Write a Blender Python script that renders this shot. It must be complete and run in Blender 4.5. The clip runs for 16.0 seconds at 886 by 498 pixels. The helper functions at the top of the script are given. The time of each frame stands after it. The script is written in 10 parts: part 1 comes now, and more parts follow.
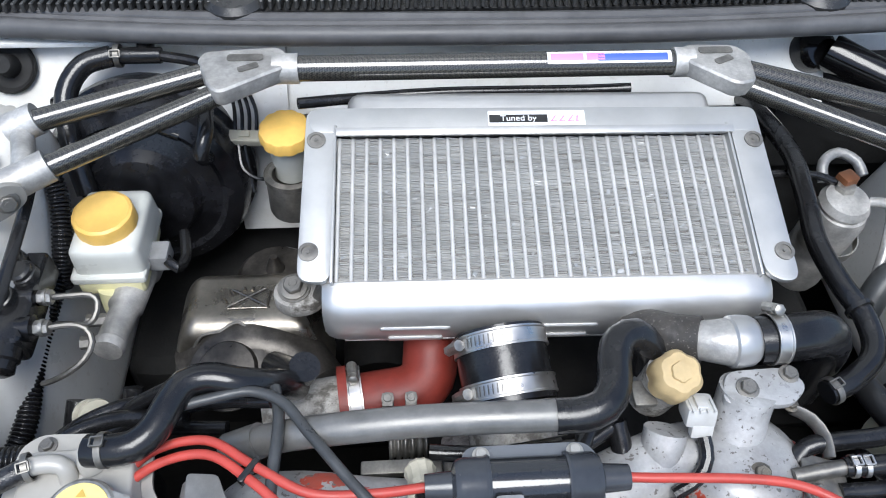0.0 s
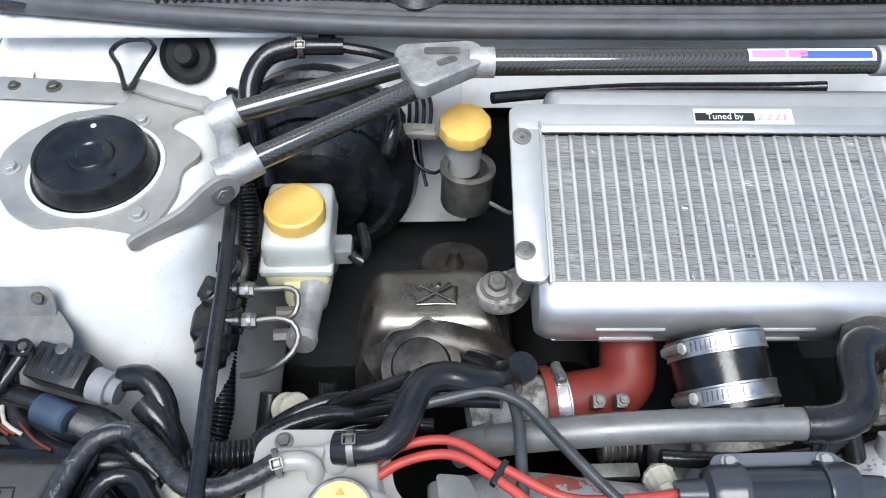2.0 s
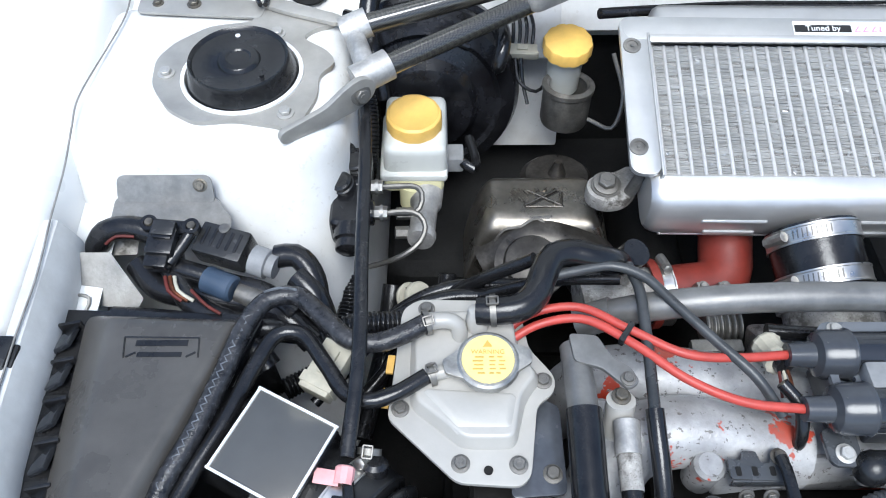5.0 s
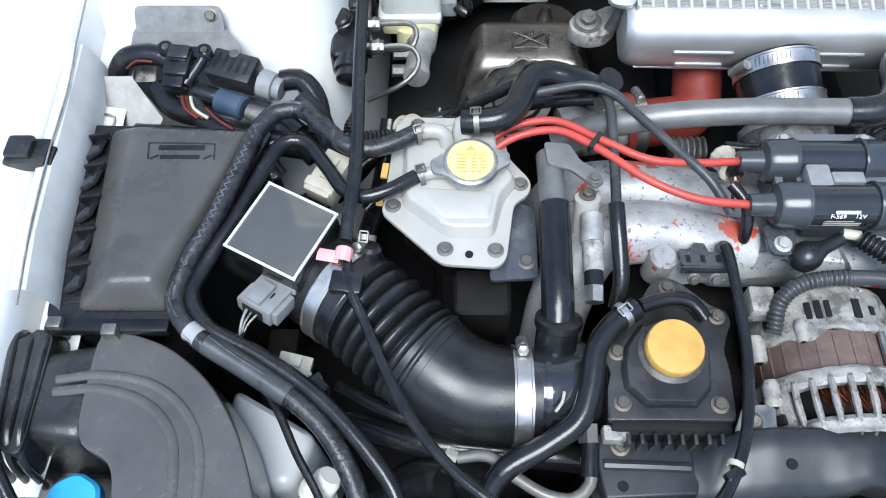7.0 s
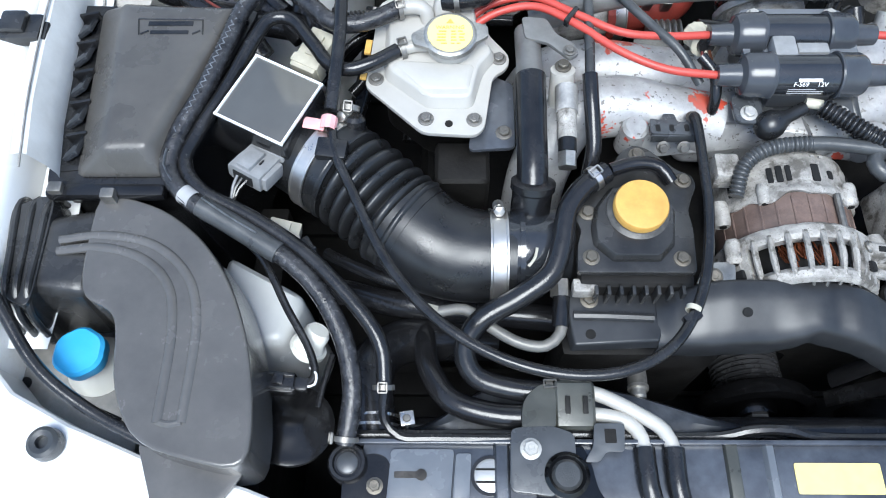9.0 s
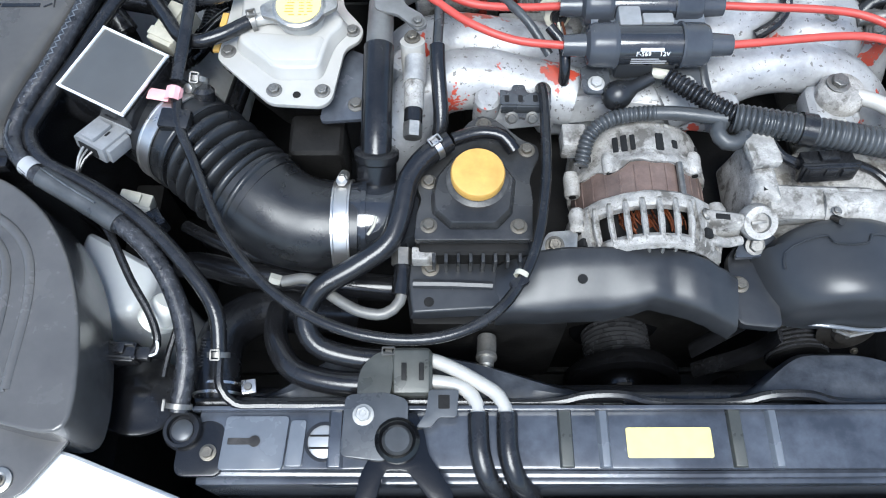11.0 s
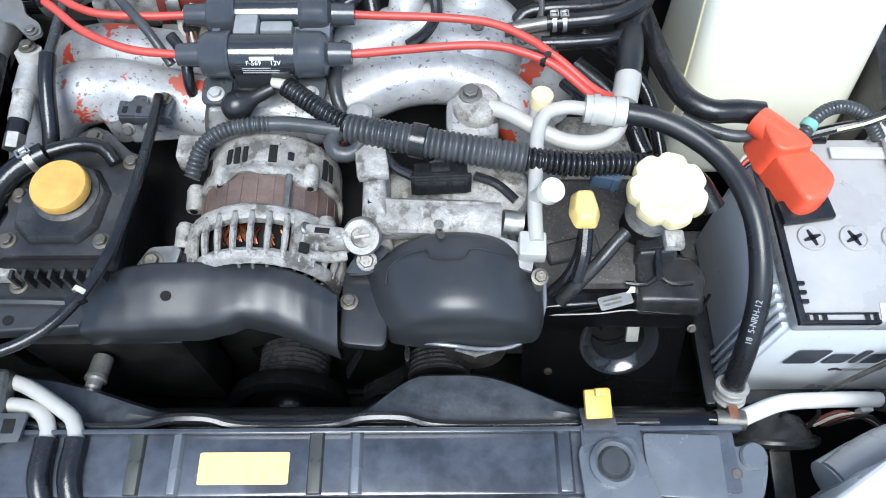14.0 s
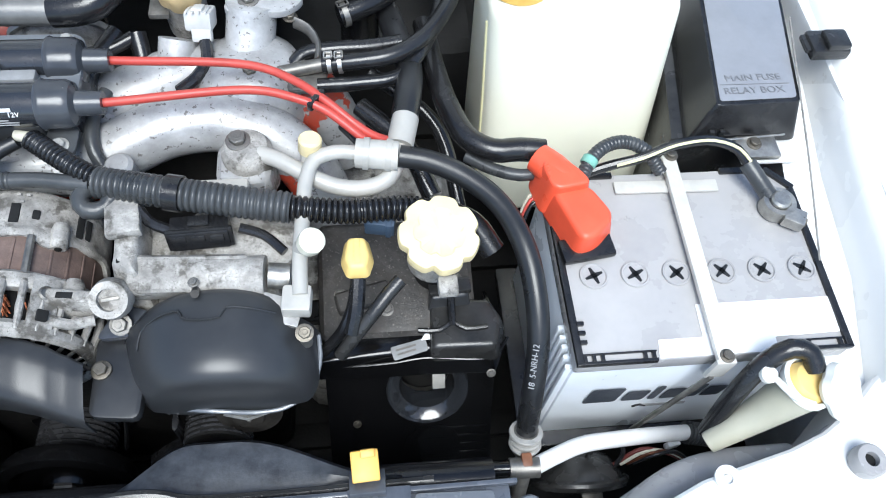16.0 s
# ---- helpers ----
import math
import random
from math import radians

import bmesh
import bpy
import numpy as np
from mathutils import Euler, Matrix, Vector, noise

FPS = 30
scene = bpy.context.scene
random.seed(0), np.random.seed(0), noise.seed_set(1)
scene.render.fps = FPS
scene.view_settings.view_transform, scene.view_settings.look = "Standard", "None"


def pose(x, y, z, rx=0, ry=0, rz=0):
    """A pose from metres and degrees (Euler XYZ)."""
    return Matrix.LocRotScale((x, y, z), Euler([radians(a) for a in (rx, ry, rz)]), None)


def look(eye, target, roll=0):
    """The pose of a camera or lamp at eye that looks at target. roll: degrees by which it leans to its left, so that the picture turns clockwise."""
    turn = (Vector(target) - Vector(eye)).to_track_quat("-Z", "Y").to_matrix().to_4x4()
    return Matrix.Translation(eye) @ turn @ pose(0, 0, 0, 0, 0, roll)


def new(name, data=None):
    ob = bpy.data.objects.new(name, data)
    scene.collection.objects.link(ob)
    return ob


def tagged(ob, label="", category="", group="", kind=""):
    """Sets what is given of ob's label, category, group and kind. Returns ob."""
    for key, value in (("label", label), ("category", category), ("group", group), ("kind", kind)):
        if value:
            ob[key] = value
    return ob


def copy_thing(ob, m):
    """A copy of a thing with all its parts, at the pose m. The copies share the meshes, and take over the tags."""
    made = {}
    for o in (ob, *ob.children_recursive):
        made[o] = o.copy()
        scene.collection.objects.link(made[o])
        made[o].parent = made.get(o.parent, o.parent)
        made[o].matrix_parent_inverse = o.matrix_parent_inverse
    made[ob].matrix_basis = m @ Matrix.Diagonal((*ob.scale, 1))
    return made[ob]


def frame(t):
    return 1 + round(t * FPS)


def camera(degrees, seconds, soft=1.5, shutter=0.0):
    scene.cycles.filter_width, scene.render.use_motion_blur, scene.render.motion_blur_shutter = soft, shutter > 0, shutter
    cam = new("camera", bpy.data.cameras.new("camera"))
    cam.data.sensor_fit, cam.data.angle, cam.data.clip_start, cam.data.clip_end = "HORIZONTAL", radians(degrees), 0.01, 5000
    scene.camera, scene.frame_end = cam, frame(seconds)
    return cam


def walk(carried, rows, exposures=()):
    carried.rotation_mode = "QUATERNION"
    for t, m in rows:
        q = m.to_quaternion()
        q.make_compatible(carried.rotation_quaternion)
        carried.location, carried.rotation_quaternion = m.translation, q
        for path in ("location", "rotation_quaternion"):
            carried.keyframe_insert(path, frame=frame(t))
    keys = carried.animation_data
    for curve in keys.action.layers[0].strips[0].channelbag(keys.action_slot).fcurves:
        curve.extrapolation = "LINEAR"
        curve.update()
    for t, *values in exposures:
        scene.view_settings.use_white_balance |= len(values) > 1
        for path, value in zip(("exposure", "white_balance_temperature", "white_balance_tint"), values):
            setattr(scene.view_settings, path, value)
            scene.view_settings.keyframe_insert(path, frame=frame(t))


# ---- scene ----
cam = camera(60.9, 16.0, 1.05)
METRES, EYE, TILT, LEAN, TURN = 1.1, 1.40, -78.0, -3.3, -1.5
ROWS = [
    (0.0, 0.0, 0.0, 0.0, 1.29, 27.63, 2.46),
    (0.5, -0.0386, 0.0024, 0.0083, 1.07, 27.18, 2.35),
    (1.0, -0.0737, 0.0018, 0.0154, 1.25, 26.96, 2.21),
    (1.5, -0.1116, 0.0021, 0.0183, 1.75, 26.88, 1.6),
    (2.0, -0.148, -0.0001, 0.0146, 2.17, 26.83, 0.76),
    (2.5, -0.1815, -0.0004, 0.0103, 2.43, 26.75, 0.51),
    (3.0, -0.2127, -0.0052, 0.0058, 3.03, 26.93, 0.55),
    (5.5, -0.2231, -0.0319, -0.0963, 3.73, 23.45, -0.81),
    (6.0, -0.2139, -0.0424, -0.1224, 3.78, 21.63, -0.89),
    (6.5, -0.2098, -0.0472, -0.1451, 3.69, 20.43, -1.59),
    (7.0, -0.2047, -0.0535, -0.1684, 4.13, 18.57, -1.26),
    (7.5, -0.2011, -0.0581, -0.1882, 4.24, 16.44, -1.24),
    (8.0, -0.1987, -0.0633, -0.2036, 4.21, 15.11, -1.42),
    (10.5, -0.1213, -0.0598, -0.2502, 3.66, 13.72, -0.22),
    (11.0, -0.074, -0.0561, -0.2498, 3.73, 13.75, -0.65),
    (11.5, -0.0243, -0.051, -0.2522, 3.67, 14.14, -0.94),
    (12.0, 0.0226, -0.0442, -0.2513, 3.68, 15.65, -1.07),
    (12.5, 0.0679, -0.035, -0.2495, 3.71, 15.52, -0.43),
    (13.0, 0.1157, -0.0278, -0.2494, 3.5, 15.51, -0.68),
    (13.5, 0.1676, -0.0217, -0.2486, 3.4, 15.93, -0.25),
    (14.0, 0.2156, -0.0134, -0.2474, 3.32, 15.59, -0.4),
    (14.5, 0.2526, -0.0069, -0.2419, 2.9, 15.85, -0.73),
    (15.0, 0.2881, -0.0023, -0.2317, 1.4, 16.32, 1.08),
    (15.5, 0.3134, 0.0039, -0.2327, -0.06, 16.45, 2.59),
    (16.0, 0.3298, 0.0107, -0.2271, -1.14, 17.62, 3.7),
]
walk(cam, [(t, pose(0, 0, EYE, TILT, LEAN, TURN) @ pose(METRES * x, METRES * y, METRES * z, 90 + pitch, roll, yaw)) for t, x, y, z, yaw, pitch, roll in ROWS],
     exposures=[(0.0, 0.49, 5950, 8), (3.0, 0.51, 5900, 7), (6.5, 0.69, 5750, 6), (8.0, 0.83, 5730, 5), (11.0, 0.90, 5710, 5), (12.5, 0.86, 5630, 4), (15.5, 0.78, 5850, 5), (16.0, 0.76, 5850, 5)])

# ---------- daylight: bright overcast sky with a broad soft sun behind thin cloud near the zenith ----------
world = bpy.data.worlds.new("sky")
scene.world = world
world.use_nodes = True
_wt = world.node_tree
_sky = _wt.nodes.new("ShaderNodeTexSky")
_sky.sky_type = "NISHITA"
_sky.sun_disc = False
_sky.sun_elevation = radians(64)
_sky.sun_rotation = radians(185)
_sky.dust_density = 2.0
_sky.air_density = 1.0
_wt.links.new(_sky.outputs["Color"], _wt.nodes["Background"].inputs["Color"])
_wt.nodes["Background"].inputs["Strength"].default_value = 0.13

_sun = bpy.data.lights.new("sun", "SUN")
_sun.energy = 2.7
_sun.angle = radians(34)
_sun.color = (1.0, 0.965, 0.91)
sun = new("sun", _sun)
sun.matrix_world = look((-0.2, -2.5, 5.0), (0, 0, 0))

# ---------- materials ----------
def mat(name, color, rough=0.5, metal=0.0, var=0.12, scale=40.0, bump=0.15, bscale=400.0, dust=0.0,
        dust_color=(0.45, 0.43, 0.40), chips=None, coat=0.0, rvar=0.12, dscale=18.0, spec=0.5):
    """Procedural surface: broad and fine colour variation, fine relief, uneven gloss, a film of dust and paint chips."""
    m = bpy.data.materials.new(name)
    m.use_nodes = True
    nt = m.node_tree
    n, lk = nt.nodes, nt.links
    b = n["Principled BSDF"]
    tc = n.new("ShaderNodeTexCoord")
    oi = n.new("ShaderNodeObjectInfo")

    def tex(sc, det=4.0, ro=0.6):
        t = n.new("ShaderNodeTexNoise")
        t.inputs["Scale"].default_value = sc
        t.inputs["Detail"].default_value = det
        t.inputs["Roughness"].default_value = ro
        lk.new(tc.outputs["Object"], t.inputs["Vector"])
        return t.outputs["Fac"]

    def ramp(src, lo, hi, a, z):
        r = n.new("ShaderNodeMapRange")
        r.inputs["From Min"].default_value = lo
        r.inputs["From Max"].default_value = hi
        r.inputs["To Min"].default_value = a
        r.inputs["To Max"].default_value = z
        lk.new(src, r.inputs["Value"])
        return r.outputs["Result"]

    def mix(fac, a, z, kind="MIX"):
        x = n.new("ShaderNodeMix")
        x.data_type, x.blend_type = "RGBA", kind
        for sock, v in ((x.inputs["Factor"], fac), (x.inputs["A"], a), (x.inputs["B"], z)):
            if isinstance(v, (int, float)):
                sock.default_value = v
            elif isinstance(v, tuple):
                sock.default_value = (*v, 1)
            else:
                lk.new(v, sock)
        return x.outputs["Result"]

    broad, fine = tex(scale), tex(scale * 7, 3.0)
    dark = tuple(c * (1 - 2.2 * var) for c in color)
    light = tuple(min(1, c * (1 + 1.3 * var)) for c in color)
    col = mix(ramp(broad, 0.3, 0.7, 0, 1), dark, light)
    col = mix(ramp(fine, 0.35, 0.7, 0, 0.5 * min(1, var * 4)), col, dark)
    rgh = ramp(broad, 0.3, 0.7, max(0.03, rough - rvar), min(1, rough + rvar))
    met = None
    if chips:
        cmask = ramp(tex(chips[1], 5.0, 0.65), chips[2], chips[2] + (chips[4] if len(chips) > 4 else 0.012), 0, 1)
        col = mix(cmask, col, chips[0])
        if metal > 0:
            met = ramp(cmask, 0, 1, metal, 0)
        if len(chips) > 3:
            smask = ramp(tex(chips[1] * 14, 4.0, 0.6), 0.615, 0.65, 0, 1)
            col = mix(smask, col, chips[3])
    # film is stronger on upward faces; some black finishes use it for sky sheen
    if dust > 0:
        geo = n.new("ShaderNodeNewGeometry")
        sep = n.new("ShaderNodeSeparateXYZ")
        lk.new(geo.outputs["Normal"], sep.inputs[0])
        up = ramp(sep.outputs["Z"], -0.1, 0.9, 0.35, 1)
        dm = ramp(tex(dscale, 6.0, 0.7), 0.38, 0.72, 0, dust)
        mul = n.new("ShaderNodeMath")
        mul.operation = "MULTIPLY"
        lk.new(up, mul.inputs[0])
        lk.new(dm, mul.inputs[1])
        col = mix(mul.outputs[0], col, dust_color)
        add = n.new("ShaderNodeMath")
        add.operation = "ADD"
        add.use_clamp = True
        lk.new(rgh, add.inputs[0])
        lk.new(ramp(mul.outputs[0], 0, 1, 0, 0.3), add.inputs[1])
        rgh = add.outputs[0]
    if bump > 0:
        bp = n.new("ShaderNodeBump")
        bp.inputs["Strength"].default_value = bump
        bp.inputs["Distance"].default_value = 0.0006
        lk.new(tex(bscale, 4.0), bp.inputs["Height"])
        lk.new(bp.outputs["Normal"], b.inputs["Normal"])
    hv = n.new("ShaderNodeHueSaturation")
    lk.new(ramp(oi.outputs["Random"], 0, 1, 0.93, 1.07), hv.inputs["Value"])
    lk.new(col, hv.inputs["Color"])
    lk.new(hv.outputs["Color"], b.inputs["Base Color"])
    lk.new(rgh, b.inputs["Roughness"])
    if met is not None:
        lk.new(met, b.inputs["Metallic"])
    else:
        b.inputs["Metallic"].default_value = metal
    b.inputs["Specular IOR Level"].default_value = spec
    b.inputs["Coat Weight"].default_value = coat
    b.inputs["Coat Roughness"].default_value = 0.08
    return m


def carbon_mat():
    """Woven carbon under clear lacquer: a fine diagonal checker of two near-blacks."""
    m = bpy.data.materials.new("carbon_fibre")
    m.use_nodes = True
    n, lk = m.node_tree.nodes, m.node_tree.links
    b = n["Principled BSDF"]
    tc = n.new("ShaderNodeTexCoord")
    mp = n.new("ShaderNodeMapping")
    mp.inputs["Rotation"].default_value = (0.6, 0.5, 0.785)
    ck = n.new("ShaderNodeTexChecker")
    ck.inputs["Scale"].default_value = 760
    ck.inputs["Color1"].default_value = (0.006, 0.006, 0.006, 1)
    ck.inputs["Color2"].default_value = (0.060, 0.056, 0.046, 1)
    lk.new(tc.outputs["Object"], mp.inputs["Vector"])
    lk.new(mp.outputs["Vector"], ck.inputs["Vector"])
    lk.new(ck.outputs["Color"], b.inputs["Base Color"])
    b.inputs["Roughness"].default_value = 0.55
    b.inputs["Specular IOR Level"].default_value = 0.25
    b.inputs["Coat Weight"].default_value = 1.0
    b.inputs["Coat Roughness"].default_value = 0.03
    b.inputs["Coat IOR"].default_value = 1.7
    return m


WHITE = mat("white_car_paint", (0.80, 0.80, 0.78), 0.3, 0, 0.02, 6, 0.03, 300, 0.10, (0.42, 0.40, 0.36), coat=0.4, dscale=9)
WHITE_IN = mat("white_bay_paint", (0.78, 0.78, 0.76), 0.38, 0, 0.03, 12, 0.06, 300, 0.34, (0.36, 0.34, 0.30), dscale=13, chips=((0.60, 0.58, 0.54), 11, 0.56, (0.70, 0.69, 0.66), 0.22))
PLASTIC = mat("black_plastic", (0.013, 0.013, 0.014), 0.18, 0, 0.15, 30, 0.2, 900, 0.10, (0.15, 0.15, 0.145), rvar=0.07, dscale=35)
PLASTIC_G = mat("dusty_black_plastic", (0.024, 0.024, 0.024), 0.24, 0, 0.2, 20, 0.3, 900, 0.24, (0.15, 0.147, 0.14), rvar=0.08)
GLOSS = mat("glossy_black_plastic", (0.009, 0.009, 0.010), 0.20, 0, 0.1, 30, 0.35, 90, 0.10, (0.13, 0.13, 0.13), rvar=0.05)
# blue-grey base and film put reflected sky into the black paint
BLACK_PAINT = mat("black_painted_steel", (0.050, 0.055, 0.066), 0.16, 0, 0.2, 14, 0.12, 90, 0.34, (0.17, 0.185, 0.212), rvar=0.06, dscale=14, coat=0.5)
COVER = mat("satin_black_cover", (0.022, 0.023, 0.025), 0.34, 0, 0.12, 18, 0.12, 900, 0.12, (0.13, 0.13, 0.128), rvar=0.05)
RUBBER = mat("black_rubber", (0.010, 0.010, 0.011), 0.22, 0, 0.15, 35, 0.35, 140, 0.10, (0.14, 0.14, 0.14), rvar=0.07, dscale=45)
RUBBER_G = mat("weathered_rubber", (0.044, 0.047, 0.049), 0.30, 0, 0.2, 30, 0.3, 700, 0.2, (0.16, 0.16, 0.16), rvar=0.08)
# grimy metal, near black so that it also holds shade in holes and depths
GRIME_SHADE = mat("grimy_shaded_dark_metal", (0.010, 0.0095, 0.009), 0.6, 0.05, 0.35, 25, 0.6, 250, 0.15, (0.035, 0.031, 0.026), spec=0.25)
ALU = mat("cast_aluminium", (0.52, 0.51, 0.49), 0.48, 0.55, 0.2, 45, 0.6, 350, 0.35, (0.32, 0.30, 0.27))
ALU_DIRTY = mat("oxidised_aluminium", (0.44, 0.422, 0.39), 0.55, 0.12, 0.22, 70, 1.0, 300, 0.55, (0.11, 0.10, 0.085), dscale=60, chips=((0.10, 0.092, 0.08), 62, 0.52, (0.16, 0.147, 0.125), 0.10))
ALU_PLATE = mat("satin_aluminium_plate", (0.48, 0.48, 0.47), 0.38, 0.6, 0.04, 30, 0.10, 700, 0.12, (0.40, 0.39, 0.37), rvar=0.03)
ALU_TANK = mat("pressed_aluminium", (0.56, 0.555, 0.545), 0.36, 0.7, 0.04, 25, 0.10, 400, 0.12, (0.44, 0.43, 0.41), rvar=0.03)
FIN = mat("fin_aluminium", (0.53, 0.52, 0.495), 0.45, 0.3, 0.12, 60, 0.1, 500, 0.2, (0.22, 0.21, 0.195))
SILVER = mat("silver_paint", (0.44, 0.425, 0.39), 0.40, 0.08, 0.05, 20, 0.15, 300, 0.24, (0.32, 0.295, 0.25))
MANIFOLD = mat("peeling_silver_paint", (0.49, 0.49, 0.488), 0.36, 0.22, 0.14, 30, 0.6, 220, 0.60, (0.15, 0.14, 0.13),
               chips=((0.50, 0.055, 0.022), 14, 0.583, (0.16, 0.15, 0.14)), dscale=22)
PALE = mat("pale_aluminium_pipe", (0.50, 0.485, 0.445), 0.46, 0.12, 0.10, 40, 0.25, 400, 0.35, (0.30, 0.275, 0.235), dscale=40)
STEEL = mat("zinc_steel", (0.46, 0.45, 0.42), 0.42, 0.85, 0.18, 80, 0.2, 400, 0.3, (0.24, 0.22, 0.19))
STEEL_DARK = mat("dull_steel", (0.26, 0.25, 0.23), 0.45, 0.8, 0.2, 60, 0.3, 300, 0.25, (0.18, 0.16, 0.13))
BRIGHT = mat("stainless_band", (0.62, 0.60, 0.57), 0.34, 0.95, 0.05, 60, 0.06, 500)
SHIELD = mat("heat_shield_steel", (0.30, 0.275, 0.235), 0.30, 0.92, 0.20, 22, 0.2, 160, 0.35, (0.085, 0.075, 0.06), dscale=24)
# sooty steel, also the dark for relief shade and slot insides
SOOT_SHADE = mat("sooty_steel_and_shade_dark", (0.085, 0.078, 0.07), 0.36, 0.7, 0.3, 40, 0.3, 250, 0.3, (0.045, 0.04, 0.035))
BOLT = mat("aged_bolt_steel", (0.22, 0.20, 0.165), 0.42, 0.8, 0.25, 120, 0.2, 500, 0.2, (0.15, 0.125, 0.09))
DEEP_BLACK = mat("matt_deep_black", (0.011, 0.011, 0.011), 0.75, 0, 0.3, 30, 0.8, 200, 0.1, (0.08, 0.075, 0.07))
PIPE = mat("grey_metal_pipe", (0.225, 0.222, 0.212), 0.40, 0.5, 0.12, 40, 0.25, 400, 0.2, (0.16, 0.155, 0.15))
YELLOW = mat("yellow_plastic", (0.86, 0.54, 0.13), 0.42, 0, 0.06, 50, 0.15, 600, 0.14, (0.66, 0.48, 0.22))
MUSTARD = mat("faded_yellow_plastic", (0.55, 0.32, 0.075), 0.45, 0, 0.10, 50, 0.2, 600, 0.18, (0.36, 0.25, 0.12))
CREAM = mat("cream_plastic", (0.78, 0.66, 0.38), 0.42, 0, 0.06, 40, 0.12, 600, 0.12, (0.46, 0.40, 0.28))
TAN = mat("aged_tan_plastic", (0.52, 0.39, 0.20), 0.5, 0, 0.1, 50, 0.2, 600, 0.14, (0.3, 0.24, 0.15))
MILKY = mat("milky_plastic", (0.80, 0.80, 0.74), 0.38, 0, 0.03, 20, 0.06, 400, 0.05, (0.6, 0.58, 0.5))
MILKY_Y = mat("yellowed_milky_plastic", (0.74, 0.70, 0.42), 0.4, 0, 0.05, 20, 0.06, 400, 0.06, (0.5, 0.46, 0.3))
WASHER = mat("washer_tank_plastic", (0.90, 0.88, 0.72), 0.4, 0, 0.02, 10, 0.06, 300, 0.05, (0.66, 0.62, 0.48))
RED = mat("red_silicone_cable", (0.47, 0.056, 0.042), 0.40, 0, 0.08, 60, 0.1, 500, 0.12, (0.34, 0.16, 0.13))
RED_CAP = mat("red_soft_plastic", (0.80, 0.10, 0.045), 0.36, 0, 0.05, 30, 0.10, 300, 0.06, (0.6, 0.25, 0.18))
RED_HOSE = mat("dull_red_casting", (0.12, 0.014, 0.009), 0.6, 0, 0.2, 40, 0.4, 300, 0.35, (0.05, 0.025, 0.02))
BLUE = mat("blue_plastic", (0.05, 0.37, 0.70), 0.4, 0, 0.05, 40, 0.1, 500, 0.08, (0.3, 0.4, 0.5))
BLUE_D = mat("slate_blue_plastic", (0.035, 0.06, 0.10), 0.4, 0, 0.1, 40, 0.15, 500, 0.15, (0.2, 0.2, 0.2))
PINK = mat("pink_tape", (0.80, 0.40, 0.40), 0.6, 0, 0.08, 80, 0.2, 700, 0.05)
ORANGE = mat("orange_plastic", (0.72, 0.40, 0.06), 0.45, 0, 0.06, 50, 0.1, 500, 0.05)
BROWN = mat("brown_terminal", (0.22, 0.085, 0.035), 0.5, 0, 0.15, 60, 0.2, 500, 0.1)
STATOR = mat("varnished_steel_laminations", (0.17, 0.115, 0.095), 0.6, 0.2, 0.2, 60, 0.5, 600, 0.2, (0.22, 0.2, 0.18))
COPPER = mat("copper_winding", (0.17, 0.052, 0.022), 0.42, 0.6, 0.3, 90, 0.2, 500, 0.3, (0.05, 0.035, 0.025))
SEAL_R = mat("grey_weatherstrip", (0.085, 0.085, 0.088), 0.45, 0, 0.15, 30, 0.25, 500, 0.2, (0.2, 0.195, 0.19), rvar=0.08)
GREYCONN = mat("grey_connector_plastic", (0.25, 0.255, 0.26), 0.45, 0, 0.12, 60, 0.15, 500, 0.25, (0.2, 0.185, 0.16))
IVORY = mat("ivory_connector_plastic", (0.50, 0.475, 0.385), 0.5, 0, 0.1, 60, 0.15, 500, 0.2, (0.35, 0.31, 0.24))
BATTERY = mat("pale_grey_battery_case", (0.72, 0.755, 0.79), 0.34, 0, 0.03, 15, 0.06, 500, 0.10, (0.5, 0.49, 0.47))
BATTERY_TOP = mat("grey_battery_top", (0.36, 0.35, 0.345), 0.26, 0, 0.06, 20, 0.06, 500, 0.30, (0.47, 0.455, 0.43), dscale=16)
LABEL_W = mat("white_label", (0.82, 0.82, 0.81), 0.4, 0, 0.02, 60, 0.0)
LABEL_Y = mat("yellow_label", (0.83, 0.68, 0.25), 0.45, 0, 0.04, 80, 0.0)
LABEL_PK = mat("printed_pink", (0.85, 0.28, 0.50), 0.4, 0, 0.02, 60, 0.0)
LABEL_B = mat("printed_blue", (0.06, 0.12, 0.45), 0.4, 0, 0.02, 60, 0.0)
LABEL_K = mat("printed_black", (0.015, 0.015, 0.015), 0.4, 0, 0.02, 60, 0.0)
LABEL_G = mat("printed_grey", (0.36, 0.36, 0.36), 0.4, 0, 0.05, 60, 0.0)
ASPHALT = mat("asphalt", (0.055, 0.054, 0.052), 0.9, 0, 0.2, 8, 1.0, 120, 0.2, (0.12, 0.11, 0.10))
LENS = mat("headlamp_plastic", (0.62, 0.63, 0.62), 0.2, 0, 0.04, 20, 0.03, 300, 0.1, (0.4, 0.4, 0.38))
CARBON = carbon_mat()
DULLP = mat("dull_steel_pipe", (0.24, 0.23, 0.205), 0.40, 0.35, 0.15, 40, 0.2, 400, 0.3, (0.15, 0.14, 0.12))
TIMING = mat("oily_gloss_black_plastic", (0.004, 0.004, 0.0045), 0.14, 0, 0.1, 30, 0.1, 200, 0.04, (0.06, 0.06, 0.06), rvar=0.05)
# bracket grey, lightened towards blue to carry reflected sky
MOUNT = mat("grey_bracket_with_sky_sheen", (0.125, 0.136, 0.152), 0.22, 0, 0.1, 20, 0.1, 200, 0.2, (0.17, 0.175, 0.18), coat=0.4)
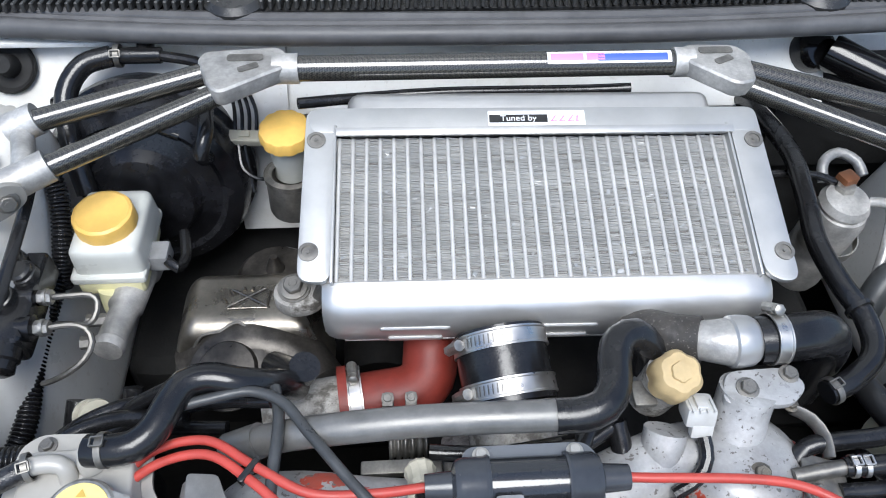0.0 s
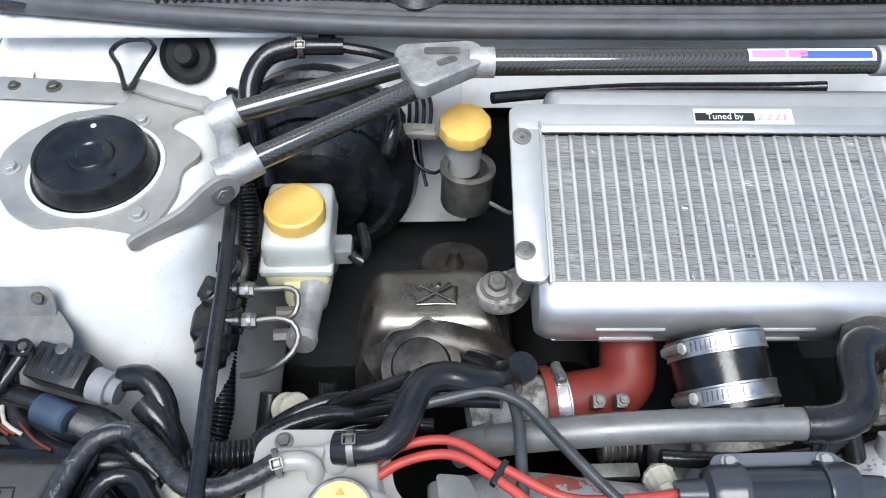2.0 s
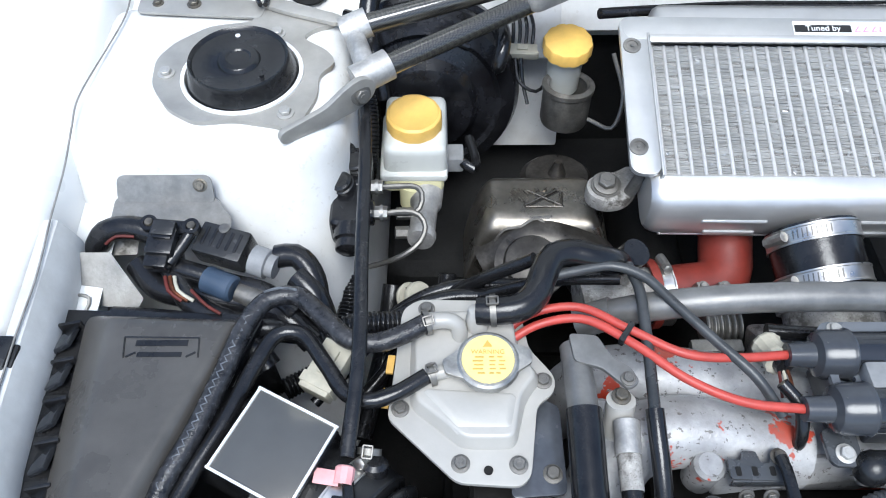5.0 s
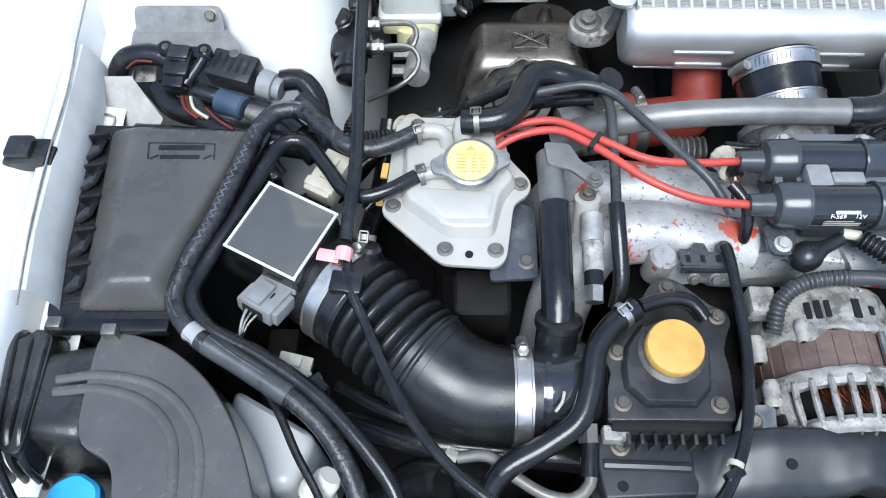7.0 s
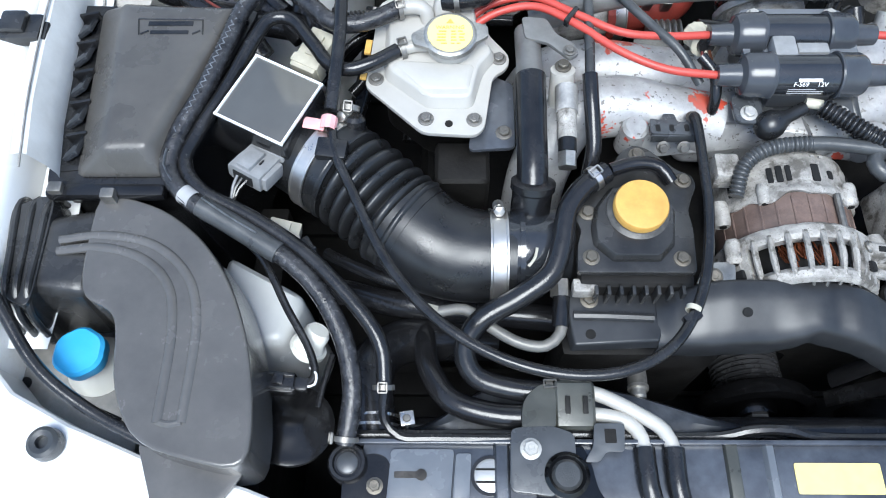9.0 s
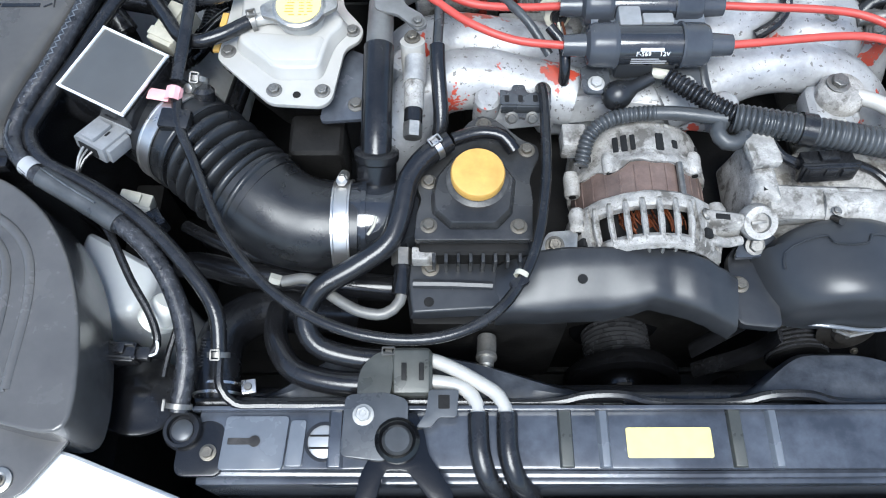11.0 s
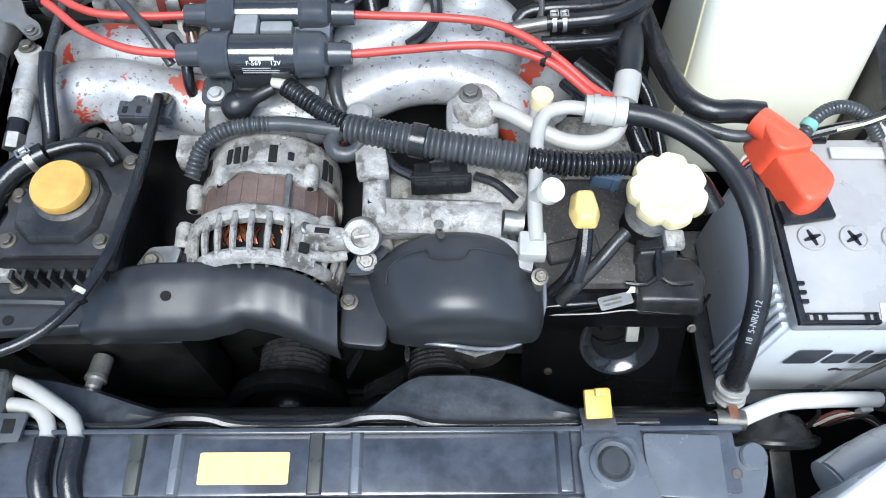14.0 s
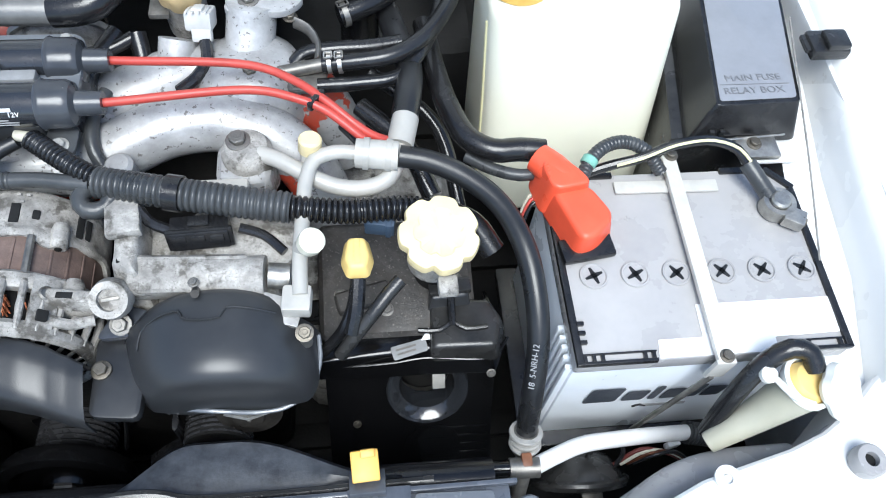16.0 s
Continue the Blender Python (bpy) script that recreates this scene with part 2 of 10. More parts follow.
WIRE_CU = mat("bare_copper_wire", (0.24, 0.075, 0.03), 0.35, 0.7, 0.2, 90, 0.1, 500)
TOWER_P = mat("weathered_aluminium_plate", (0.44, 0.425, 0.39), 0.46, 0.45, 0.10, 24, 0.2, 500, 0.30, (0.36, 0.33, 0.28), rvar=0.06)
DRUM = mat("oily_black_drum", (0.010, 0.010, 0.012), 0.22, 0, 0.3, 30, 0.3, 200, 0.35, (0.05, 0.052, 0.058), rvar=0.08, dscale=30)
RED_PIPE = mat("red_oxide_paint", (0.22, 0.030, 0.020), 0.5, 0, 0.15, 30, 0.3, 300, 0.2, (0.20, 0.06, 0.045))
OLIVE = mat("olive_grey_zinc", (0.066, 0.068, 0.060), 0.32, 0.2, 0.12, 40, 0.15, 400, 0.2, (0.07, 0.068, 0.06))
SLATE_G = mat("slate_painted_steel", (0.075, 0.080, 0.086), 0.3, 0.2, 0.12, 30, 0.12, 300, 0.2, (0.10, 0.10, 0.10))
BRAID = mat("braided_hose", (0.020, 0.020, 0.022), 0.20, 0, 0.25, 160, 1.0, 420, 0.15, (0.22, 0.22, 0.225), rvar=0.08, dscale=80)
WHITEBOLT = mat("white_zinc_bolt", (0.50, 0.49, 0.46), 0.4, 0.4, 0.1, 100, 0.2, 400, 0.25, (0.3, 0.28, 0.24))
NECK = mat("translucent_filler_plastic", (0.40, 0.385, 0.30), 0.4, 0, 0.06, 20, 0.1, 300, 0.2, (0.34, 0.32, 0.25))
# light grey base puts the sky's sheen, with some dust, on the lid
RELAY = mat("dusty_sky_lit_fuse_box_plastic", (0.24, 0.245, 0.26), 0.2, 0, 0.04, 20, 0.06, 500, 0.12, (0.36, 0.37, 0.39), coat=0.8, rvar=0.03, dscale=60)
RELAY_T = mat("moulded_fuse_box_letters", (0.17, 0.173, 0.182), 0.4, 0, 0.10, 20, 0.1, 700)
GALV = mat("dusty_galvanised_sheet", (0.29, 0.285, 0.27), 0.45, 0.4, 0.16, 50, 0.3, 300, 0.45, (0.24, 0.22, 0.19), dscale=20)
PALEY = mat("pale_yellow_plastic", (0.84, 0.62, 0.22), 0.45, 0, 0.05, 50, 0.15, 600, 0.08, (0.5, 0.42, 0.25))
# olive-grey metal base stands for the sky mirrored in the cover
COVER_P = mat("black_cover_sky_tone", (0.17, 0.165, 0.15), 0.12, 0.55, 0.05, 20, 0.03, 400, 0.05, (0.25, 0.25, 0.24), rvar=0.03)
CASTING = mat("oily_and_shaded_cast_aluminium", (0.085, 0.08, 0.075), 0.55, 0.2, 0.3, 40, 1.0, 200, 0.6, (0.07, 0.06, 0.05), dscale=45, chips=((0.03, 0.028, 0.026), 30, 0.46, (0.16, 0.15, 0.135), 0.12))
GREENY = mat("green_tape", (0.18, 0.40, 0.32), 0.5, 0, 0.05, 40)
HOSE_M = mat("matt_hose_rubber", (0.013, 0.0135, 0.0145), 0.30, 0, 0.15, 35, 0.2, 600, 0.12, (0.11, 0.11, 0.11), rvar=0.08, dscale=30)
# base raised to brown-grey for the reflection on black plastic
DUCT = mat("moulded_plastic_brown_sheen", (0.088, 0.084, 0.079), 0.22, 0, 0.10, 14, 0.12, 900, 0.25, (0.20, 0.19, 0.175), coat=0.35, rvar=0.05)
TUBE_A = mat("core_tube_aluminium", (0.54, 0.53, 0.51), 0.42, 0.25, 0.06, 40, 0.1, 500, 0.15, (0.42, 0.40, 0.37))
CORE = mat("core_metal", (0.15, 0.145, 0.135), 0.6, 0.2, 0.1, 60, 0.2, 400)
TANKM = mat("translucent_reservoir_plastic", (0.62, 0.63, 0.59), 0.36, 0, 0.04, 20, 0.06, 400, 0.10, (0.44, 0.42, 0.34))
MARK = mat("faded_slate_print", (0.045, 0.052, 0.065), 0.4, 0, 0.1, 60, 0.0)
STRAP = mat("bright_zinc_strap", (0.62, 0.60, 0.55), 0.4, 0.1, 0.08, 40, 0.15, 400, 0.2, (0.42, 0.39, 0.33))
# dirt, plus a greyer base for the steep wall's shade
FLANGE = mat("dirty_shaded_white_flange", (0.66, 0.66, 0.64), 0.45, 0, 0.06, 14, 0.12, 300, 0.55, (0.30, 0.275, 0.235), dscale=16)
# pale tone for hose scuffs and for a drawn highlight
SCUFF_GLINT = mat("scuffed_hose_highlight", (0.15, 0.16, 0.175), 0.35, 0, 0.3, 120, 0.4, 400)
TAG = mat("faded_orange_sticker", (0.66, 0.40, 0.10), 0.5, 0, 0.08, 60, 0.0)
SEAM = mat("dusty_seam_sealer", (0.27, 0.26, 0.24), 0.7, 0, 0.2, 60, 0.2, 300)
PLUG_W = mat("greyed_white_plug_plastic", (0.58, 0.58, 0.56), 0.4, 0, 0.06, 60, 0.1, 400, 0.25, (0.36, 0.34, 0.30))
BELT = mat("worn_ribbed_belt", (0.030, 0.030, 0.032), 0.28, 0, 0.2, 60, 0.2, 300)
TIMING_R = mat("polished_black_rim", (0.022, 0.024, 0.028), 0.10, 0, 0.1, 30, 0.05, 200, coat=0.6)
SHIELD_W = mat("scuffed_black_metal", (0.035, 0.034, 0.032), 0.35, 0.1, 0.3, 90, 0.4, 300, 0.5, (0.16, 0.155, 0.145), dscale=120)
# black pieces in this colour draw the shade inside holes and slots
RECESS_BLACK = mat("recess_shade_black", (0.004, 0.004, 0.004), 0.9, 0, 0.1, 40, 0.0)
CAPPRINT = mat("printed_ochre", (0.58, 0.38, 0.08), 0.45, 0, 0.05, 60, 0.0)
COVER_S = mat("smooth_satin_plastic", (0.030, 0.0315, 0.034), 0.34, 0, 0.06, 18, 0.10, 900, 0.08, (0.13, 0.13, 0.13), rvar=0.03)
# brown in the base is reflected tone; the film is dust
LID = mat("dusty_black_lid_brown_sheen", (0.078, 0.074, 0.068), 0.26, 0, 0.14, 14, 0.3, 900, 0.28, (0.17, 0.16, 0.145), rvar=0.07)
COIL = mat("moulded_coil_plastic", (0.050, 0.054, 0.062), 0.20, 0, 0.1, 30, 0.1, 400, 0.12, (0.16, 0.165, 0.17), rvar=0.05)
# dust film tinted blue to hold the sky sheen as well
SHROUD = mat("dusty_sky_tinted_shroud_plastic", (0.028, 0.031, 0.037), 0.34, 0, 0.3, 30, 0.4, 300, 0.50, (0.095, 0.105, 0.12), dscale=42, rvar=0.1)

# ---------- building helpers ----------
ORIGIN = {}


def thing(name, at, label, category, group="", kind=""):
    """An empty at a thing's base; its parts hang under it."""
    ob = new(name)
    ob.empty_display_size = 0.02
    ob.location = at
    ORIGIN[ob.name] = Vector(at)
    return tagged(ob, label, category, group, kind)


def finish(bm, sharp=35):
    bmesh.ops.remove_doubles(bm, verts=bm.verts, dist=1e-6)
    bmesh.ops.recalc_face_normals(bm, faces=bm.faces)
    lim = radians(sharp)
    for f in bm.faces:
        f.smooth = True
    for e in bm.edges:
        e.smooth = len(e.link_faces) == 2 and e.calc_face_angle(0) < lim


def part(name, bm, material, parent=None, label="", sharp=35):
    """One mesh object, given in world coordinates, under a thing or a part."""
    finish(bm, sharp)
    org = ORIGIN[parent.name] if parent else Vector((0, 0, 0))
    for v in bm.verts:
        v.co -= org
    me = bpy.data.meshes.new(name)
    bm.to_mesh(me)
    bm.free()
    me.materials.append(material)
    ob = new(name, me)
    ob.parent = parent
    ORIGIN[ob.name] = org
    if label:
        ob["label"] = label
    return ob


def shared(name, me, parent, m, label=""):
    """One more object on a mesh that others use too, at the world pose m."""
    ob = new(name, me)
    ob.parent = parent
    org = ORIGIN[parent.name] if parent else Vector((0, 0, 0))
    ob.matrix_basis = Matrix.Translation(-org) @ m
    ORIGIN[ob.name] = org
    if label:
        ob["label"] = label
    return ob


def to_mesh(name, bm, material, sharp=35):
    finish(bm, sharp)
    me = bpy.data.meshes.new(name)
    bm.to_mesh(me)
    bm.free()
    me.materials.append(material)
    return me


def soften(bm, faces, bev, seg=2, lim=25):
    """Round the hard edges of these faces."""
    if bev <= 0:
        return
    bmesh.ops.recalc_face_normals(bm, faces=list(faces))
    edges = {e for f in faces for e in f.edges if len(e.link_faces) == 2 and e.calc_face_angle(0) > radians(lim)}
    bmesh.ops.bevel(bm, geom=list(edges), offset=bev, segments=seg, affect="EDGES", profile=0.6, clamp_overlap=True)


def box(c, s, bev=0.002, turn=(0, 0, 0), bm=None, top=1.0, seg=2, topy=None):
    """A box of centre c and size s with rounded edges; top: the upper face's share of the lower one's width."""
    bm = bm or bmesh.new()
    old = set(bm.verts)
    r = bmesh.ops.create_cube(bm, size=1.0)
    for v in r["verts"]:
        if v.co.z > 0:
            v.co.x *= top
            v.co.y *= top if topy is None else topy
        v.co = Vector((v.co.x * s[0], v.co.y * s[1], v.co.z * s[2]))
    faces = {f for v in r["verts"] for f in v.link_faces}
    soften(bm, faces, bev, seg)
    m = pose(*c, *turn)
    for v in bm.verts:
        if v not in old:
            v.co = m @ v.co
    return bm


def prism(pts, z0, z1, bev=0.0015, bm=None, m=None, seg=2, shrink=0.0):
    """A plate with the outline pts (x, y) from z0 to z1; shrink: how much the upper outline draws in."""
    bm = bm or bmesh.new()
    old = set(bm.verts)
    cx = sum(p[0] for p in pts) / len(pts)
    cy = sum(p[1] for p in pts) / len(pts)
    lo = [bm.verts.new((x, y, z0)) for x, y in pts]
    hi = []
    for x, y in pts:
        d = max(1e-6, math.hypot(x - cx, y - cy))
        k = 1 - shrink / d
        hi.append(bm.verts.new((cx + (x - cx) * k, cy + (y - cy) * k, z1)))
    faces = [bm.faces.new(lo[::-1]), bm.faces.new(hi)]
    for i in range(len(pts)):
        j = (i + 1) % len(pts)
        faces.append(bm.faces.new((lo[i], lo[j], hi[j], hi[i])))
    soften(bm, faces, bev, seg)
    if m is not None:
        for v in bm.verts:
            if v not in old:
                v.co = m @ v.co
    return bm


def pierced(outline, holes, z0, z1, m=None, bm=None):
    """A plate with the given outline and holes cut through it; holes: (x, y, radius)."""
    own = bmesh.new()
    loops = [outline] + [[(x + r * math.cos(2 * math.pi * i / 28), y + r * math.sin(2 * math.pi * i / 28)) for i in range(28)] for x, y, r in holes]
    edges = []
    for lp in loops:
        vs = [own.verts.new((x, y, z0)) for x, y in lp]
        edges += [own.edges.new((vs[i - 1], vs[i])) for i in range(len(vs))]
    bmesh.ops.triangle_fill(own, edges=edges, use_beauty=True, use_dissolve=True)
    r = bmesh.ops.extrude_face_region(own, geom=list(own.faces))
    for v in r["geom"]:
        if isinstance(v, bmesh.types.BMVert):
            v.co.z = z1
    if m is not None:
        bmesh.ops.transform(own, matrix=m, verts=own.verts)
    if bm is None:
        return own
    me = bpy.data.meshes.new("tmp")
    own.to_mesh(me)
    own.free()
    bm.from_mesh(me)
    bpy.data.meshes.remove(me)
    return bm


def sheet(pts, thick=0.002, bm=None):
    """A flat sheet through corner points in space."""
    bm = bm or bmesh.new()
    bm.faces.new([bm.verts.new(p) for p in pts])
    bmesh.ops.solidify(bm, geom=list(bm.faces), thickness=thick)
    return bm


def rounded(pts, r, n=4):
    """The outline pts with its corners rounded off."""
    out = []
    k = len(pts)
    for i in range(k):
        p, a, b = Vector(pts[i]), Vector(pts[i - 1]), Vector(pts[(i + 1) % k])
        ra = min(r, (a - p).length * 0.45)
        rb = min(r, (b - p).length * 0.45)
        s, e = p + (a - p).normalized() * ra, p + (b - p).normalized() * rb
        for j in range(n + 1):
            u = j / n
            q = s * (1 - u) ** 2 + p * 2 * u * (1 - u) + e * u * u
            out.append((q.x, q.y))
    return out


def rect(cx, cy, w, h, r=0.004, turn=0.0):
    c, s = math.cos(radians(turn)), math.sin(radians(turn))
    pts = [(-w / 2, -h / 2), (w / 2, -h / 2), (w / 2, h / 2), (-w / 2, h / 2)]
    return rounded([(cx + x * c - y * s, cy + x * s + y * c) for x, y in pts], r)


def lathe(profile, at=(0, 0, 0), axis=(0, 0, 1), seg=28, bm=None, lobes=None):
    """Turn a profile of (radius, height) round an axis; lobes: (count, depth) waves the rim."""
    bm = bm or bmesh.new()
    q = Vector((0, 0, 1)).rotation_difference(Vector(axis).normalized()).to_matrix()
    at = Vector(at)
    rings = []
    for r, h in profile:
        if r < 1e-6:
            rings.append([bm.verts.new(at + q @ Vector((0, 0, h)))])
            continue
        ring = []
        for i in range(seg):
            a = 2 * math.pi * i / seg
            rr = r
            if lobes:
                rr = r * (1 - lobes[1] * (0.5 + 0.5 * math.cos(a * lobes[0])) ** (lobes[2] if len(lobes) > 2 else 2))
            ring.append(bm.verts.new(at + q @ Vector((rr * math.cos(a), rr * math.sin(a), h))))
        rings.append(ring)
    for a, b in zip(rings, rings[1:]):
        for i in range(seg):
            j = (i + 1) % seg
            if len(a) == 1 and len(b) == 1:
                continue
            if len(a) == 1:
                bm.faces.new((a[0], b[i], b[j]))
            elif len(b) == 1:
                bm.faces.new((a[i], a[j], b[0]))
            else:
                bm.faces.new((a[i], a[j], b[j], b[i]))
    return bm


def spline(pts, step=0.006):
    """Points every few millimetres along a smooth line through pts."""
    pts = [Vector(p) for p in pts]
    if len(pts) == 2:
        n = max(2, int((pts[1] - pts[0]).length / step))
        return [pts[0].lerp(pts[1], i / n) for i in range(n + 1)]
    full = [pts[0] * 2 - pts[1], *pts, pts[-1] * 2 - pts[-2]]
    out = []
    for i in range(1, len(full) - 2):
        p0, p1, p2, p3 = full[i - 1:i + 3]
        t0, t1, t2, t3 = 0, 0, 0, 0
        t1 = t0 + max(1e-4, (p1 - p0).length) ** 0.5
        t2 = t1 + max(1e-4, (p2 - p1).length) ** 0.5
        t3 = t2 + max(1e-4, (p3 - p2).length) ** 0.5
        n = max(2, int((p2 - p1).length / step))
        for k in range(n):
            t = t1 + (t2 - t1) * k / n
            a1 = p0 * ((t1 - t) / (t1 - t0)) + p1 * ((t - t0) / (t1 - t0))
            a2 = p1 * ((t2 - t) / (t2 - t1)) + p2 * ((t - t1) / (t2 - t1))
            a3 = p2 * ((t3 - t) / (t3 - t2)) + p3 * ((t - t2) / (t3 - t2))
            b1 = a1 * ((t2 - t) / (t2 - t0)) + a2 * ((t - t0) / (t2 - t0))
            b2 = a2 * ((t3 - t) / (t3 - t1)) + a3 * ((t - t1) / (t3 - t1))
            out.append(b1 * ((t2 - t) / (t2 - t1)) + b2 * ((t - t1) / (t2 - t1)))
    out.append(pts[-1])
    return out


def tube(pts, r, seg=12, ribs=None, step=0.006, bm=None, ends=None, flat=None):
    """A hose or pipe of radius r along a smooth line; ribs: (pitch, depth, from, to) makes it corrugated; ends: other radii at both ends."""
    bm = bm or bmesh.new()
    if ribs:
        step = min(step, ribs[0] / (16 if len(ribs) > 4 else 8))
    line = spline(pts, step)
    t = (line[1] - line[0]).normalized()
    u = t.orthogonal().normalized()
    if flat:
        u = (Vector(flat[0]) - t * Vector(flat[0]).dot(t)).normalized()
    rings, s, total = [], 0.0, sum((b - a).length for a, b in zip(line, line[1:]))
    for i, p in enumerate(line):
        a, b = line[max(0, i - 1)], line[min(len(line) - 1, i + 1)]
        t = (b - a).normalized()
        u = (u - t * u.dot(t)).normalized()
        w = t.cross(u)
        if i:
            s += (p - line[i - 1]).length
        f = s / total
        rr = r if not ends else ends[0] + (ends[1] - ends[0]) * f
        if ribs and ribs[2] <= f <= ribs[3]:
            rr += ribs[1] * (abs(math.cos(math.pi * s / ribs[0])) ** (ribs[4] if len(ribs) > 4 else 0.7) * 2 - 1)
        k = flat[1] if flat else 1.0
        rings.append([bm.verts.new(p + u * (rr * math.cos(2 * math.pi * j / seg)) + w * (rr * k * math.sin(2 * math.pi * j / seg))) for j in range(seg)])
    for a, b in zip(rings, rings[1:]):
        for j in range(seg):
            k = (j + 1) % seg
            bm.faces.new((a[j], a[k], b[k], b[j]))
    bm.faces.new(rings[0][::-1])
    bm.faces.new(rings[-1])
    return bm


def cast(bm, amp=0.0007, cuts=2, size=0.010):
    """Roughen a casting: split its faces and push them in and out a little."""
    bmesh.ops.triangulate(bm, faces=[f for f in bm.faces if len(f.verts) > 4])
    bmesh.ops.subdivide_edges(bm, edges=[e for e in bm.edges if e.calc_length() > 0.004], cuts=cuts, use_grid_fill=True)
    bm.normal_update()
    moves = [(v, v.normal * (amp * (noise.noise(v.co / size) + 0.6 * noise.noise(v.co / (size * 0.4))))) for v in bm.verts]
    for v, d in moves:
        v.co += d
    return bm


def axis_pose(at, axis, scale=1.0, spin=0.0):
    q = Vector((0, 0, 1)).rotation_difference(Vector(axis).normalized()).to_matrix().to_4x4()
    return Matrix.Translation(at) @ q @ pose(0, 0, 0, 0, 0, spin) @ Matrix.Diagonal((scale, scale, scale, 1))


def bolt_mesh(name, material):
    bm = lathe([(0, 0), (1.55, 0), (1.55, 0.22), (1.2, 0.32), (0, 0.32)], seg=16)
    hexa = [(1.1 * math.cos(math.pi / 3 * i), 1.1 * math.sin(math.pi / 3 * i)) for i in range(6)]
    prism(hexa, 0.3, 1.1, 0.12, bm, seg=1)
    lathe([(0, 1.1), (0.5, 1.1), (0.45, 1.16), (0, 1.12)], seg=8, bm=bm)
    return to_mesh(name, bm, material, 30)


BOLT_Z = bolt_mesh("bolt_zinc", BOLT)
BOLT_D = bolt_mesh("bolt_dark", STEEL_DARK)
BOLT_W = bolt_mesh("bolt_pale", WHITEBOLT)


def bolt(parent, at, size=0.006, axis=(0, 0, 1), dark=False, spin=17, pale=False):
    return shared("bolt", BOLT_W if pale else BOLT_D if dark else BOLT_Z, parent, axis_pose(at, axis, size * 0.78, spin))


def clamp(parent, at, axis, r, width=0.012, side=(0, 0, 1), material=None, screw=True):
    """A worm-drive hose clamp: a band with rolled edges, a screw housing and a slotted hexagon screw."""
    h = width / 2
    band = part("clamp_band", lathe([(r, -h), (r + 0.0016, -h), (r + 0.0016, -h * 0.8), (r + 0.001, -h * 0.7), (r + 0.001, h * 0.7), (r + 0.0016, h * 0.8),
                                     (r + 0.0016, h), (r, h), (r, -h)], at, axis, 36), material or BRIGHT, parent, "stainless hose clamp")
    if screw:
        ax, sd = Vector(axis).normalized(), Vector(side)
        sd = (sd - ax * sd.dot(ax)).normalized()
        tang = ax.cross(sd)
        c = Vector(at) + sd * (r + 0.004)
        bm = tube([c - tang * 0.009, c + tang * 0.007], 0.0048, 10)
        part("screw_housing", bm, STEEL, band)
        ser = bmesh.new()
        for i in range(9):
            a = 0.35 + 0.085 * i * 0.045 / r
            d = sd * math.cos(a) - tang * math.sin(a)
            e = sd * math.sin(a) + tang * math.cos(a)
            p = Vector(at) + d * (r + 0.00135)
            ser.faces.new([ser.verts.new(p + ax * (u * width * 0.26) + e * (v * 0.0009)) for u, v in ((-1, -1), (1, -0.2), (1, 1), (-1, 0.2))])
        bmesh.ops.solidify(ser, geom=list(ser.faces), thickness=0.0003)
        part("worm_slots", ser, STEEL_DARK, band)
        part("screw_head", lathe([(0, 0), (0.0048, 0), (0.0048, 0.005), (0.003, 0.006), (0, 0.006)], c + tang * 0.0075, tang, 6), STEEL, band)
    return band


def clip(parent, at, axis, r, width=0.008, side=(0, 0, 1), material=None):
    """A spring hose clip: a wide band with two ears."""
    ax, sd = Vector(axis).normalized(), Vector(side)
    sd = (sd - ax * sd.dot(ax)).normalized()
    tang = ax.cross(sd)
    h = width * 0.30
    bm = lathe([(r, -h), (r + 0.0010, -h), (r + 0.0010, h), (r, h), (r, -h)], at, axis, 24)
    q = Matrix((tang, ax, sd)).transposed().to_3x3()
    loop = ((0.0, -0.55, 0.0070, 0.0012), (0.0, 0.55, 0.0070, 0.0012), (-0.0034, 0.0, 0.0012, width * 1.1), (0.0034, 0.0, 0.0012, width * 1.1))
    for u, v, wx, wy in loop:
        c = Vector(at) + sd * (r + 0.0022) + q @ Vector((u, v * width, 0))
        b2 = box((0, 0, 0), (wx, wy, 0.0022), 0.0003)
        for vert in b2.verts:
            vert.co = q @ vert.co + c
        me = bpy.data.meshes.new("tmp")
        b2.to_mesh(me)
        b2.free()
        bm.from_mesh(me)
        bpy.data.meshes.remove(me)
    return part("spring_clip", bm, material or STEEL_DARK, parent, "zinc spring hose clip")


def hose(name, pts, r, label, material=None, category="hose", ribs=None, seg=14, group="", ends=None):
    """A hose as a thing of its own."""
    ob = part(name, tube(pts, r, seg, ribs, ends=ends), material or RUBBER)
    return tagged(ob, label, category, group)


def hosed(name, pts, r, label, material=None, category="hose", ribs=None, seg=14, ends=None):
    """A hose that carries clips or clamps: an empty with the hose as its part."""
    ob = thing(name, pts[0], label, category)
    part("hose", tube(pts, r, seg, ribs, ends=ends), material or RUBBER, ob)
    return ob


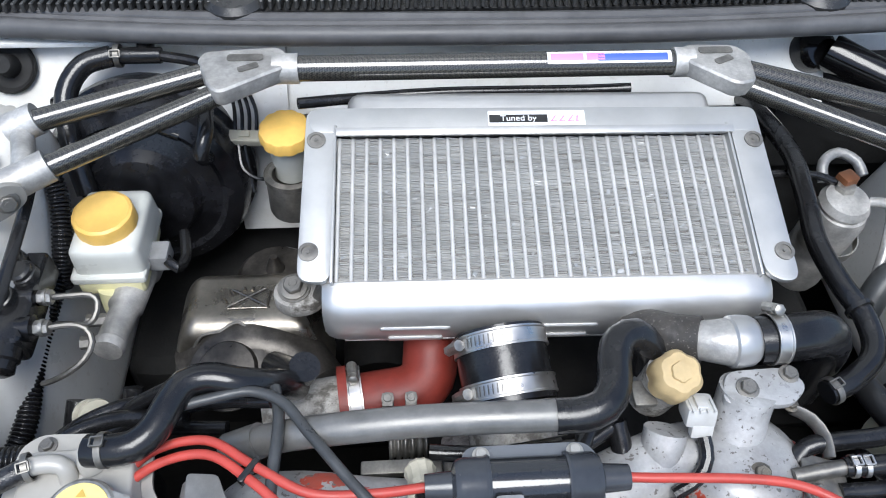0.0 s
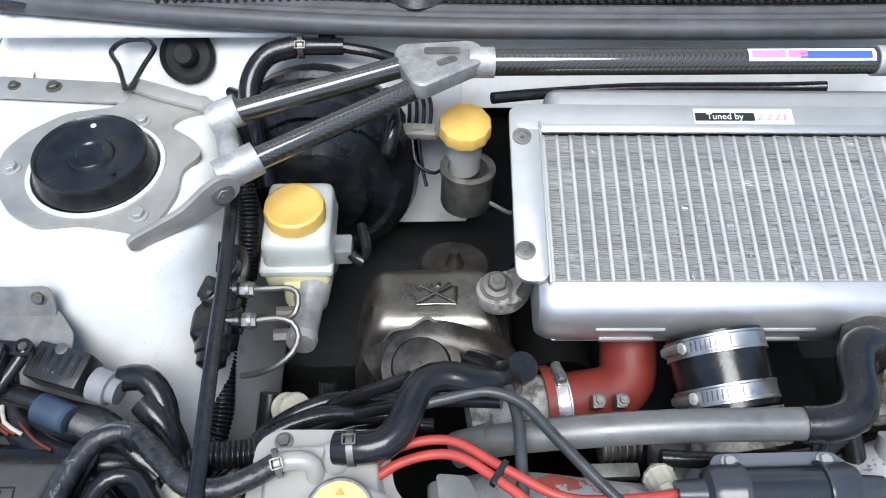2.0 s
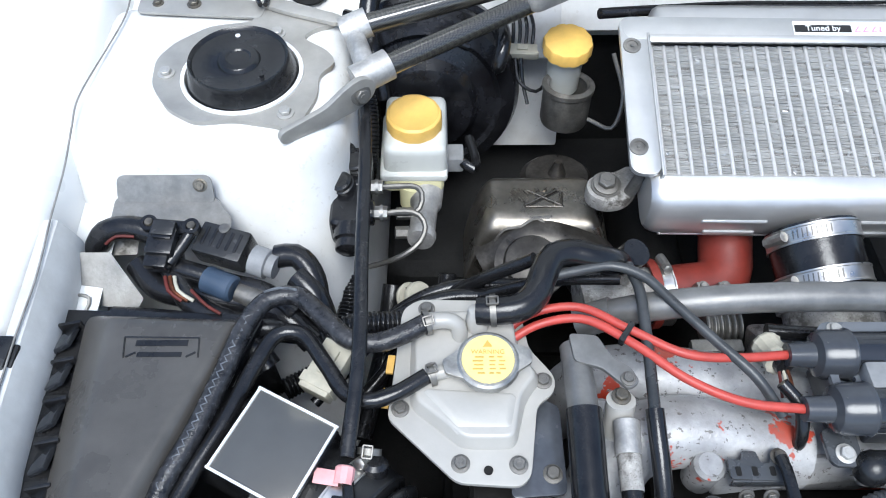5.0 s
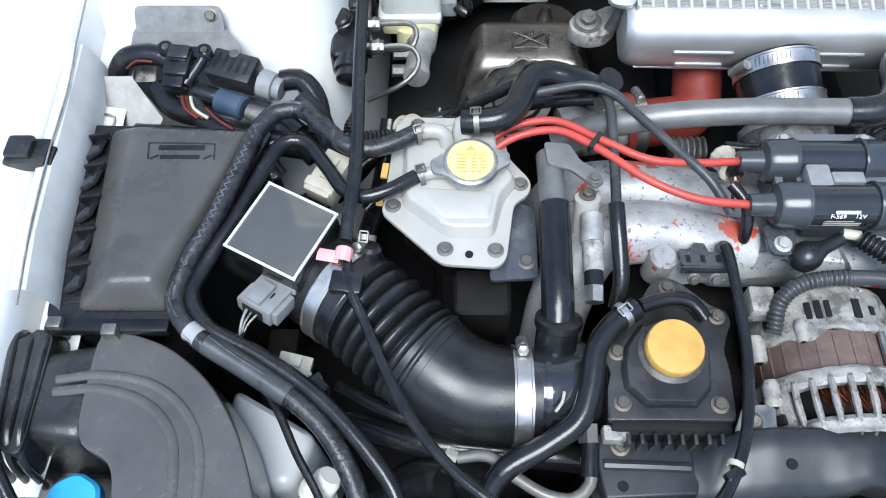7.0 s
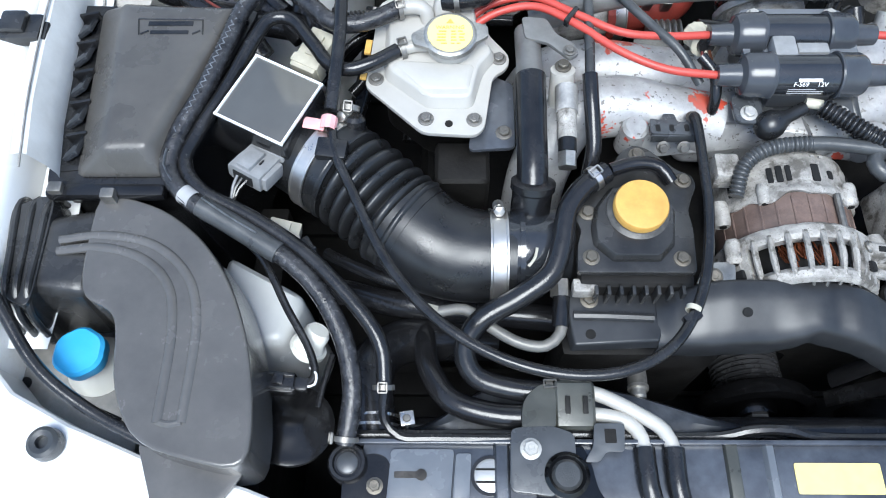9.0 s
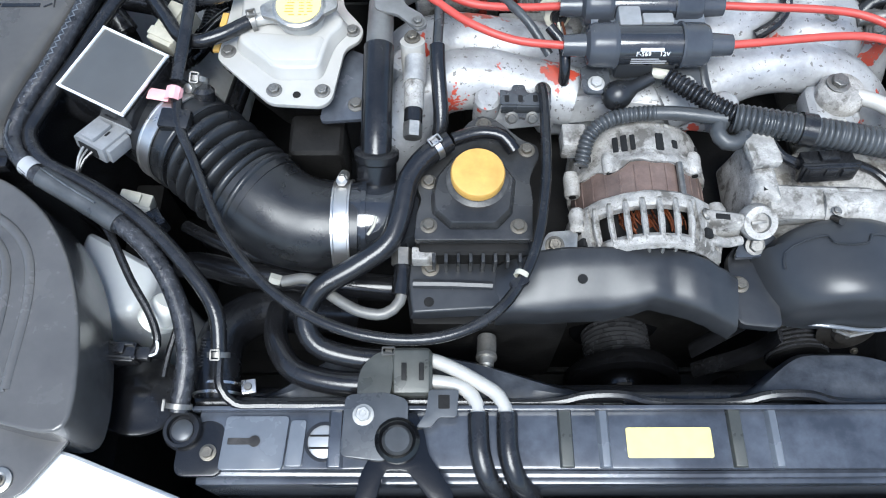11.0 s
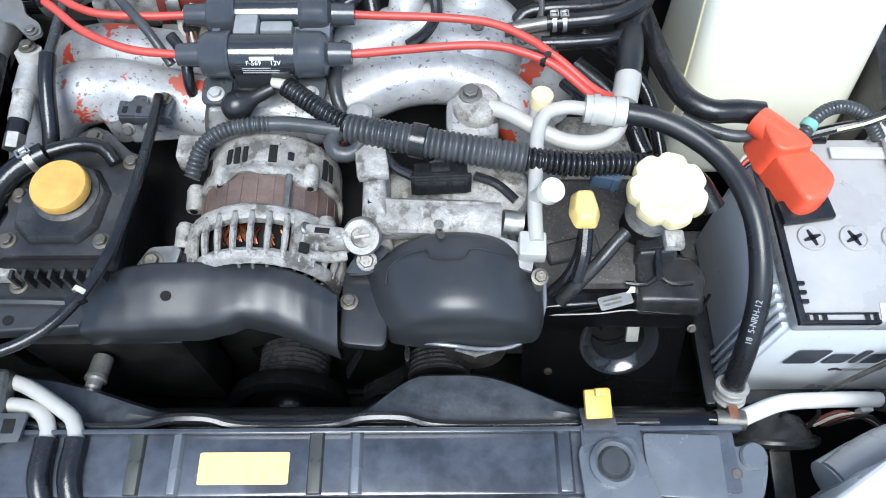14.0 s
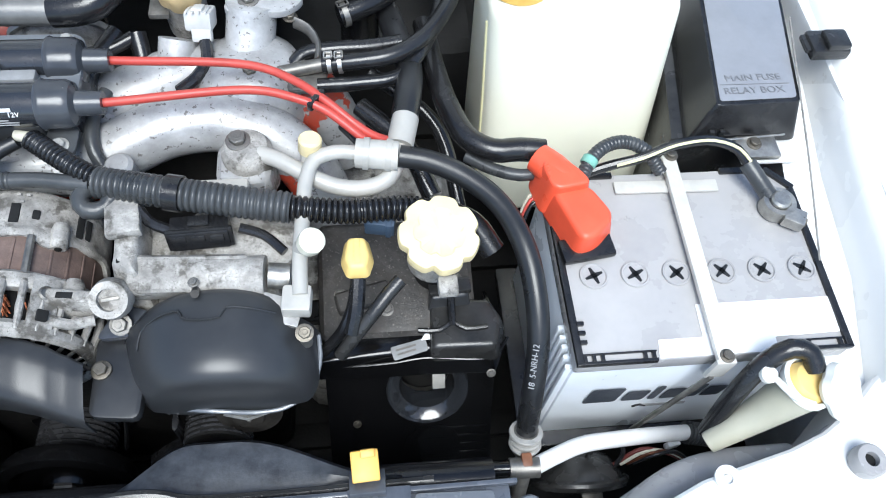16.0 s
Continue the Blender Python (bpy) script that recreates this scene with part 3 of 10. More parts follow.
def words(text, at, size, parent, material, turn=(0, 0, 0), name="lettering", depth=0.0002, align="CENTER", squeeze=1.0):
    """Raised or printed lettering, turned into a mesh."""
    cu = bpy.data.curves.new("text", "FONT")
    cu.body, cu.size, cu.extrude, cu.align_x, cu.align_y = text, size, depth, align, "CENTER"
    tmp = bpy.data.objects.new("text", cu)
    scene.collection.objects.link(tmp)
    me = bpy.data.meshes.new_from_object(tmp.evaluated_get(bpy.context.evaluated_depsgraph_get()))
    bpy.data.objects.remove(tmp)
    bpy.data.curves.remove(cu)
    me.name = name
    me.materials.clear()
    me.materials.append(material)
    return shared(name, me, parent, pose(*at, *turn) @ Matrix.Diagonal((squeeze, 1, 1, 1)))


def bars(parent, at, w, h, rows, material, turn=(0, 0, 0), name="print_bar", seed=1):
    """Lines of small print as plain bars."""
    rnd = random.Random(seed)
    for i in range(rows):
        y = h / 2 - (i + 0.5) * h / rows
        ww = w * rnd.uniform(0.7, 1.0)
        bm = box((0, 0, 0), (ww, h / rows * 0.45, 0.0003), 0)
        m = pose(*at, *turn) @ Matrix.Translation((-(w - ww) / 2, y, 0))
        bmesh.ops.transform(bm, matrix=m, verts=bm.verts)
        part(name, bm, material, parent)


def connector(name, c, s, turn, material, label, wires=()):
    """A plug: housing, raised lock and a stub of its lead."""
    ob = thing(name, c, label, "connector")
    part("housing", box(c, s, 0.0015, turn), material, ob)
    m = pose(*c, *turn)
    lk = box((0, 0, 0), (s[0] * 0.35, s[1] * 0.5, 0.004), 0.0008)
    bmesh.ops.transform(lk, matrix=m @ Matrix.Translation((0, s[1] * 0.1, s[2] / 2 + 0.001)), verts=lk.verts)
    part("lock", lk, material, ob)
    rb = box((0, 0, 0), (s[0] * 1.12, s[1] * 0.2, s[2] * 1.1), 0.0008)
    bmesh.ops.transform(rb, matrix=m @ Matrix.Translation((0, -s[1] * 0.3, 0)), verts=rb.verts)
    part("collar", rb, material, ob)
    for w in wires:
        part("lead", tube(w, 0.003, 8), RUBBER, ob)
    return ob


def loft2(lo, hi, z0, z1, bev=0.003, seg=3, bm=None):
    """A solid between two outlines of the same count at two heights."""
    bm = bm or bmesh.new()
    a = [bm.verts.new((x, y, z0)) for x, y in lo]
    b = [bm.verts.new((x, y, z1)) for x, y in hi]
    faces = [bm.faces.new(a[::-1]), bm.faces.new(b)]
    for i in range(len(lo)):
        j = (i + 1) % len(lo)
        faces.append(bm.faces.new((a[i], a[j], b[j], b[i])))
    soften(bm, faces, bev, seg)
    return bm


def sweep_y(stations, profile, bm=None, thick=0.0):
    """A skin: the profile's (x, z) offsets carried along stations of (y, x, z, side)."""
    bm = bm or bmesh.new()
    rows = []
    for y, x, z, side in stations:
        rows.append([bm.verts.new((x + side * px, y, z + pz)) for px, pz in profile])
    for a, b in zip(rows, rows[1:]):
        for i in range(len(profile) - 1):
            bm.faces.new((a[i], a[i + 1], b[i + 1], b[i]))
    if thick:
        bmesh.ops.recalc_face_normals(bm, faces=bm.faces)
        bmesh.ops.solidify(bm, geom=list(bm.faces), thickness=thick)
    return bm


# ---------- ground ----------
bm = bmesh.new()
bmesh.ops.create_grid(bm, x_segments=8, y_segments=8, size=400)
ground = tagged(part("ground", bm, ASPHALT), "grey asphalt ground under the parked car", "ground", kind="structure")

# ---------- car body round the engine bay ----------
MID = 0.117
car = thing("car_body", (MID, 0.2, 0.0), "white car body with open engine bay and dusty inner panels", "car")

FENDER = [(0.035, -0.052), (0.0, -0.05), (-0.004, -0.012), (-0.012, 0.0), (-0.03, 0.010), (-0.10, 0.022), (-0.18, 0.012), (-0.25, -0.03), (-0.30, -0.10), (-0.32, -0.25), (-0.325, -0.50)]
LEFT = [(0.95, -0.605, 0.965), (0.72, -0.600, 0.945), (0.56, -0.590, 0.925), (0.40, -0.585, 0.910), (0.26, -0.582, 0.897), (0.12, -0.578, 0.884), (0.0, -0.578, 0.870), (-0.06, -0.585, 0.862)]
part("fender", sweep_y([(y, x, z, 1) for y, x, z in LEFT], FENDER, thick=0.0012), WHITE, car, "glossy white front fender")
RIGHT = [(0.95, 0.835, 0.930), (0.72, 0.830, 0.910), (0.56, 0.822, 0.890), (0.40, 0.815, 0.876), (0.26, 0.806, 0.862), (0.12, 0.788, 0.850), (0.02, 0.785, 0.840), (-0.05, 0.772, 0.832), (-0.08, 0.765, 0.830)]
part("fender", sweep_y([(y, x, z, -1) for y, x, z in RIGHT], FENDER, thick=0.0012), WHITE, car, "glossy white front fender")
for pts, z in (([(-0.95, -0.05), (-0.600, -0.045), (-0.585, -0.075), (-0.560, -0.100), (-0.510, -0.125), (-0.447, -0.150), (-0.368, -0.172), (-0.285, -0.203), (-0.22, -0.25), (-0.20, -0.60), (-0.75, -0.52), (-0.90, -0.30)], 0.826),
               ([(1.15, -0.05), (0.785, -0.06), (0.760, -0.077), (0.734, -0.098), (0.706, -0.114), (0.675, -0.125), (0.628, -0.136), (0.600, -0.143), (0.566, -0.157), (0.528, -0.180), (0.45, -0.225), (0.42, -0.60), (0.97, -0.52), (1.12, -0.30)], 0.800)):
    part("nose_panel", prism(pts, z - 0.10, z, 0.006, seg=3), WHITE, car, "white painted nose panel beside the headlamp")
part("seam_seal", tube([(-0.586, 0.700, 0.920), (-0.582, 0.638, 0.920), (-0.577, 0.591, 0.920), (-0.590, 0.461, 0.9195), (-0.585, 0.427, 0.9195), (-0.580, 0.380, 0.914), (-0.582, 0.335, 0.903), (-0.576, 0.272, 0.9005), (-0.574, 0.215, 0.9005), (-0.568, 0.129, 0.8995), (-0.559, 0.062, 0.8985)], 0.0009, 6), SEAM, car, "dark seam along the fender")
part("seam_seal", tube([(0.777, 0.269, 0.860), (0.757, 0.177, 0.858), (0.740, 0.097, 0.855), (0.720, 0.009, 0.85)], 0.0009, 6), SEAM, car, "dark seam along the fender")
# added sheet: wall shade in its colour, outline fitted to the camera's view
bm = bmesh.new()
rows = [[bm.verts.new((x + dx, y, z)) for dx, z in ((-0.010, 0.8965), (-0.001, 0.8985), (0.003, 0.8965), (0.010, 0.881), (0.0135, 0.868), (0.0125, 0.845))] for y, x in ((0.335, -0.582), (0.272, -0.5775), (0.215, -0.574), (0.17, -0.571), (0.129, -0.568), (0.075, -0.560))]
for a, b in zip(rows, rows[1:]):
    for k in range(5):
        bm.faces.new((a[k], b[k], b[k + 1], a[k + 1]))
bmesh.ops.solidify(bm, geom=list(bm.faces), thickness=0.0015)
part("wing_flange", bm, FLANGE, car, "dirty grey-white sheet added for the inner wing's shaded wall")
part("corner_shelf", prism([(-0.615, 0.03), (-0.600, -0.070), (-0.556, -0.115), (-0.475, -0.140), (-0.475, -0.105), (-0.535, -0.045), (-0.555, 0.00), (-0.56, 0.03)], 0.770, 0.778, 0.001), GALV, car, "dirty grey corner panel with holes")
# flat black discs hold the shade of holes that are not cut
for x, y, r in ((-0.592, -0.047, 0.0065), (-0.579, -0.080, 0.0055)):
    part("shelf_hole", lathe([(0, 0), (r, 0), (r, 0.0006), (0, 0.0006)], (x, y, 0.7782), (0, 0, 1), 18), RECESS_BLACK, car)
part("bumper", box((MID, -0.50, 0.55), (1.5, 0.18, 0.42), 0.05, seg=4), WHITE, car)
part("grille", box((MID, -0.33, 0.70), (0.66, 0.2, 0.12), 0.01), PLASTIC, car, "black plastic grille surround")

# inner wings, towers, firewall
for side, x in ((1, -0.585), (-1, 0.805)):
    wing = bmesh.new()
    box((x - side * 0.012, 0.30, 0.60), (0.03, 0.95, 0.50), 0.004, bm=wing)
    part("inner_wing", wing, WHITE_IN, car, "dusty white inner wing panel")
lo = [(-0.60, 0.23), (-0.335, 0.235), (-0.318, 0.40), (-0.318, 0.66), (-0.60, 0.68)]
hi = [(-0.60, 0.42), (-0.375, 0.405), (-0.345, 0.44), (-0.345, 0.605), (-0.60, 0.62)]
tower = part("strut_tower", loft2(lo, hi, 0.60, 0.916, 0.028, 4), WHITE_IN, car, "white strut tower with dusty edges")
part("strut_tower", loft2([(2 * MID - a + 0.01, b) for a, b in lo][::-1], [(2 * MID - a + 0.01, b) for a, b in hi][::-1], 0.60, 0.90, 0.028, 4), WHITE_IN, car)
fw = bmesh.new()
box((MID, 0.735, 0.66), (1.42, 0.03, 0.54), 0.006, bm=fw)
part("firewall", fw, WHITE_IN, car, "white painted firewall")
# added black sheets: deep shade and clutter at the firewall as colour
part("firewall_pad", box((0.34, 0.712, 0.615), (0.88, 0.02, 0.36), 0.006), DEEP_BLACK, car, "dark sheet added for the shaded depth of the lower firewall")
part("shade_panel", box((0.58, 0.700, 0.80), (0.22, 0.012, 0.16), 0.004, (-8, 0, 0)), DEEP_BLACK, car, "dark sheet added in place of the clutter behind the dryer")
part("tunnel", box((0.10, 0.60, 0.50), (0.86, 0.26, 0.26), 0.04, seg=3), DEEP_BLACK, car)
part("toe_board", box((-0.145, 0.682, 0.770), (0.09, 0.012, 0.20), 0.004, (-24, 0, 0)), WHITE_IN, car, "grimy white sloping toe board")
lip = bmesh.new()
box((MID, 0.715, 0.928), (1.42, 0.075, 0.006), 0.002, bm=lip)
part("cowl_lip", lip, WHITE_IN, car)
# a pressed corner of the firewall beside the tower
part("upper_firewall", box((0.190, 0.690, 0.885), (0.61, 0.100, 0.006), 0.002, (48, 0, 0)), WHITE_IN, car, "white pressed upper firewall")
part("firewall_corner", box((-0.358, 0.672, 0.876), (0.49, 0.125, 0.008), 0.003, (48, 0, 0)), WHITE_IN, car, "white pressed upper firewall")

part("wing_strip", prism(rounded([(-0.566, 0.594), (-0.436, 0.584), (-0.432, 0.604), (-0.448, 0.612), (-0.566, 0.622)], 0.006), 0.0, 0.003, 0.0008, m=pose(0, 0, 0.8775, 4, 0, 0)), TOWER_P, car, "pale dusty steel strip with bolts")
bolt(car, (-0.546, 0.606, 0.9225), 0.0050)
bolt(car, (-0.508, 0.604, 0.9225), 0.0062)
SEAL = [(-0.62, 0.720, 0.942), (-0.50, 0.700, 0.945), (-0.39, 0.684, 0.946), (-0.16, 0.664, 0.946), (0.06, 0.659, 0.946), (0.29, 0.659, 0.946), (0.52, 0.672, 0.945), (0.68, 0.692, 0.942), (0.85, 0.72, 0.94)]
seal = thing("cowl_seal", SEAL[4], "long grey-black rubber weatherstrip along the cowl", "seal")
part("bulb", tube(SEAL, 0.0105, 12, flat=((0, 0, 1), 0.9), step=0.02), SEAL_R, seal)
part("ridge", tube([(x, y + 0.0135, z + 0.003) for x, y, z in SEAL], 0.0055, 8, step=0.02), SEAL_R, seal)
part("lip", tube([(x, y + 0.024, z + 0.004) for x, y, z in SEAL], 0.0068, 8, flat=((0, 0, 1), 1.2), step=0.02), SEAL_R, seal)

cowl = thing("cowl_grille", (MID, 0.76, 0.95), "dark plastic cowl air grille with narrow slots", "grille")
part("panel", box((MID, 0.83, 0.945), (1.40, 0.26, 0.012), 0.004), PLASTIC_G, cowl)
slat = to_mesh("slat", box((0, 0, 0), (0.0042, 0.034, 0.010), 0.001, seg=1), PLASTIC_G)
for i in range(120):
    x = -0.42 + i * 0.0088
    if -0.17 < x < -0.135 or 0.44 < x < 0.50:
        continue
    shared("slat", slat, cowl, pose(x, 0.712, 0.958, -8, 0, -4))
part("rail", tube([(-0.45, 0.745, 0.966), (MID, 0.742, 0.968), (0.68, 0.745, 0.966)], 0.004, 8), PLASTIC_G, cowl)
for x in (-0.16, 0.47):
    part("dome", lathe([(0.034, 0), (0.034, 0.008), (0.028, 0.014), (0, 0.016)], (x, 0.715, 0.952), (0, -0.1, 1), 24), PLASTIC_G, cowl)

# dark floor of the bay, added and coloured for deep shade
tray = thing("undertray", (MID, 0.27, 0.47), "dark tray added as the shaded floor of the bay", "tray")
part("panel", box((MID, 0.27, 0.48), (1.36, 0.95, 0.02), 0.003), GRIME_SHADE, tray)
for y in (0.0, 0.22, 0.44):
    part("stiffener", box((MID, y, 0.495), (1.20, 0.03, 0.014), 0.005), GRIME_SHADE, tray)

# ---------- radiator support and radiator ----------
sup = thing("radiator_support", (MID, -0.16, 0.70), "black painted steel radiator support crossmember", "crossmember", kind="structure")
part("top_plate", box((0.085, -0.157, 0.795), (0.74, 0.046, 0.010), 0.003), BLACK_PAINT, sup)
part("rear_flange", box((0.085, -0.1335, 0.800), (0.75, 0.004, 0.014), 0.0015), BLACK_PAINT, sup)
part("front_lip", tube([(-0.28, -0.181, 0.792), (0.1, -0.183, 0.792), (0.45, -0.181, 0.792)], 0.0035, 8), BLACK_PAINT, sup)
part("front_face", box((0.085, -0.186, 0.74), (0.74, 0.008, 0.10), 0.003), BLACK_PAINT, sup)
rib = to_mesh("rib", box((0, 0, 0), (0.014, 0.045, 0.0050), 0.0012, top=0.62, topy=0.97), BLACK_PAINT)
# two rib colours hold the dim and lit sheen of tilted sides
dim_side_rib = to_mesh("rib", box((0, 0, 0), (0.012, 0.045, 0.0048), 0.0012, top=0.75, topy=0.97), OLIVE)
lit_side_rib = to_mesh("rib", box((0, 0, 0), (0.011, 0.045, 0.0052), 0.0012, top=0.5, topy=0.97), MOUNT)
for x, me in ((-0.175, rib), (0.0055, dim_side_rib), (0.0355, lit_side_rib), (0.1395, dim_side_rib), (0.1695, lit_side_rib), (0.325, rib)):
    shared("rib", me, sup, pose(x, -0.157, 0.8018))
part("drain_ring", lathe([(0.013, 0.0), (0.0155, 0.0), (0.0155, 0.002), (0.013, 0.002), (0.013, 0.0)], (-0.184, -0.159, 0.8002), (0, 0, 1), 28), GLOSS, sup)
part("drain_disc", lathe([(0, 0), (0.0132, 0), (0.0132, 0.0008), (0.012, 0.0014), (0, 0.0014)], (-0.184, -0.159, 0.8002), (0, 0, 1), 28), ALU_PLATE, sup, "bright metal disc with dark slots")
for k in (-1, 1):
    part("disc_slot", prism(rect(-0.184, -0.159 + 0.0048 * k, 0.0235, 0.0016, 0.0006), 0.8017, 0.8020, 0), GRIME_SHADE, sup)
part("beam", tube([(-0.20, -0.225, 0.752), (0.09, -0.228, 0.755), (0.40, -0.225, 0.752)], 0.024, 16, step=0.05), BLACK_PAINT, sup)
part("end_plate", prism(rounded([(-0.265, -0.181), (-0.215, -0.181), (-0.212, -0.139), (-0.262, -0.139)], 0.004), 0.797, 0.804, 0.0015), MOUNT, sup)
# added plate: a patch of reflected sky drawn in lighter grey
part("bright_plate", prism(rounded([(-0.214, -0.178), (-0.2005, -0.178), (-0.1985, -0.142), (-0.211, -0.142)], 0.003), 0.797, 0.8025, 0.001), MOUNT, sup)
part("end_bracket", prism(rounded([(-0.300, -0.185), (-0.262, -0.185), (-0.262, -0.146), (-0.276, -0.140), (-0.300, -0.150)], 0.009), 0.794, 0.8005, 0.002), GLOSS, sup)
# dark patches draw the keyhole's inner shade
part("slot", prism(rect(-0.249, -0.159, 0.020, 0.0050, 0.0010), 0.8042, 0.8046, 0), SOOT_SHADE, sup)
part("slot_end", lathe([(0, 0), (0.0045, 0), (0.0045, 0.0005), (0, 0.0005)], (-0.238, -0.159, 0.8043), (0, 0, 1), 18), SOOT_SHADE, sup)
part("end_plate", prism(rounded([(0.385, -0.182), (0.442, -0.186), (0.443, -0.138), (0.385, -0.136)], 0.004), 0.797, 0.803, 0.0015), MOUNT, sup)
part("end_ear", prism(rounded([(0.436, -0.190), (0.470, -0.186), (0.479, -0.160), (0.478, -0.148), (0.466, -0.143), (0.457, -0.146), (0.450, -0.141), (0.436, -0.140)], 0.008), 0.790, 0.796, 0.0015), MOUNT, sup)
bolt(sup, (0.452, -0.166, 0.7965), 0.0048)
part("ear_boss", lathe([(0, 0.002), (0.009, 0.002), (0.0105, 0.0), (0.0105, -0.004), (0, -0.004)], (0.468, -0.153, 0.798), (0, 0, 1), 24), MOUNT, sup)
bolt(sup, (-0.274, -0.167, 0.801), 0.0055)

tagged(part("warning_label", prism(rect(0.0865, -0.160, 0.067, 0.0235, 0.002), 0.8004, 0.8010, 0), LABEL_Y), "plain yellow sticker on the radiator support", "label")

rad = thing("radiator", (0.08, -0.115, 0.42), "black radiator with plastic top tank and thin fins", "radiator")
part("core", box((0.08, -0.115, 0.56), (0.66, 0.018, 0.36), 0.002), GRIME_SHADE, rad)
part("top_tank", tube([(-0.29, -0.118, 0.752), (-0.1, -0.118, 0.756), (0.08, -0.118, 0.757), (0.26, -0.118, 0.756), (0.45, -0.118, 0.75)], 0.016, 14), GLOSS, rad)
part("filler_neck", lathe([(0.0155, -0.03), (0.0155, 0), (0.0140, 0.003), (0.0115, 0.003), (0.0105, -0.001), (0, -0.001)], (-0.296, -0.150, 0.803), (0, 0, 1), 28), GLOSS, rad)
part("neck_insert", lathe([(0, 0), (0.0085, 0), (0.0085, 0.0015), (0.007, 0.0025), (0, 0.0025)], (-0.296, -0.150, 0.802), (0, 0, 1), 22), SLATE_G, rad)
part("neck_arm", tube([(-0.293, -0.150, 0.79), (-0.28, -0.14, 0.785), (-0.25, -0.125, 0.78)], 0.012, 10), GLOSS, rad)

shroud = thing("fan_shroud", (0.08, -0.09, 0.45), "dusty black plastic twin fan shrouds", "fan shroud")
for x0, x1, x2, x3 in ((-0.25, -0.170, -0.112, 0.060), (0.152, 0.222, 0.252, 0.378)):
    bm = bmesh.new()
    rows = []
    for i in range(33):
        x = x0 + (x3 - x0) * i / 32
        up = 1.0 if x1 <= x <= x2 else 0.5 - 0.5 * math.cos(math.pi * ((x - x0) / (x1 - x0) if x < x1 else (x3 - x) / (x3 - x2)))
        yb = -0.119 + 0.036 * up
        rows.append([bm.verts.new(p) for p in ((x, -0.122, 0.770), (x, -0.121, 0.780), (x, (yb - 0.121) / 2, 0.7825), (x, yb, 0.780), (x, yb + 0.004, 0.772), (x, yb + 0.004, 0.50), (x, -0.122, 0.50))])
    for a, b in zip(rows, rows[1:]):
        for k in range(7):
            kk = (k + 1) % 7
            bm.faces.new((a[k], a[kk], b[kk], b[k]))
    bm.faces.new(rows[0])
    bm.faces.new(rows[-1])
    part("shroud", bm, SHROUD, shroud, "dusty moulded fan shroud")
part("rim", tube([(-0.29, -0.127, 0.797), (-0.12, -0.126, 0.797), (0.0, -0.127, 0.797), (0.025, -0.123, 0.802), (0.055, -0.123, 0.802), (0.075, -0.127, 0.797), (0.150, -0.127, 0.797), (0.172, -0.123, 0.802), (0.205, -0.123, 0.802), (0.225, -0.127, 0.797), (0.40, -0.127, 0.796)], 0.0042, 8), GLOSS, shroud)

for x, plate in ((-0.126, True), (0.359, False)):
    mt = thing("radiator_mount", (x, -0.16, 0.80), "black radiator mount bracket with round rubber bush", "bracket", "radiator mounts")
    if plate:
        part("bracket", prism(rounded([(x - 0.030, -0.142), (x - 0.012, -0.136), (x + 0.004, -0.140), (x + 0.014, -0.136), (x + 0.020, -0.150), (x + 0.024, -0.170), (x + 0.044, -0.200), (x + 0.040, -0.215), (x + 0.026, -0.205), (x + 0.008, -0.182),
                                           (x - 0.010, -0.182), (x - 0.018, -0.215), (x - 0.034, -0.215), (x - 0.028, -0.185), (x - 0.018, -0.165)], 0.005), 0.803, 0.808, 0.0018), TIMING, mt, "glossy black two-legged bracket")
    else:
        part("bracket", prism(rounded([(x - 0.025, -0.145), (x + 0.02, -0.138), (x + 0.026, -0.165), (x + 0.045, -0.215), (x + 0.03, -0.26), (x - 0.01, -0.26), (x - 0.022, -0.19)], 0.010), 0.803, 0.808, 0.0015), MOUNT, mt)
    part("ring", lathe([(0.012, 0.0), (0.0175, 0.0), (0.0175, 0.006), (0.0145, 0.009), (0.012, 0.006), (0.012, 0)], (x, -0.160, 0.807), (0, 0, 1), 28), TIMING if plate else MOUNT, mt)
    part("bush", lathe([(0.012, 0), (0.0118, 0.006), (0.0095, 0.0085), (0, 0.009)], (x, -0.160, 0.807), (0, 0, 1), 24), RUBBER_G, mt)

# open bonnet, hinged at the cowl and standing over the bay
hood = thing("bonnet", (MID, 0.76, 0.96), "open white bonnet standing over the engine bay", "bonnet")
hm = pose(MID, 0.80, 0.985, -80, 0, 0)


def hood_part(name, bm, material):
    bmesh.ops.transform(bm, matrix=hm, verts=bm.verts)
    return part(name, bm, material, hood)


hood_part("skin", prism(rounded([(-0.70, 0), (0.70, 0), (0.66, -0.60), (0.60, -0.98), (-0.60, -0.98), (-0.66, -0.60)][::-1], 0.06), 0.004, 0.010, 0.002), WHITE)
for x0, y0, x1, y1 in ((-0.62, -0.06, 0.62, -0.06), (-0.55, -0.90, 0.55, -0.90), (-0.62, -0.06, -0.55, -0.90), (0.62, -0.06, 0.55, -0.90), (-0.6, -0.06, 0.0, -0.90), (0.6, -0.06, 0.0, -0.90)):
    hood_part("frame_rib", tube([(x0, y0, -0.006), ((x0 + x1) / 2, (y0 + y1) / 2, -0.006), (x1, y1, -0.006)], 0.018, 8, step=0.1, flat=((0, 0, 1), 2.2)), WHITE_IN)

# ---------- top-mounted intercooler ----------
IC = thing("intercooler", (0.13, 0.46, 0.84), "silver top-mounted intercooler with finned core and sticker", "intercooler")
SLOPE = 14.0
ICM = pose(0.13, 0.455, 0.9225, SLOPE, 0, -1.0)


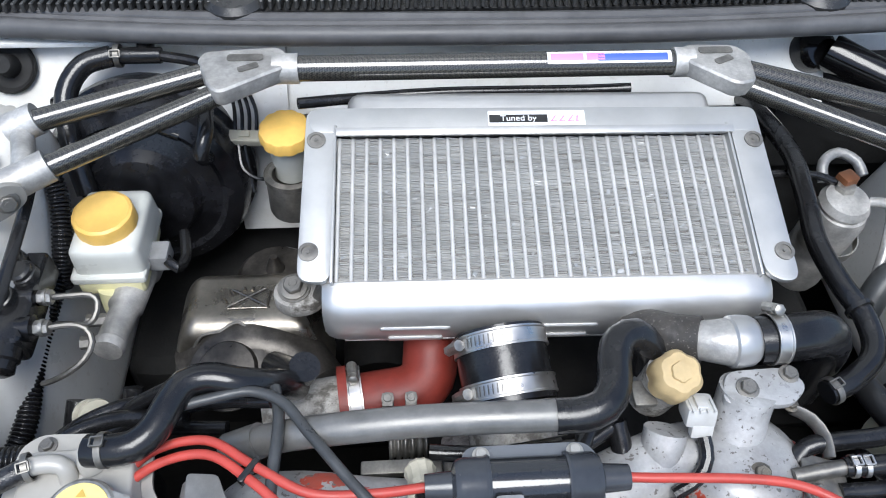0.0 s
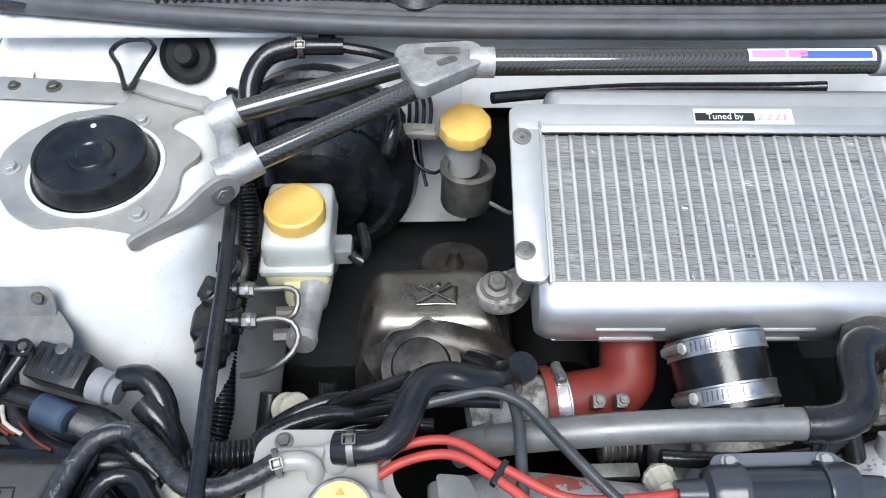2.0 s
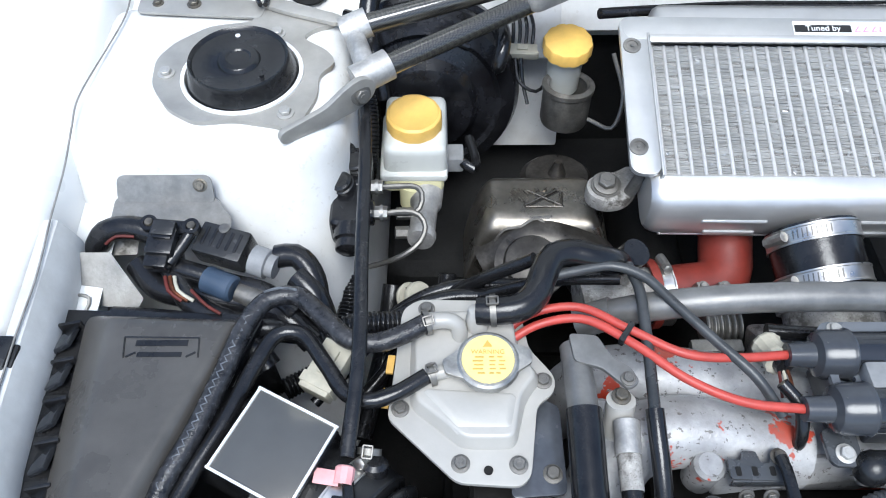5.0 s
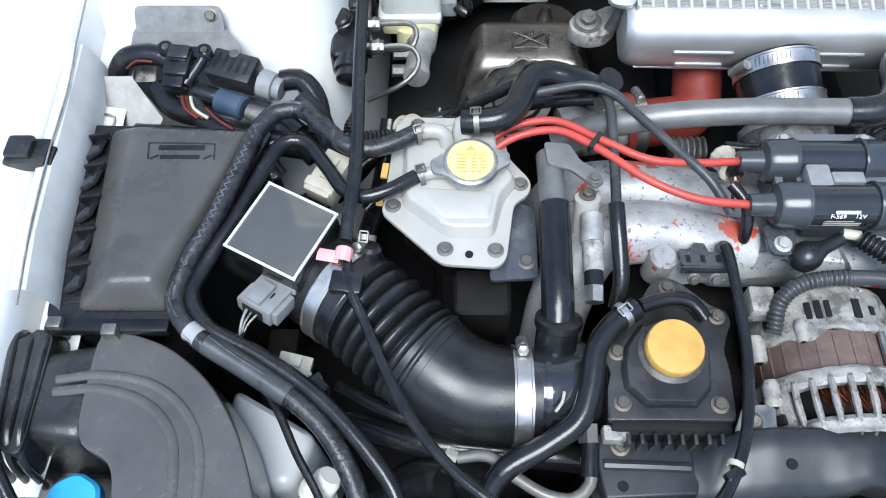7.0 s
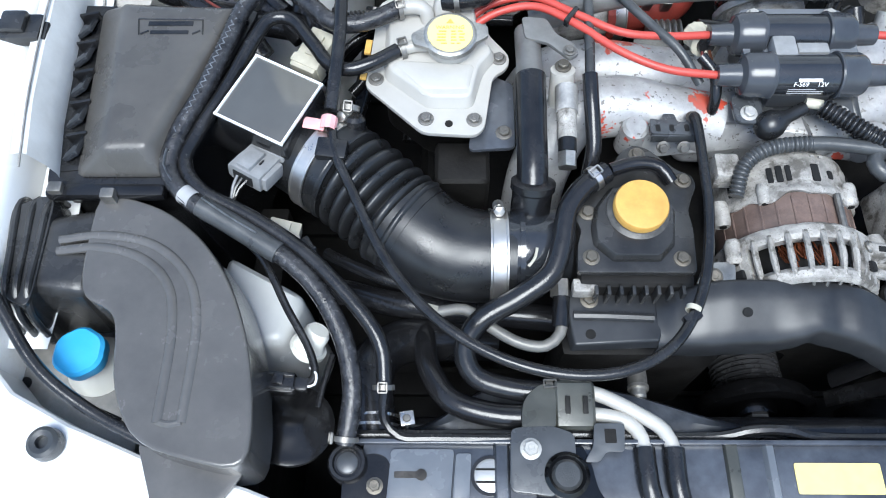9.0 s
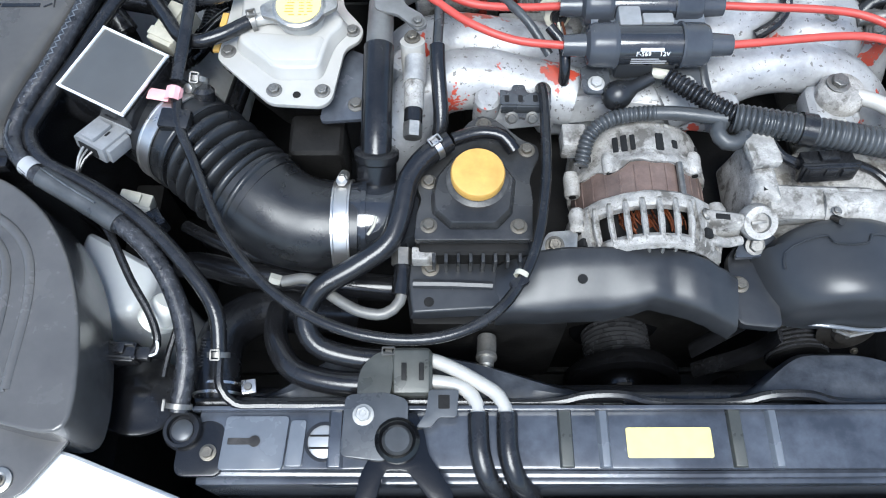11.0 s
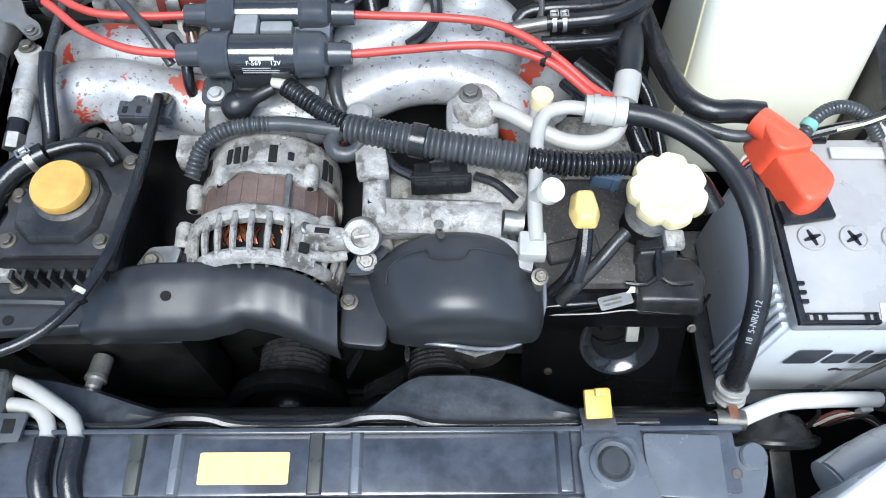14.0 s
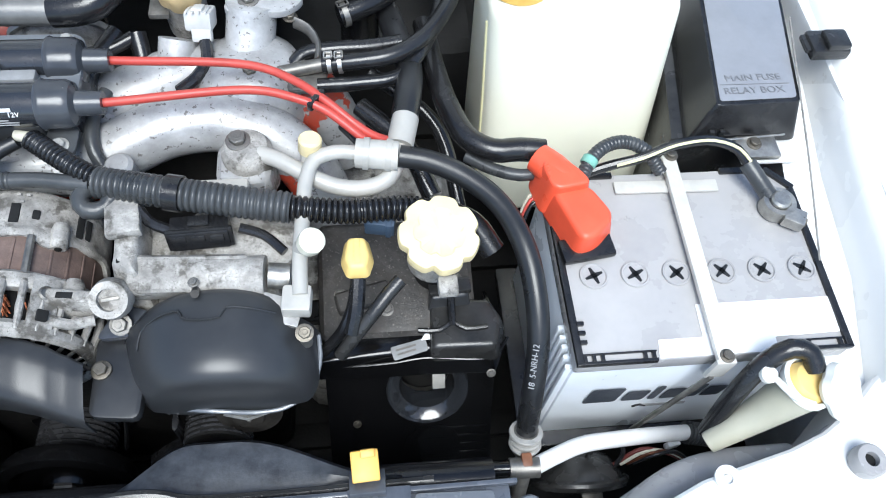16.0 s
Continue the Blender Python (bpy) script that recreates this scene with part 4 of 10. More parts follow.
def ic_part(name, bm, material, parent=None, label=""):
    bmesh.ops.transform(bm, matrix=ICM, verts=bm.verts)
    return part(name, bm, material, parent or IC, label)


ic_part("side_plate", prism(rounded([(-0.212, -0.081), (-0.184, -0.083), (-0.184, 0.070), (-0.210, 0.091)], 0.012, 5), -0.003, 0.003, 0.001), ALU_PLATE, label="thin aluminium side plate")
ic_part("side_plate", prism(rounded([(0.181, -0.080), (0.194, -0.090), (0.210, -0.088), (0.209, 0.089), (0.181, 0.068)], 0.012, 5), -0.003, 0.003, 0.001), ALU_PLATE, label="thin aluminium side plate")
ic_part("rear_plate", prism(rounded([(-0.206, 0.064), (0.206, 0.062), (0.210, 0.089), (-0.210, 0.091)], 0.012, 5), -0.0026, 0.0034, 0.001), ALU_PLATE, label="aluminium rear plate")
ic_part("rear_lip", box((0, 0.0635, 0.0046), (0.366, 0.008, 0.0042), 0.0016, (12, 0, 0)), ALU_PLATE)
ic_part("side_lip", box((-0.1835, -0.006, 0.0), (0.0025, 0.155, 0.010), 0.0008), ALU_PLATE)
ic_part("side_lip", box((0.1785, -0.006, -0.004), (0.0025, 0.155, 0.016), 0.0008), ALU_PLATE)
ic_part("rear_tank", box((0.0, 0.098, -0.024), (0.350, 0.044, 0.036), 0.016, seg=4), ALU_TANK, label="pressed aluminium end tank")
# core: flat tubes with folded fins between them
COLS, X0, X1, Y0, Y1 = 29, -0.180, 0.177, -0.079, 0.063
PITCH = (X1 - X0) / COLS
core = ic_part("core_block", box((-0.002, -0.009, -0.0270), (0.36, 0.144, 0.04), 0.001), CORE)
bar = to_mesh("core_tube", box((0, 0, 0), (0.0034, Y1 - Y0, 0.020), 0.0009, seg=1), TUBE_A)
rnd = random.Random(5)
finmesh = []
for k in range(5):
    bm = bmesh.new()
    loops, hw, t = 46, PITCH / 2 - 0.0018, 0.00042
    path = []
    for i in range(loops):
        y = Y0 + (Y1 - Y0) * (i + 0.25) / loops + rnd.uniform(-0.0003, 0.0003)
        step, zt = (Y1 - Y0) / loops / 2, 0.0044 + rnd.uniform(-0.0006, 0.0005)
        if rnd.random() < 0.07:
            zt -= 0.0022
        skew = rnd.uniform(-0.0005, 0.0005)
        for sx, dy in ((-0.75, -0.25), (0.75, -0.25), (1.0, 0.25), (0.75, 0.75), (-0.75, 0.75), (-1.0, 1.25)):
            path.append((hw * sx, y + step * dy + skew * sx, zt))
    rows = []
    for i, (x, y, zt) in enumerate(path):
        (xa, ya, _), (xb, yb, _) = path[max(0, i - 1)], path[min(len(path) - 1, i + 1)]
        d = max(1e-6, math.hypot(xb - xa, yb - ya))
        nx, ny = -(yb - ya) / d * t, (xb - xa) / d * t
        rows.append([bm.verts.new((x - nx, y - ny, zt - 0.012)), bm.verts.new((x - nx, y - ny, zt - 0.0005)), bm.verts.new((x, y, zt)), bm.verts.new((x + nx, y + ny, zt - 0.0005)), bm.verts.new((x + nx, y + ny, zt - 0.012))])
    for a, b in zip(rows, rows[1:]):
        for j in range(4):
            bm.faces.new((a[j], a[j + 1], b[j + 1], b[j]))
    finmesh.append(to_mesh("folded_fin", bm, FIN))
for i in range(COLS + 1):
    x = X0 + i * PITCH
    shared("core_tube", bar, IC, ICM @ pose(x, (Y0 + Y1) / 2, -0.0135))
    if i < COLS:
        shared("folded_fin", finmesh[i % 5], IC, ICM @ pose(x + PITCH / 2, 0, -0.0085))
flk = to_mesh("bent_fin", box((0, 0, 0), (0.0062, 0.0034, 0.0012), 0.0004, (12, 8, 20), seg=1), ALU_PLATE)
for i in range(46):
    c = rnd.randrange(COLS)
    shared("bent_fin", flk, IC, ICM @ pose(X0 + (c + 0.5) * PITCH + rnd.uniform(-0.001, 0.001), Y0 + rnd.random() ** 1.4 * (Y1 - Y0), -0.0052 + rnd.uniform(-0.0008, 0.0004), rnd.uniform(-20, 20), rnd.uniform(-20, 20), rnd.uniform(-60, 60)) @ Matrix.Diagonal((rnd.uniform(0.5, 1.1), rnd.uniform(0.5, 1.3), 1, 1)))
# front tank: a rounded trough with pressed ribs
prof = [(-0.077, -0.006), (-0.081, -0.002), (-0.093, -0.003), (-0.103, -0.007), (-0.110, -0.016), (-0.1135, -0.030), (-0.1150, -0.048), (-0.111, -0.059), (-0.100, -0.064), (-0.068, -0.064), (-0.068, -0.020)]
bm = bmesh.new()
rows = []
for x, k in ((-0.192, 0.80), (-0.1885, 0.90), (-0.182, 0.97), (-0.172, 1.0), (0.165, 1.0), (0.178, 0.97), (0.186, 0.9), (0.190, 0.80)):
    rows.append([bm.verts.new((x, -0.080 + (y + 0.080) * k, -0.030 + (z + 0.030) * k)) for y, z in prof])
for a, b in zip(rows, rows[1:]):
    for j in range(len(prof)):
        jj = (j + 1) % len(prof)
        bm.faces.new((a[j], a[jj], b[jj], b[j]))
bm.faces.new(rows[0][::-1])
bm.faces.new(rows[-1])
front_tank = ic_part("front_tank", bm, ALU_TANK, label="rounded pressed aluminium front tank")
for x, w in ((-0.115, 0.060), (0.010, 0.062), (0.128, 0.050)):
    for z, y in ((-0.029, -0.1118), (-0.047, -0.1135)):
        ic_part("pressed_rib", box((x, y, z), (w * (1.0 if z > -0.04 else 0.8), 0.006, 0.006), 0.0026, (-8, 0, 0), seg=3), ALU_TANK, front_tank)
ic_part("seam_lip", tube([(-0.176, -0.110, -0.060), (0.0, -0.111, -0.060), (0.172, -0.110, -0.060)], 0.0018, 8, step=0.02), ALU_TANK, front_tank)
for x, y in ((-0.200, 0.056), (-0.203, -0.055), (0.200, 0.052), (0.202, -0.062)):
    ic_part("grommet", lathe([(0.0085, 0.003), (0.0085, 0.0045), (0.0055, 0.0048), (0.0055, 0.0035), (0, 0.0035)], (x, y, 0), (0, 0, 1), 20), STEEL_DARK)
    bolt(IC, ICM @ Vector((x, y, 0.0030)), 0.0022, ICM.to_3x3() @ Vector((0, 0, 1)), True)
lb = ic_part("sticker", prism(rect(0.001, 0.0775, 0.090, 0.0165, 0.001), 0.0036, 0.0041, 0), LABEL_W, label="white sticker reading Tuned by")
ic_part("black_field", prism(rect(-0.016, 0.0770, 0.054, 0.0085, 0.0005), 0.0042, 0.0044, 0), LABEL_K, lb)
words("Tuned by", ICM @ Vector((-0.016, 0.0770, 0.0046)), 0.0088, lb, LABEL_W, (SLOPE, 0, -1))
for dx, w in ((0.0165, 0.006), (0.0245, 0.006), (0.0325, 0.006), (0.0385, 0.003)):
    ic_part("mark", prism([(dx - w / 2, 0.0738), (dx - w / 2 + 0.0016, 0.0738), (dx + w / 2, 0.0800), (dx + w / 2 - 0.0016, 0.0800)], 0.0042, 0.0044, 0), LABEL_PK, lb)
    ic_part("mark", prism([(dx - w / 2, 0.0736), (dx + w / 2, 0.0736), (dx + w / 2, 0.0745), (dx - w / 2, 0.0745)], 0.0042, 0.0044, 0), LABEL_PK, lb)
# support ear with a big bolt at the corner
ear = thing("intercooler_bracket", (-0.085, 0.425, 0.82), "cast bracket with a large dark bolt beside the intercooler", "bracket")
part("arm", prism(rounded([(-0.100, 0.417), (-0.086, 0.407), (-0.066, 0.409), (-0.052, 0.422), (-0.044, 0.446), (-0.056, 0.456), (-0.070, 0.446), (-0.092, 0.442), (-0.101, 0.432)], 0.010), 0.815, 0.832, 0.003), ALU_DIRTY, ear)
part("washer", lathe([(0, 0), (0.0145, 0), (0.0145, 0.003), (0, 0.003)], (-0.082, 0.427, 0.832), (0, -0.15, 1), 28), STEEL_DARK, ear)
bolt(ear, (-0.082, 0.427, 0.835), 0.0105, (0, -0.15, 1), True)
part("stay", tube([(-0.06, 0.42, 0.83), (-0.05, 0.42, 0.86), (-0.05, 0.402, 0.878)], 0.006, 10), STEEL_DARK, ear)
ear.location = Vector(ear.location) + Vector((-0.011, -0.017, 0.022))

# ---------- strut tower bar ----------
sbar = thing("strut_bar", (0.09, 0.60, 0.93), "carbon fibre strut bar with cast aluminium joints and sticker", "strut bar")
part("cross_tube", tube([(-0.095, 0.600, 0.952), (0.285, 0.600, 0.952)], 0.0125, 24, step=0.05), CARBON, sbar, "black carbon tube")
for pts in ([(-0.345, 0.541, 0.936), (-0.170, 0.597, 0.952)], [(-0.318, 0.487, 0.928), (-0.152, 0.575, 0.948)],
            [(0.345, 0.585, 0.952), (0.585, 0.518, 0.925)], [(0.340, 0.566, 0.948), (0.555, 0.462, 0.918)]):
    part("side_tube", tube(pts, 0.0105, 20, step=0.05), CARBON, sbar, "black carbon tube")
for pts in ([(-0.183, 0.602), (-0.178, 0.616), (-0.108, 0.622), (-0.098, 0.612), (-0.098, 0.590), (-0.110, 0.583), (-0.156, 0.553), (-0.166, 0.560)],
            [(0.352, 0.598), (0.340, 0.614), (0.292, 0.616), (0.284, 0.608), (0.286, 0.588), (0.325, 0.552), (0.345, 0.556)]):
    jo = part("joint", prism(rounded(pts, 0.008), 0.944, 0.963, 0.005, seg=3), ALU, sbar, "rough cast aluminium joint")
    cx = sum(p[0] for p in pts) / len(pts)
    part("slot", prism(rect(cx, 0.603, 0.034, 0.010, 0.004), 0.9634, 0.964, 0), STEEL_DARK, jo)
    part("slot", prism(rect(cx + 0.004, 0.588, 0.020, 0.008, 0.003, 25), 0.9634, 0.964, 0), STEEL_DARK, jo)
part("collar", tube([(-0.112, 0.600, 0.952), (-0.088, 0.600, 0.952)], 0.0145, 20), ALU, sbar)
part("collar", tube([(0.276, 0.600, 0.952), (0.296, 0.600, 0.952)], 0.0145, 20), ALU, sbar)
# sticker wrapped on the tube
bm = bmesh.new()
st = []
for i in range(9):
    a = radians(38 + 62 * i / 8)
    st.append([bm.verts.new((x, 0.600 - 0.0129 * math.cos(a), 0.952 + 0.0129 * math.sin(a))) for x in (0.150, 0.272)])
for a, b in zip(st, st[1:]):
    bm.faces.new((a[0], a[1], b[1], b[0]))
stick = part("sticker", bm, LABEL_W, sbar, "white sticker with pink and blue blocks")
for x0, x1, mt in ((0.153, 0.185, LABEL_PK), (0.188, 0.206, LABEL_PK), (0.199, 0.268, LABEL_B)):
    bm = bmesh.new()
    st = []
    for i in range(6):
        a = radians((48 if mt is LABEL_B else 52) + 34 * i / 5)
        st.append([bm.verts.new((x, 0.600 - 0.0132 * math.cos(a), 0.952 + 0.0132 * math.sin(a))) for x in (x0, x1)])
    for a, b in zip(st, st[1:]):
        bm.faces.new((a[0], a[1], b[1], b[0]))
    part("printed_block", bm, mt, stick)
# tower plates
for side, cx, cz in ((1, -0.440, 0.918), (-1, 0.682, 0.902)):
    def px(x):
        return cx + side * x
    pts = [(-0.089, 0.018), (-0.085, -0.020), (-0.063, -0.053), (-0.035, -0.071), (0.0, -0.067), (0.046, -0.076), (0.055, -0.092), (0.066, -0.060), (0.074, -0.035), (0.072, -0.006), (0.088, 0.012), (0.078, 0.030), (0.050, 0.050), (0.060, 0.064), (0.084, 0.074), (0.080, 0.094), (0.055, 0.088), (0.010, 0.119), (0.002, 0.098), (-0.003, 0.077), (-0.046, 0.069), (-0.076, 0.043)]
    outline = rounded([(px(a), 0.500 + b) for a, b in (pts if side > 0 else pts[::-1])], 0.010)
    plate = part("tower_plate", pierced(outline, [(px(-0.001), 0.496, 0.0585)], cz - 0.002, cz + 0.003), TOWER_P, sbar, "machined aluminium ring plate")
    for a, b in ((-0.074, -0.004), (0.025, 0.056), (0.047, -0.060)):
        bolt(plate, (px(a), 0.500 + b, cz + 0.003), 0.0068, pale=True)
    part("bracket", tube([(px(0.100), 0.552, cz + 0.012), (px(0.112), 0.515, cz + 0.012), (px(0.122), 0.480, cz + 0.012)], 0.0125, 14, flat=((0, 0, 1), 0.8)), ALU, plate)
    part("socket", tube([(px(0.092), 0.543, cz + 0.014), (px(0.118), 0.551, cz + 0.021)], 0.015, 16), ALU, plate)
    part("socket", tube([(px(0.108), 0.478, cz + 0.008), (px(0.140), 0.496, cz + 0.014)], 0.015, 16), ALU, plate)
    ang = 58 * side
    arm = prism(rounded([(-0.008, -0.006), (0.040, -0.008), (0.074, -0.006), (0.092, 0.002), (0.094, 0.018), (0.080, 0.028), (0.064, 0.024), (0.040, 0.012), (-0.008, 0.008)], 0.008), -0.003, 0.003, 0.0012)
    bmesh.ops.transform(arm, matrix=pose(px(0.052), 0.412, cz + 0.002, 90, 0, 36 if side > 0 else 144), verts=arm.verts)
    part("arm", arm, TOWER_P, plate)
    bolt(plate, (px(0.1155), 0.455, cz + 0.012), 0.0085, (side * 0.55, -0.78, 0.25), True)
    part("wing", prism(rounded([(px(0.0), 0.600), (px(0.03 * 1), 0.585), (px(0.085), 0.565), (px(0.09), 0.578), (px(0.04), 0.600), (px(0.01), 0.612)][::side], 0.006), cz + 0.004, cz + 0.009, 0.0015), TOWER_P, plate)
    mount = thing("strut_mount", (px(0), 0.50, cz), "black rubber strut top mount with raised centre", "strut mount", "strut mounts")
    part("rubber", lathe([(0.054, -0.004), (0.0535, 0.002), (0.0525, 0.004), (0.0500, 0.010), (0.0482, 0.017), (0.0475, 0.0210), (0.0465, 0.0225), (0.0450, 0.0215), (0.0435, 0.0190), (0.038, 0.0180), (0.026, 0.0175), (0.0205, 0.0180), (0.0192, 0.0205), (0.0180, 0.0215), (0.012, 0.0218), (0.0105, 0.0206), (0, 0.0206)], (px(-0.001), 0.496, cz + 0.001), (0, 0, 1), 56), RUBBER, mount)
    part("rim", lathe([(0.0545, 0.0), (0.0583, 0.0), (0.0584, 0.0040), (0.0565, 0.0052), (0.0545, 0.0040), (0.0545, 0.0)], (px(-0.001), 0.496, cz + 0.001), (0, 0, 1), 56), LABEL_W, mount, "white painted rim")
    part("nipple", lathe([(0, 0), (0.0022, 0), (0.0018, 0.003), (0, 0.003)], (px(0.024), 0.472, cz + 0.0188), (0, 0, 1), 10), RUBBER, mount)
    part("paint_mark", lathe([(0, 0), (0.003, 0), (0.002, 0.001), (0, 0.001)], (px(-0.008), 0.533, cz + 0.0188), (0, 0, 1), 6), LABEL_W, mount)

# ---------- rear: brake and clutch ----------
boost = thing("brake_booster", (-0.235, 0.60, 0.79), "large glossy black brake booster drum on the firewall", "brake booster")
bax = Vector((0, -1, 0.18)).normalized()
part("front_shell", lathe([(0.108, -0.05), (0.111, -0.045), (0.111, -0.036), (0.106, -0.030), (0.108, -0.008), (0.102, 0.006), (0.086, 0.014), (0.080, 0.011), (0.060, 0.018), (0.052, 0.030), (0.036, 0.034), (0, 0.036)], (-0.268, 0.598, 0.800), bax, 48), DRUM, boost)
part("rear_shell", lathe([(0, -0.11), (0.07, -0.10), (0.102, -0.075), (0.108, -0.05)], (-0.268, 0.598, 0.800), bax, 40), DRUM, boost)
part("vacuum_elbow", tube([(-0.19, 0.575, 0.862), (-0.19, 0.560, 0.880), (-0.185, 0.575, 0.895), (-0.19, 0.62, 0.90)], 0.008, 12), RUBBER, boost)

mc = thing("master_cylinder", (-0.265, 0.43, 0.77), "aluminium brake master cylinder with milky fluid reservoir", "master cylinder")
body = part("cylinder", lathe([(0.0, 0), (0.0135, 0.001), (0.0150, 0.006), (0.0150, 0.010), (0.0135, 0.012), (0.0135, 0.05), (0.0170, 0.055), (0.0170, 0.10), (0.0200, 0.105), (0.0200, 0.125), (0.0, 0.125)], (-0.272, 0.392, 0.792), (0.08, 1, -0.12), 28), ALU, mc, "cast aluminium cylinder")
for y in (0.43, 0.405):
    part("port", tube([(-0.275, y, 0.79), (-0.298, y - 0.003, 0.793)], 0.0065, 6), STEEL_DARK, body)
part("stem", tube([(-0.279, 0.462, 0.77), (-0.279, 0.468, 0.795)], 0.017, 18), MILKY_Y, mc)
res = part("reservoir", box((-0.278, 0.509, 0.8265), (0.068, 0.088, 0.040), 0.010, top=0.95, seg=4), TANKM, mc, "milky white fluid reservoir")
part("rim", box((-0.280, 0.507, 0.8095), (0.0715, 0.093, 0.011), 0.0045, seg=3), TANKM, res)
part("lower_half", box((-0.280, 0.503, 0.797), (0.064, 0.084, 0.020), 0.007, seg=3), MILKY_Y, res, "yellowed lower half of reservoir")
cap = part("cap", lathe([(0.0275, 0), (0.0292, 0.001), (0.0292, 0.013), (0.0280, 0.0165), (0.025, 0.0180), (0.023, 0.0172), (0, 0.0172)], (-0.279, 0.504, 0.8455), (0, -0.05, 1), 48, lobes=(12, 0.018)), YELLOW, mc, "bright yellow screw cap")
part("level_plug", box((-0.238, 0.494, 0.806), (0.022, 0.024, 0.020), 0.003), GREYCONN, mc)
part("level_plug_lead", tube([(-0.230, 0.488, 0.808), (-0.218, 0.478, 0.806), (-0.214, 0.492, 0.80), (-0.220, 0.53, 0.80)], 0.0055, 10), RUBBER, mc)

cl = thing("clutch_reservoir", (-0.10, 0.60, 0.80), "clutch fluid reservoir with orange-yellow ribbed cap", "reservoir")
part("bottle", lathe([(0, -0.05), (0.019, -0.05), (0.0195, -0.01), (0.022, -0.004), (0.022, 0)], (-0.112, 0.602, 0.862), (0, -0.05, 1), 28), TANKM, cl)
part("cap", lathe([(0.026, 0), (0.0275, 0.001), (0.0275, 0.012), (0.0262, 0.0150), (0.018, 0.0170), (0, 0.0172)], (-0.112, 0.603, 0.862), (0, -0.1, 1), 48, lobes=(12, 0.05)), YELLOW, cl, "orange-yellow ribbed cap")
part("holder", lathe([(0, -0.030), (0.026, -0.030), (0.0275, -0.026), (0.0275, 0.012), (0.0295, 0.014), (0.0295, 0.019), (0.024, 0.021), (0.021, 0.018)], (-0.109, 0.578, 0.815), (0.02, 0.12, 1), 28), STEEL_DARK, cl, "grimy steel holder ring")
part("slave_pipe", tube([(-0.085, 0.56, 0.80), (-0.06, 0.545, 0.80), (-0.05, 0.56, 0.83), (-0.06, 0.60, 0.86)], 0.0025, 8), STEEL_DARK, cl)

# brake proportioning valve and lines
pv = thing("proportioning_valve", (-0.34, 0.42, 0.80), "black brake valve block with steel unions", "brake valve")
part("block", box((-0.338, 0.415, 0.838), (0.036, 0.100, 0.034), 0.007, seg=3), GLOSS, pv)
part("side_block", box((-0.352, 0.432, 0.842), (0.022, 0.050, 0.032), 0.005, seg=3), PLASTIC_G, pv)
for x, y, z in ((-0.345, 0.450, 0.855), (-0.332, 0.436, 0.853), (-0.344, 0.410, 0.853)):
    part("boss", lathe([(0.012, 0), (0.012, 0.008), (0.0105, 0.009), (0.0105, 0.013), (0.008, 0.015), (0, 0.015)], (x, y, z), (-0.2, -0.2, 1), 18), PLASTIC_G, pv)
part("lower_cap", lathe([(0.015, 0), (0.015, 0.014), (0.0125, 0.016), (0.0125, 0.024), (0.008, 0.027), (0, 0.027)], (-0.337, 0.370, 0.842), (0, -1, -0.2), 18), GLOSS, pv)
for y, dx in ((0.417, 0.0), (0.384, 0.006)):
    part("port_barrel", lathe([(0.0105, 0), (0.0105, 0.008), (0.0120, 0.009), (0.0120, 0.013), (0.008, 0.014), (0, 0.014)], (-0.334 + dx, y, 0.846), (1, 0, 0), 20), GLOSS, pv)
    part("union", tube([(-0.322 + dx, y, 0.846), (-0.308 + dx, y, 0.846)], 0.0068, 6), STEEL, pv)
    part("union_collar", tube([(-0.315 + dx, y, 0.846), (-0.312 + dx, y, 0.846)], 0.0080, 12), STEEL, pv)
part("brake_line", tube([(-0.308, 0.417, 0.846), (-0.290, 0.418, 0.846), (-0.276, 0.419, 0.844), (-0.270, 0.414, 0.840), (-0.272, 0.400, 0.834), (-0.280, 0.397, 0.830), (-0.300, 0.404, 0.822), (-0.318, 0.412, 0.81)], 0.0028, 8), STEEL_DARK, pv)
part("brake_line", tube([(-0.302, 0.384, 0.846), (-0.285, 0.386, 0.846), (-0.272, 0.383, 0.844), (-0.266, 0.373, 0.838), (-0.271, 0.360, 0.832), (-0.284, 0.352, 0.825), (-0.302, 0.352, 0.812), (-0.322, 0.362, 0.79)], 0.0028, 8), STEEL_DARK, pv)
hose("corrugated_conduit", [(-0.335, 0.47, 0.80), (-0.345, 0.40, 0.775), (-0.345, 0.33, 0.755), (-0.365, 0.275, 0.745), (-0.40, 0.25, 0.745)], 0.010, "black corrugated wiring conduit along the tower", RUBBER, "conduit", (0.004, 0.0011, 0, 1))
hose("corrugated_conduit", [(-0.335, 0.55, 0.88), (-0.328, 0.53, 0.855), (-0.326, 0.50, 0.83), (-0.332, 0.47, 0.79)], 0.009, "black corrugated wiring conduit behind the reservoir", RUBBER, "conduit", (0.004, 0.0011, 0, 1))

# bonnet release cable: thick sleeve, then a loop over the engine front
cab = thing("release_cable", (-0.31, 0.10, 0.87), "long black cable in a plastic sleeve with pink tape", "cable")
part("sleeve", tube([(-0.330, 0.500, 0.90), (-0.324, 0.470, 0.905), (-0.319, 0.40, 0.905), (-0.316, 0.30, 0.902), (-0.313, 0.20, 0.895), (-0.318, 0.13, 0.882)], 0.0058, 12, flat=((1, 0, 0), 0.6)), RUBBER, cab)
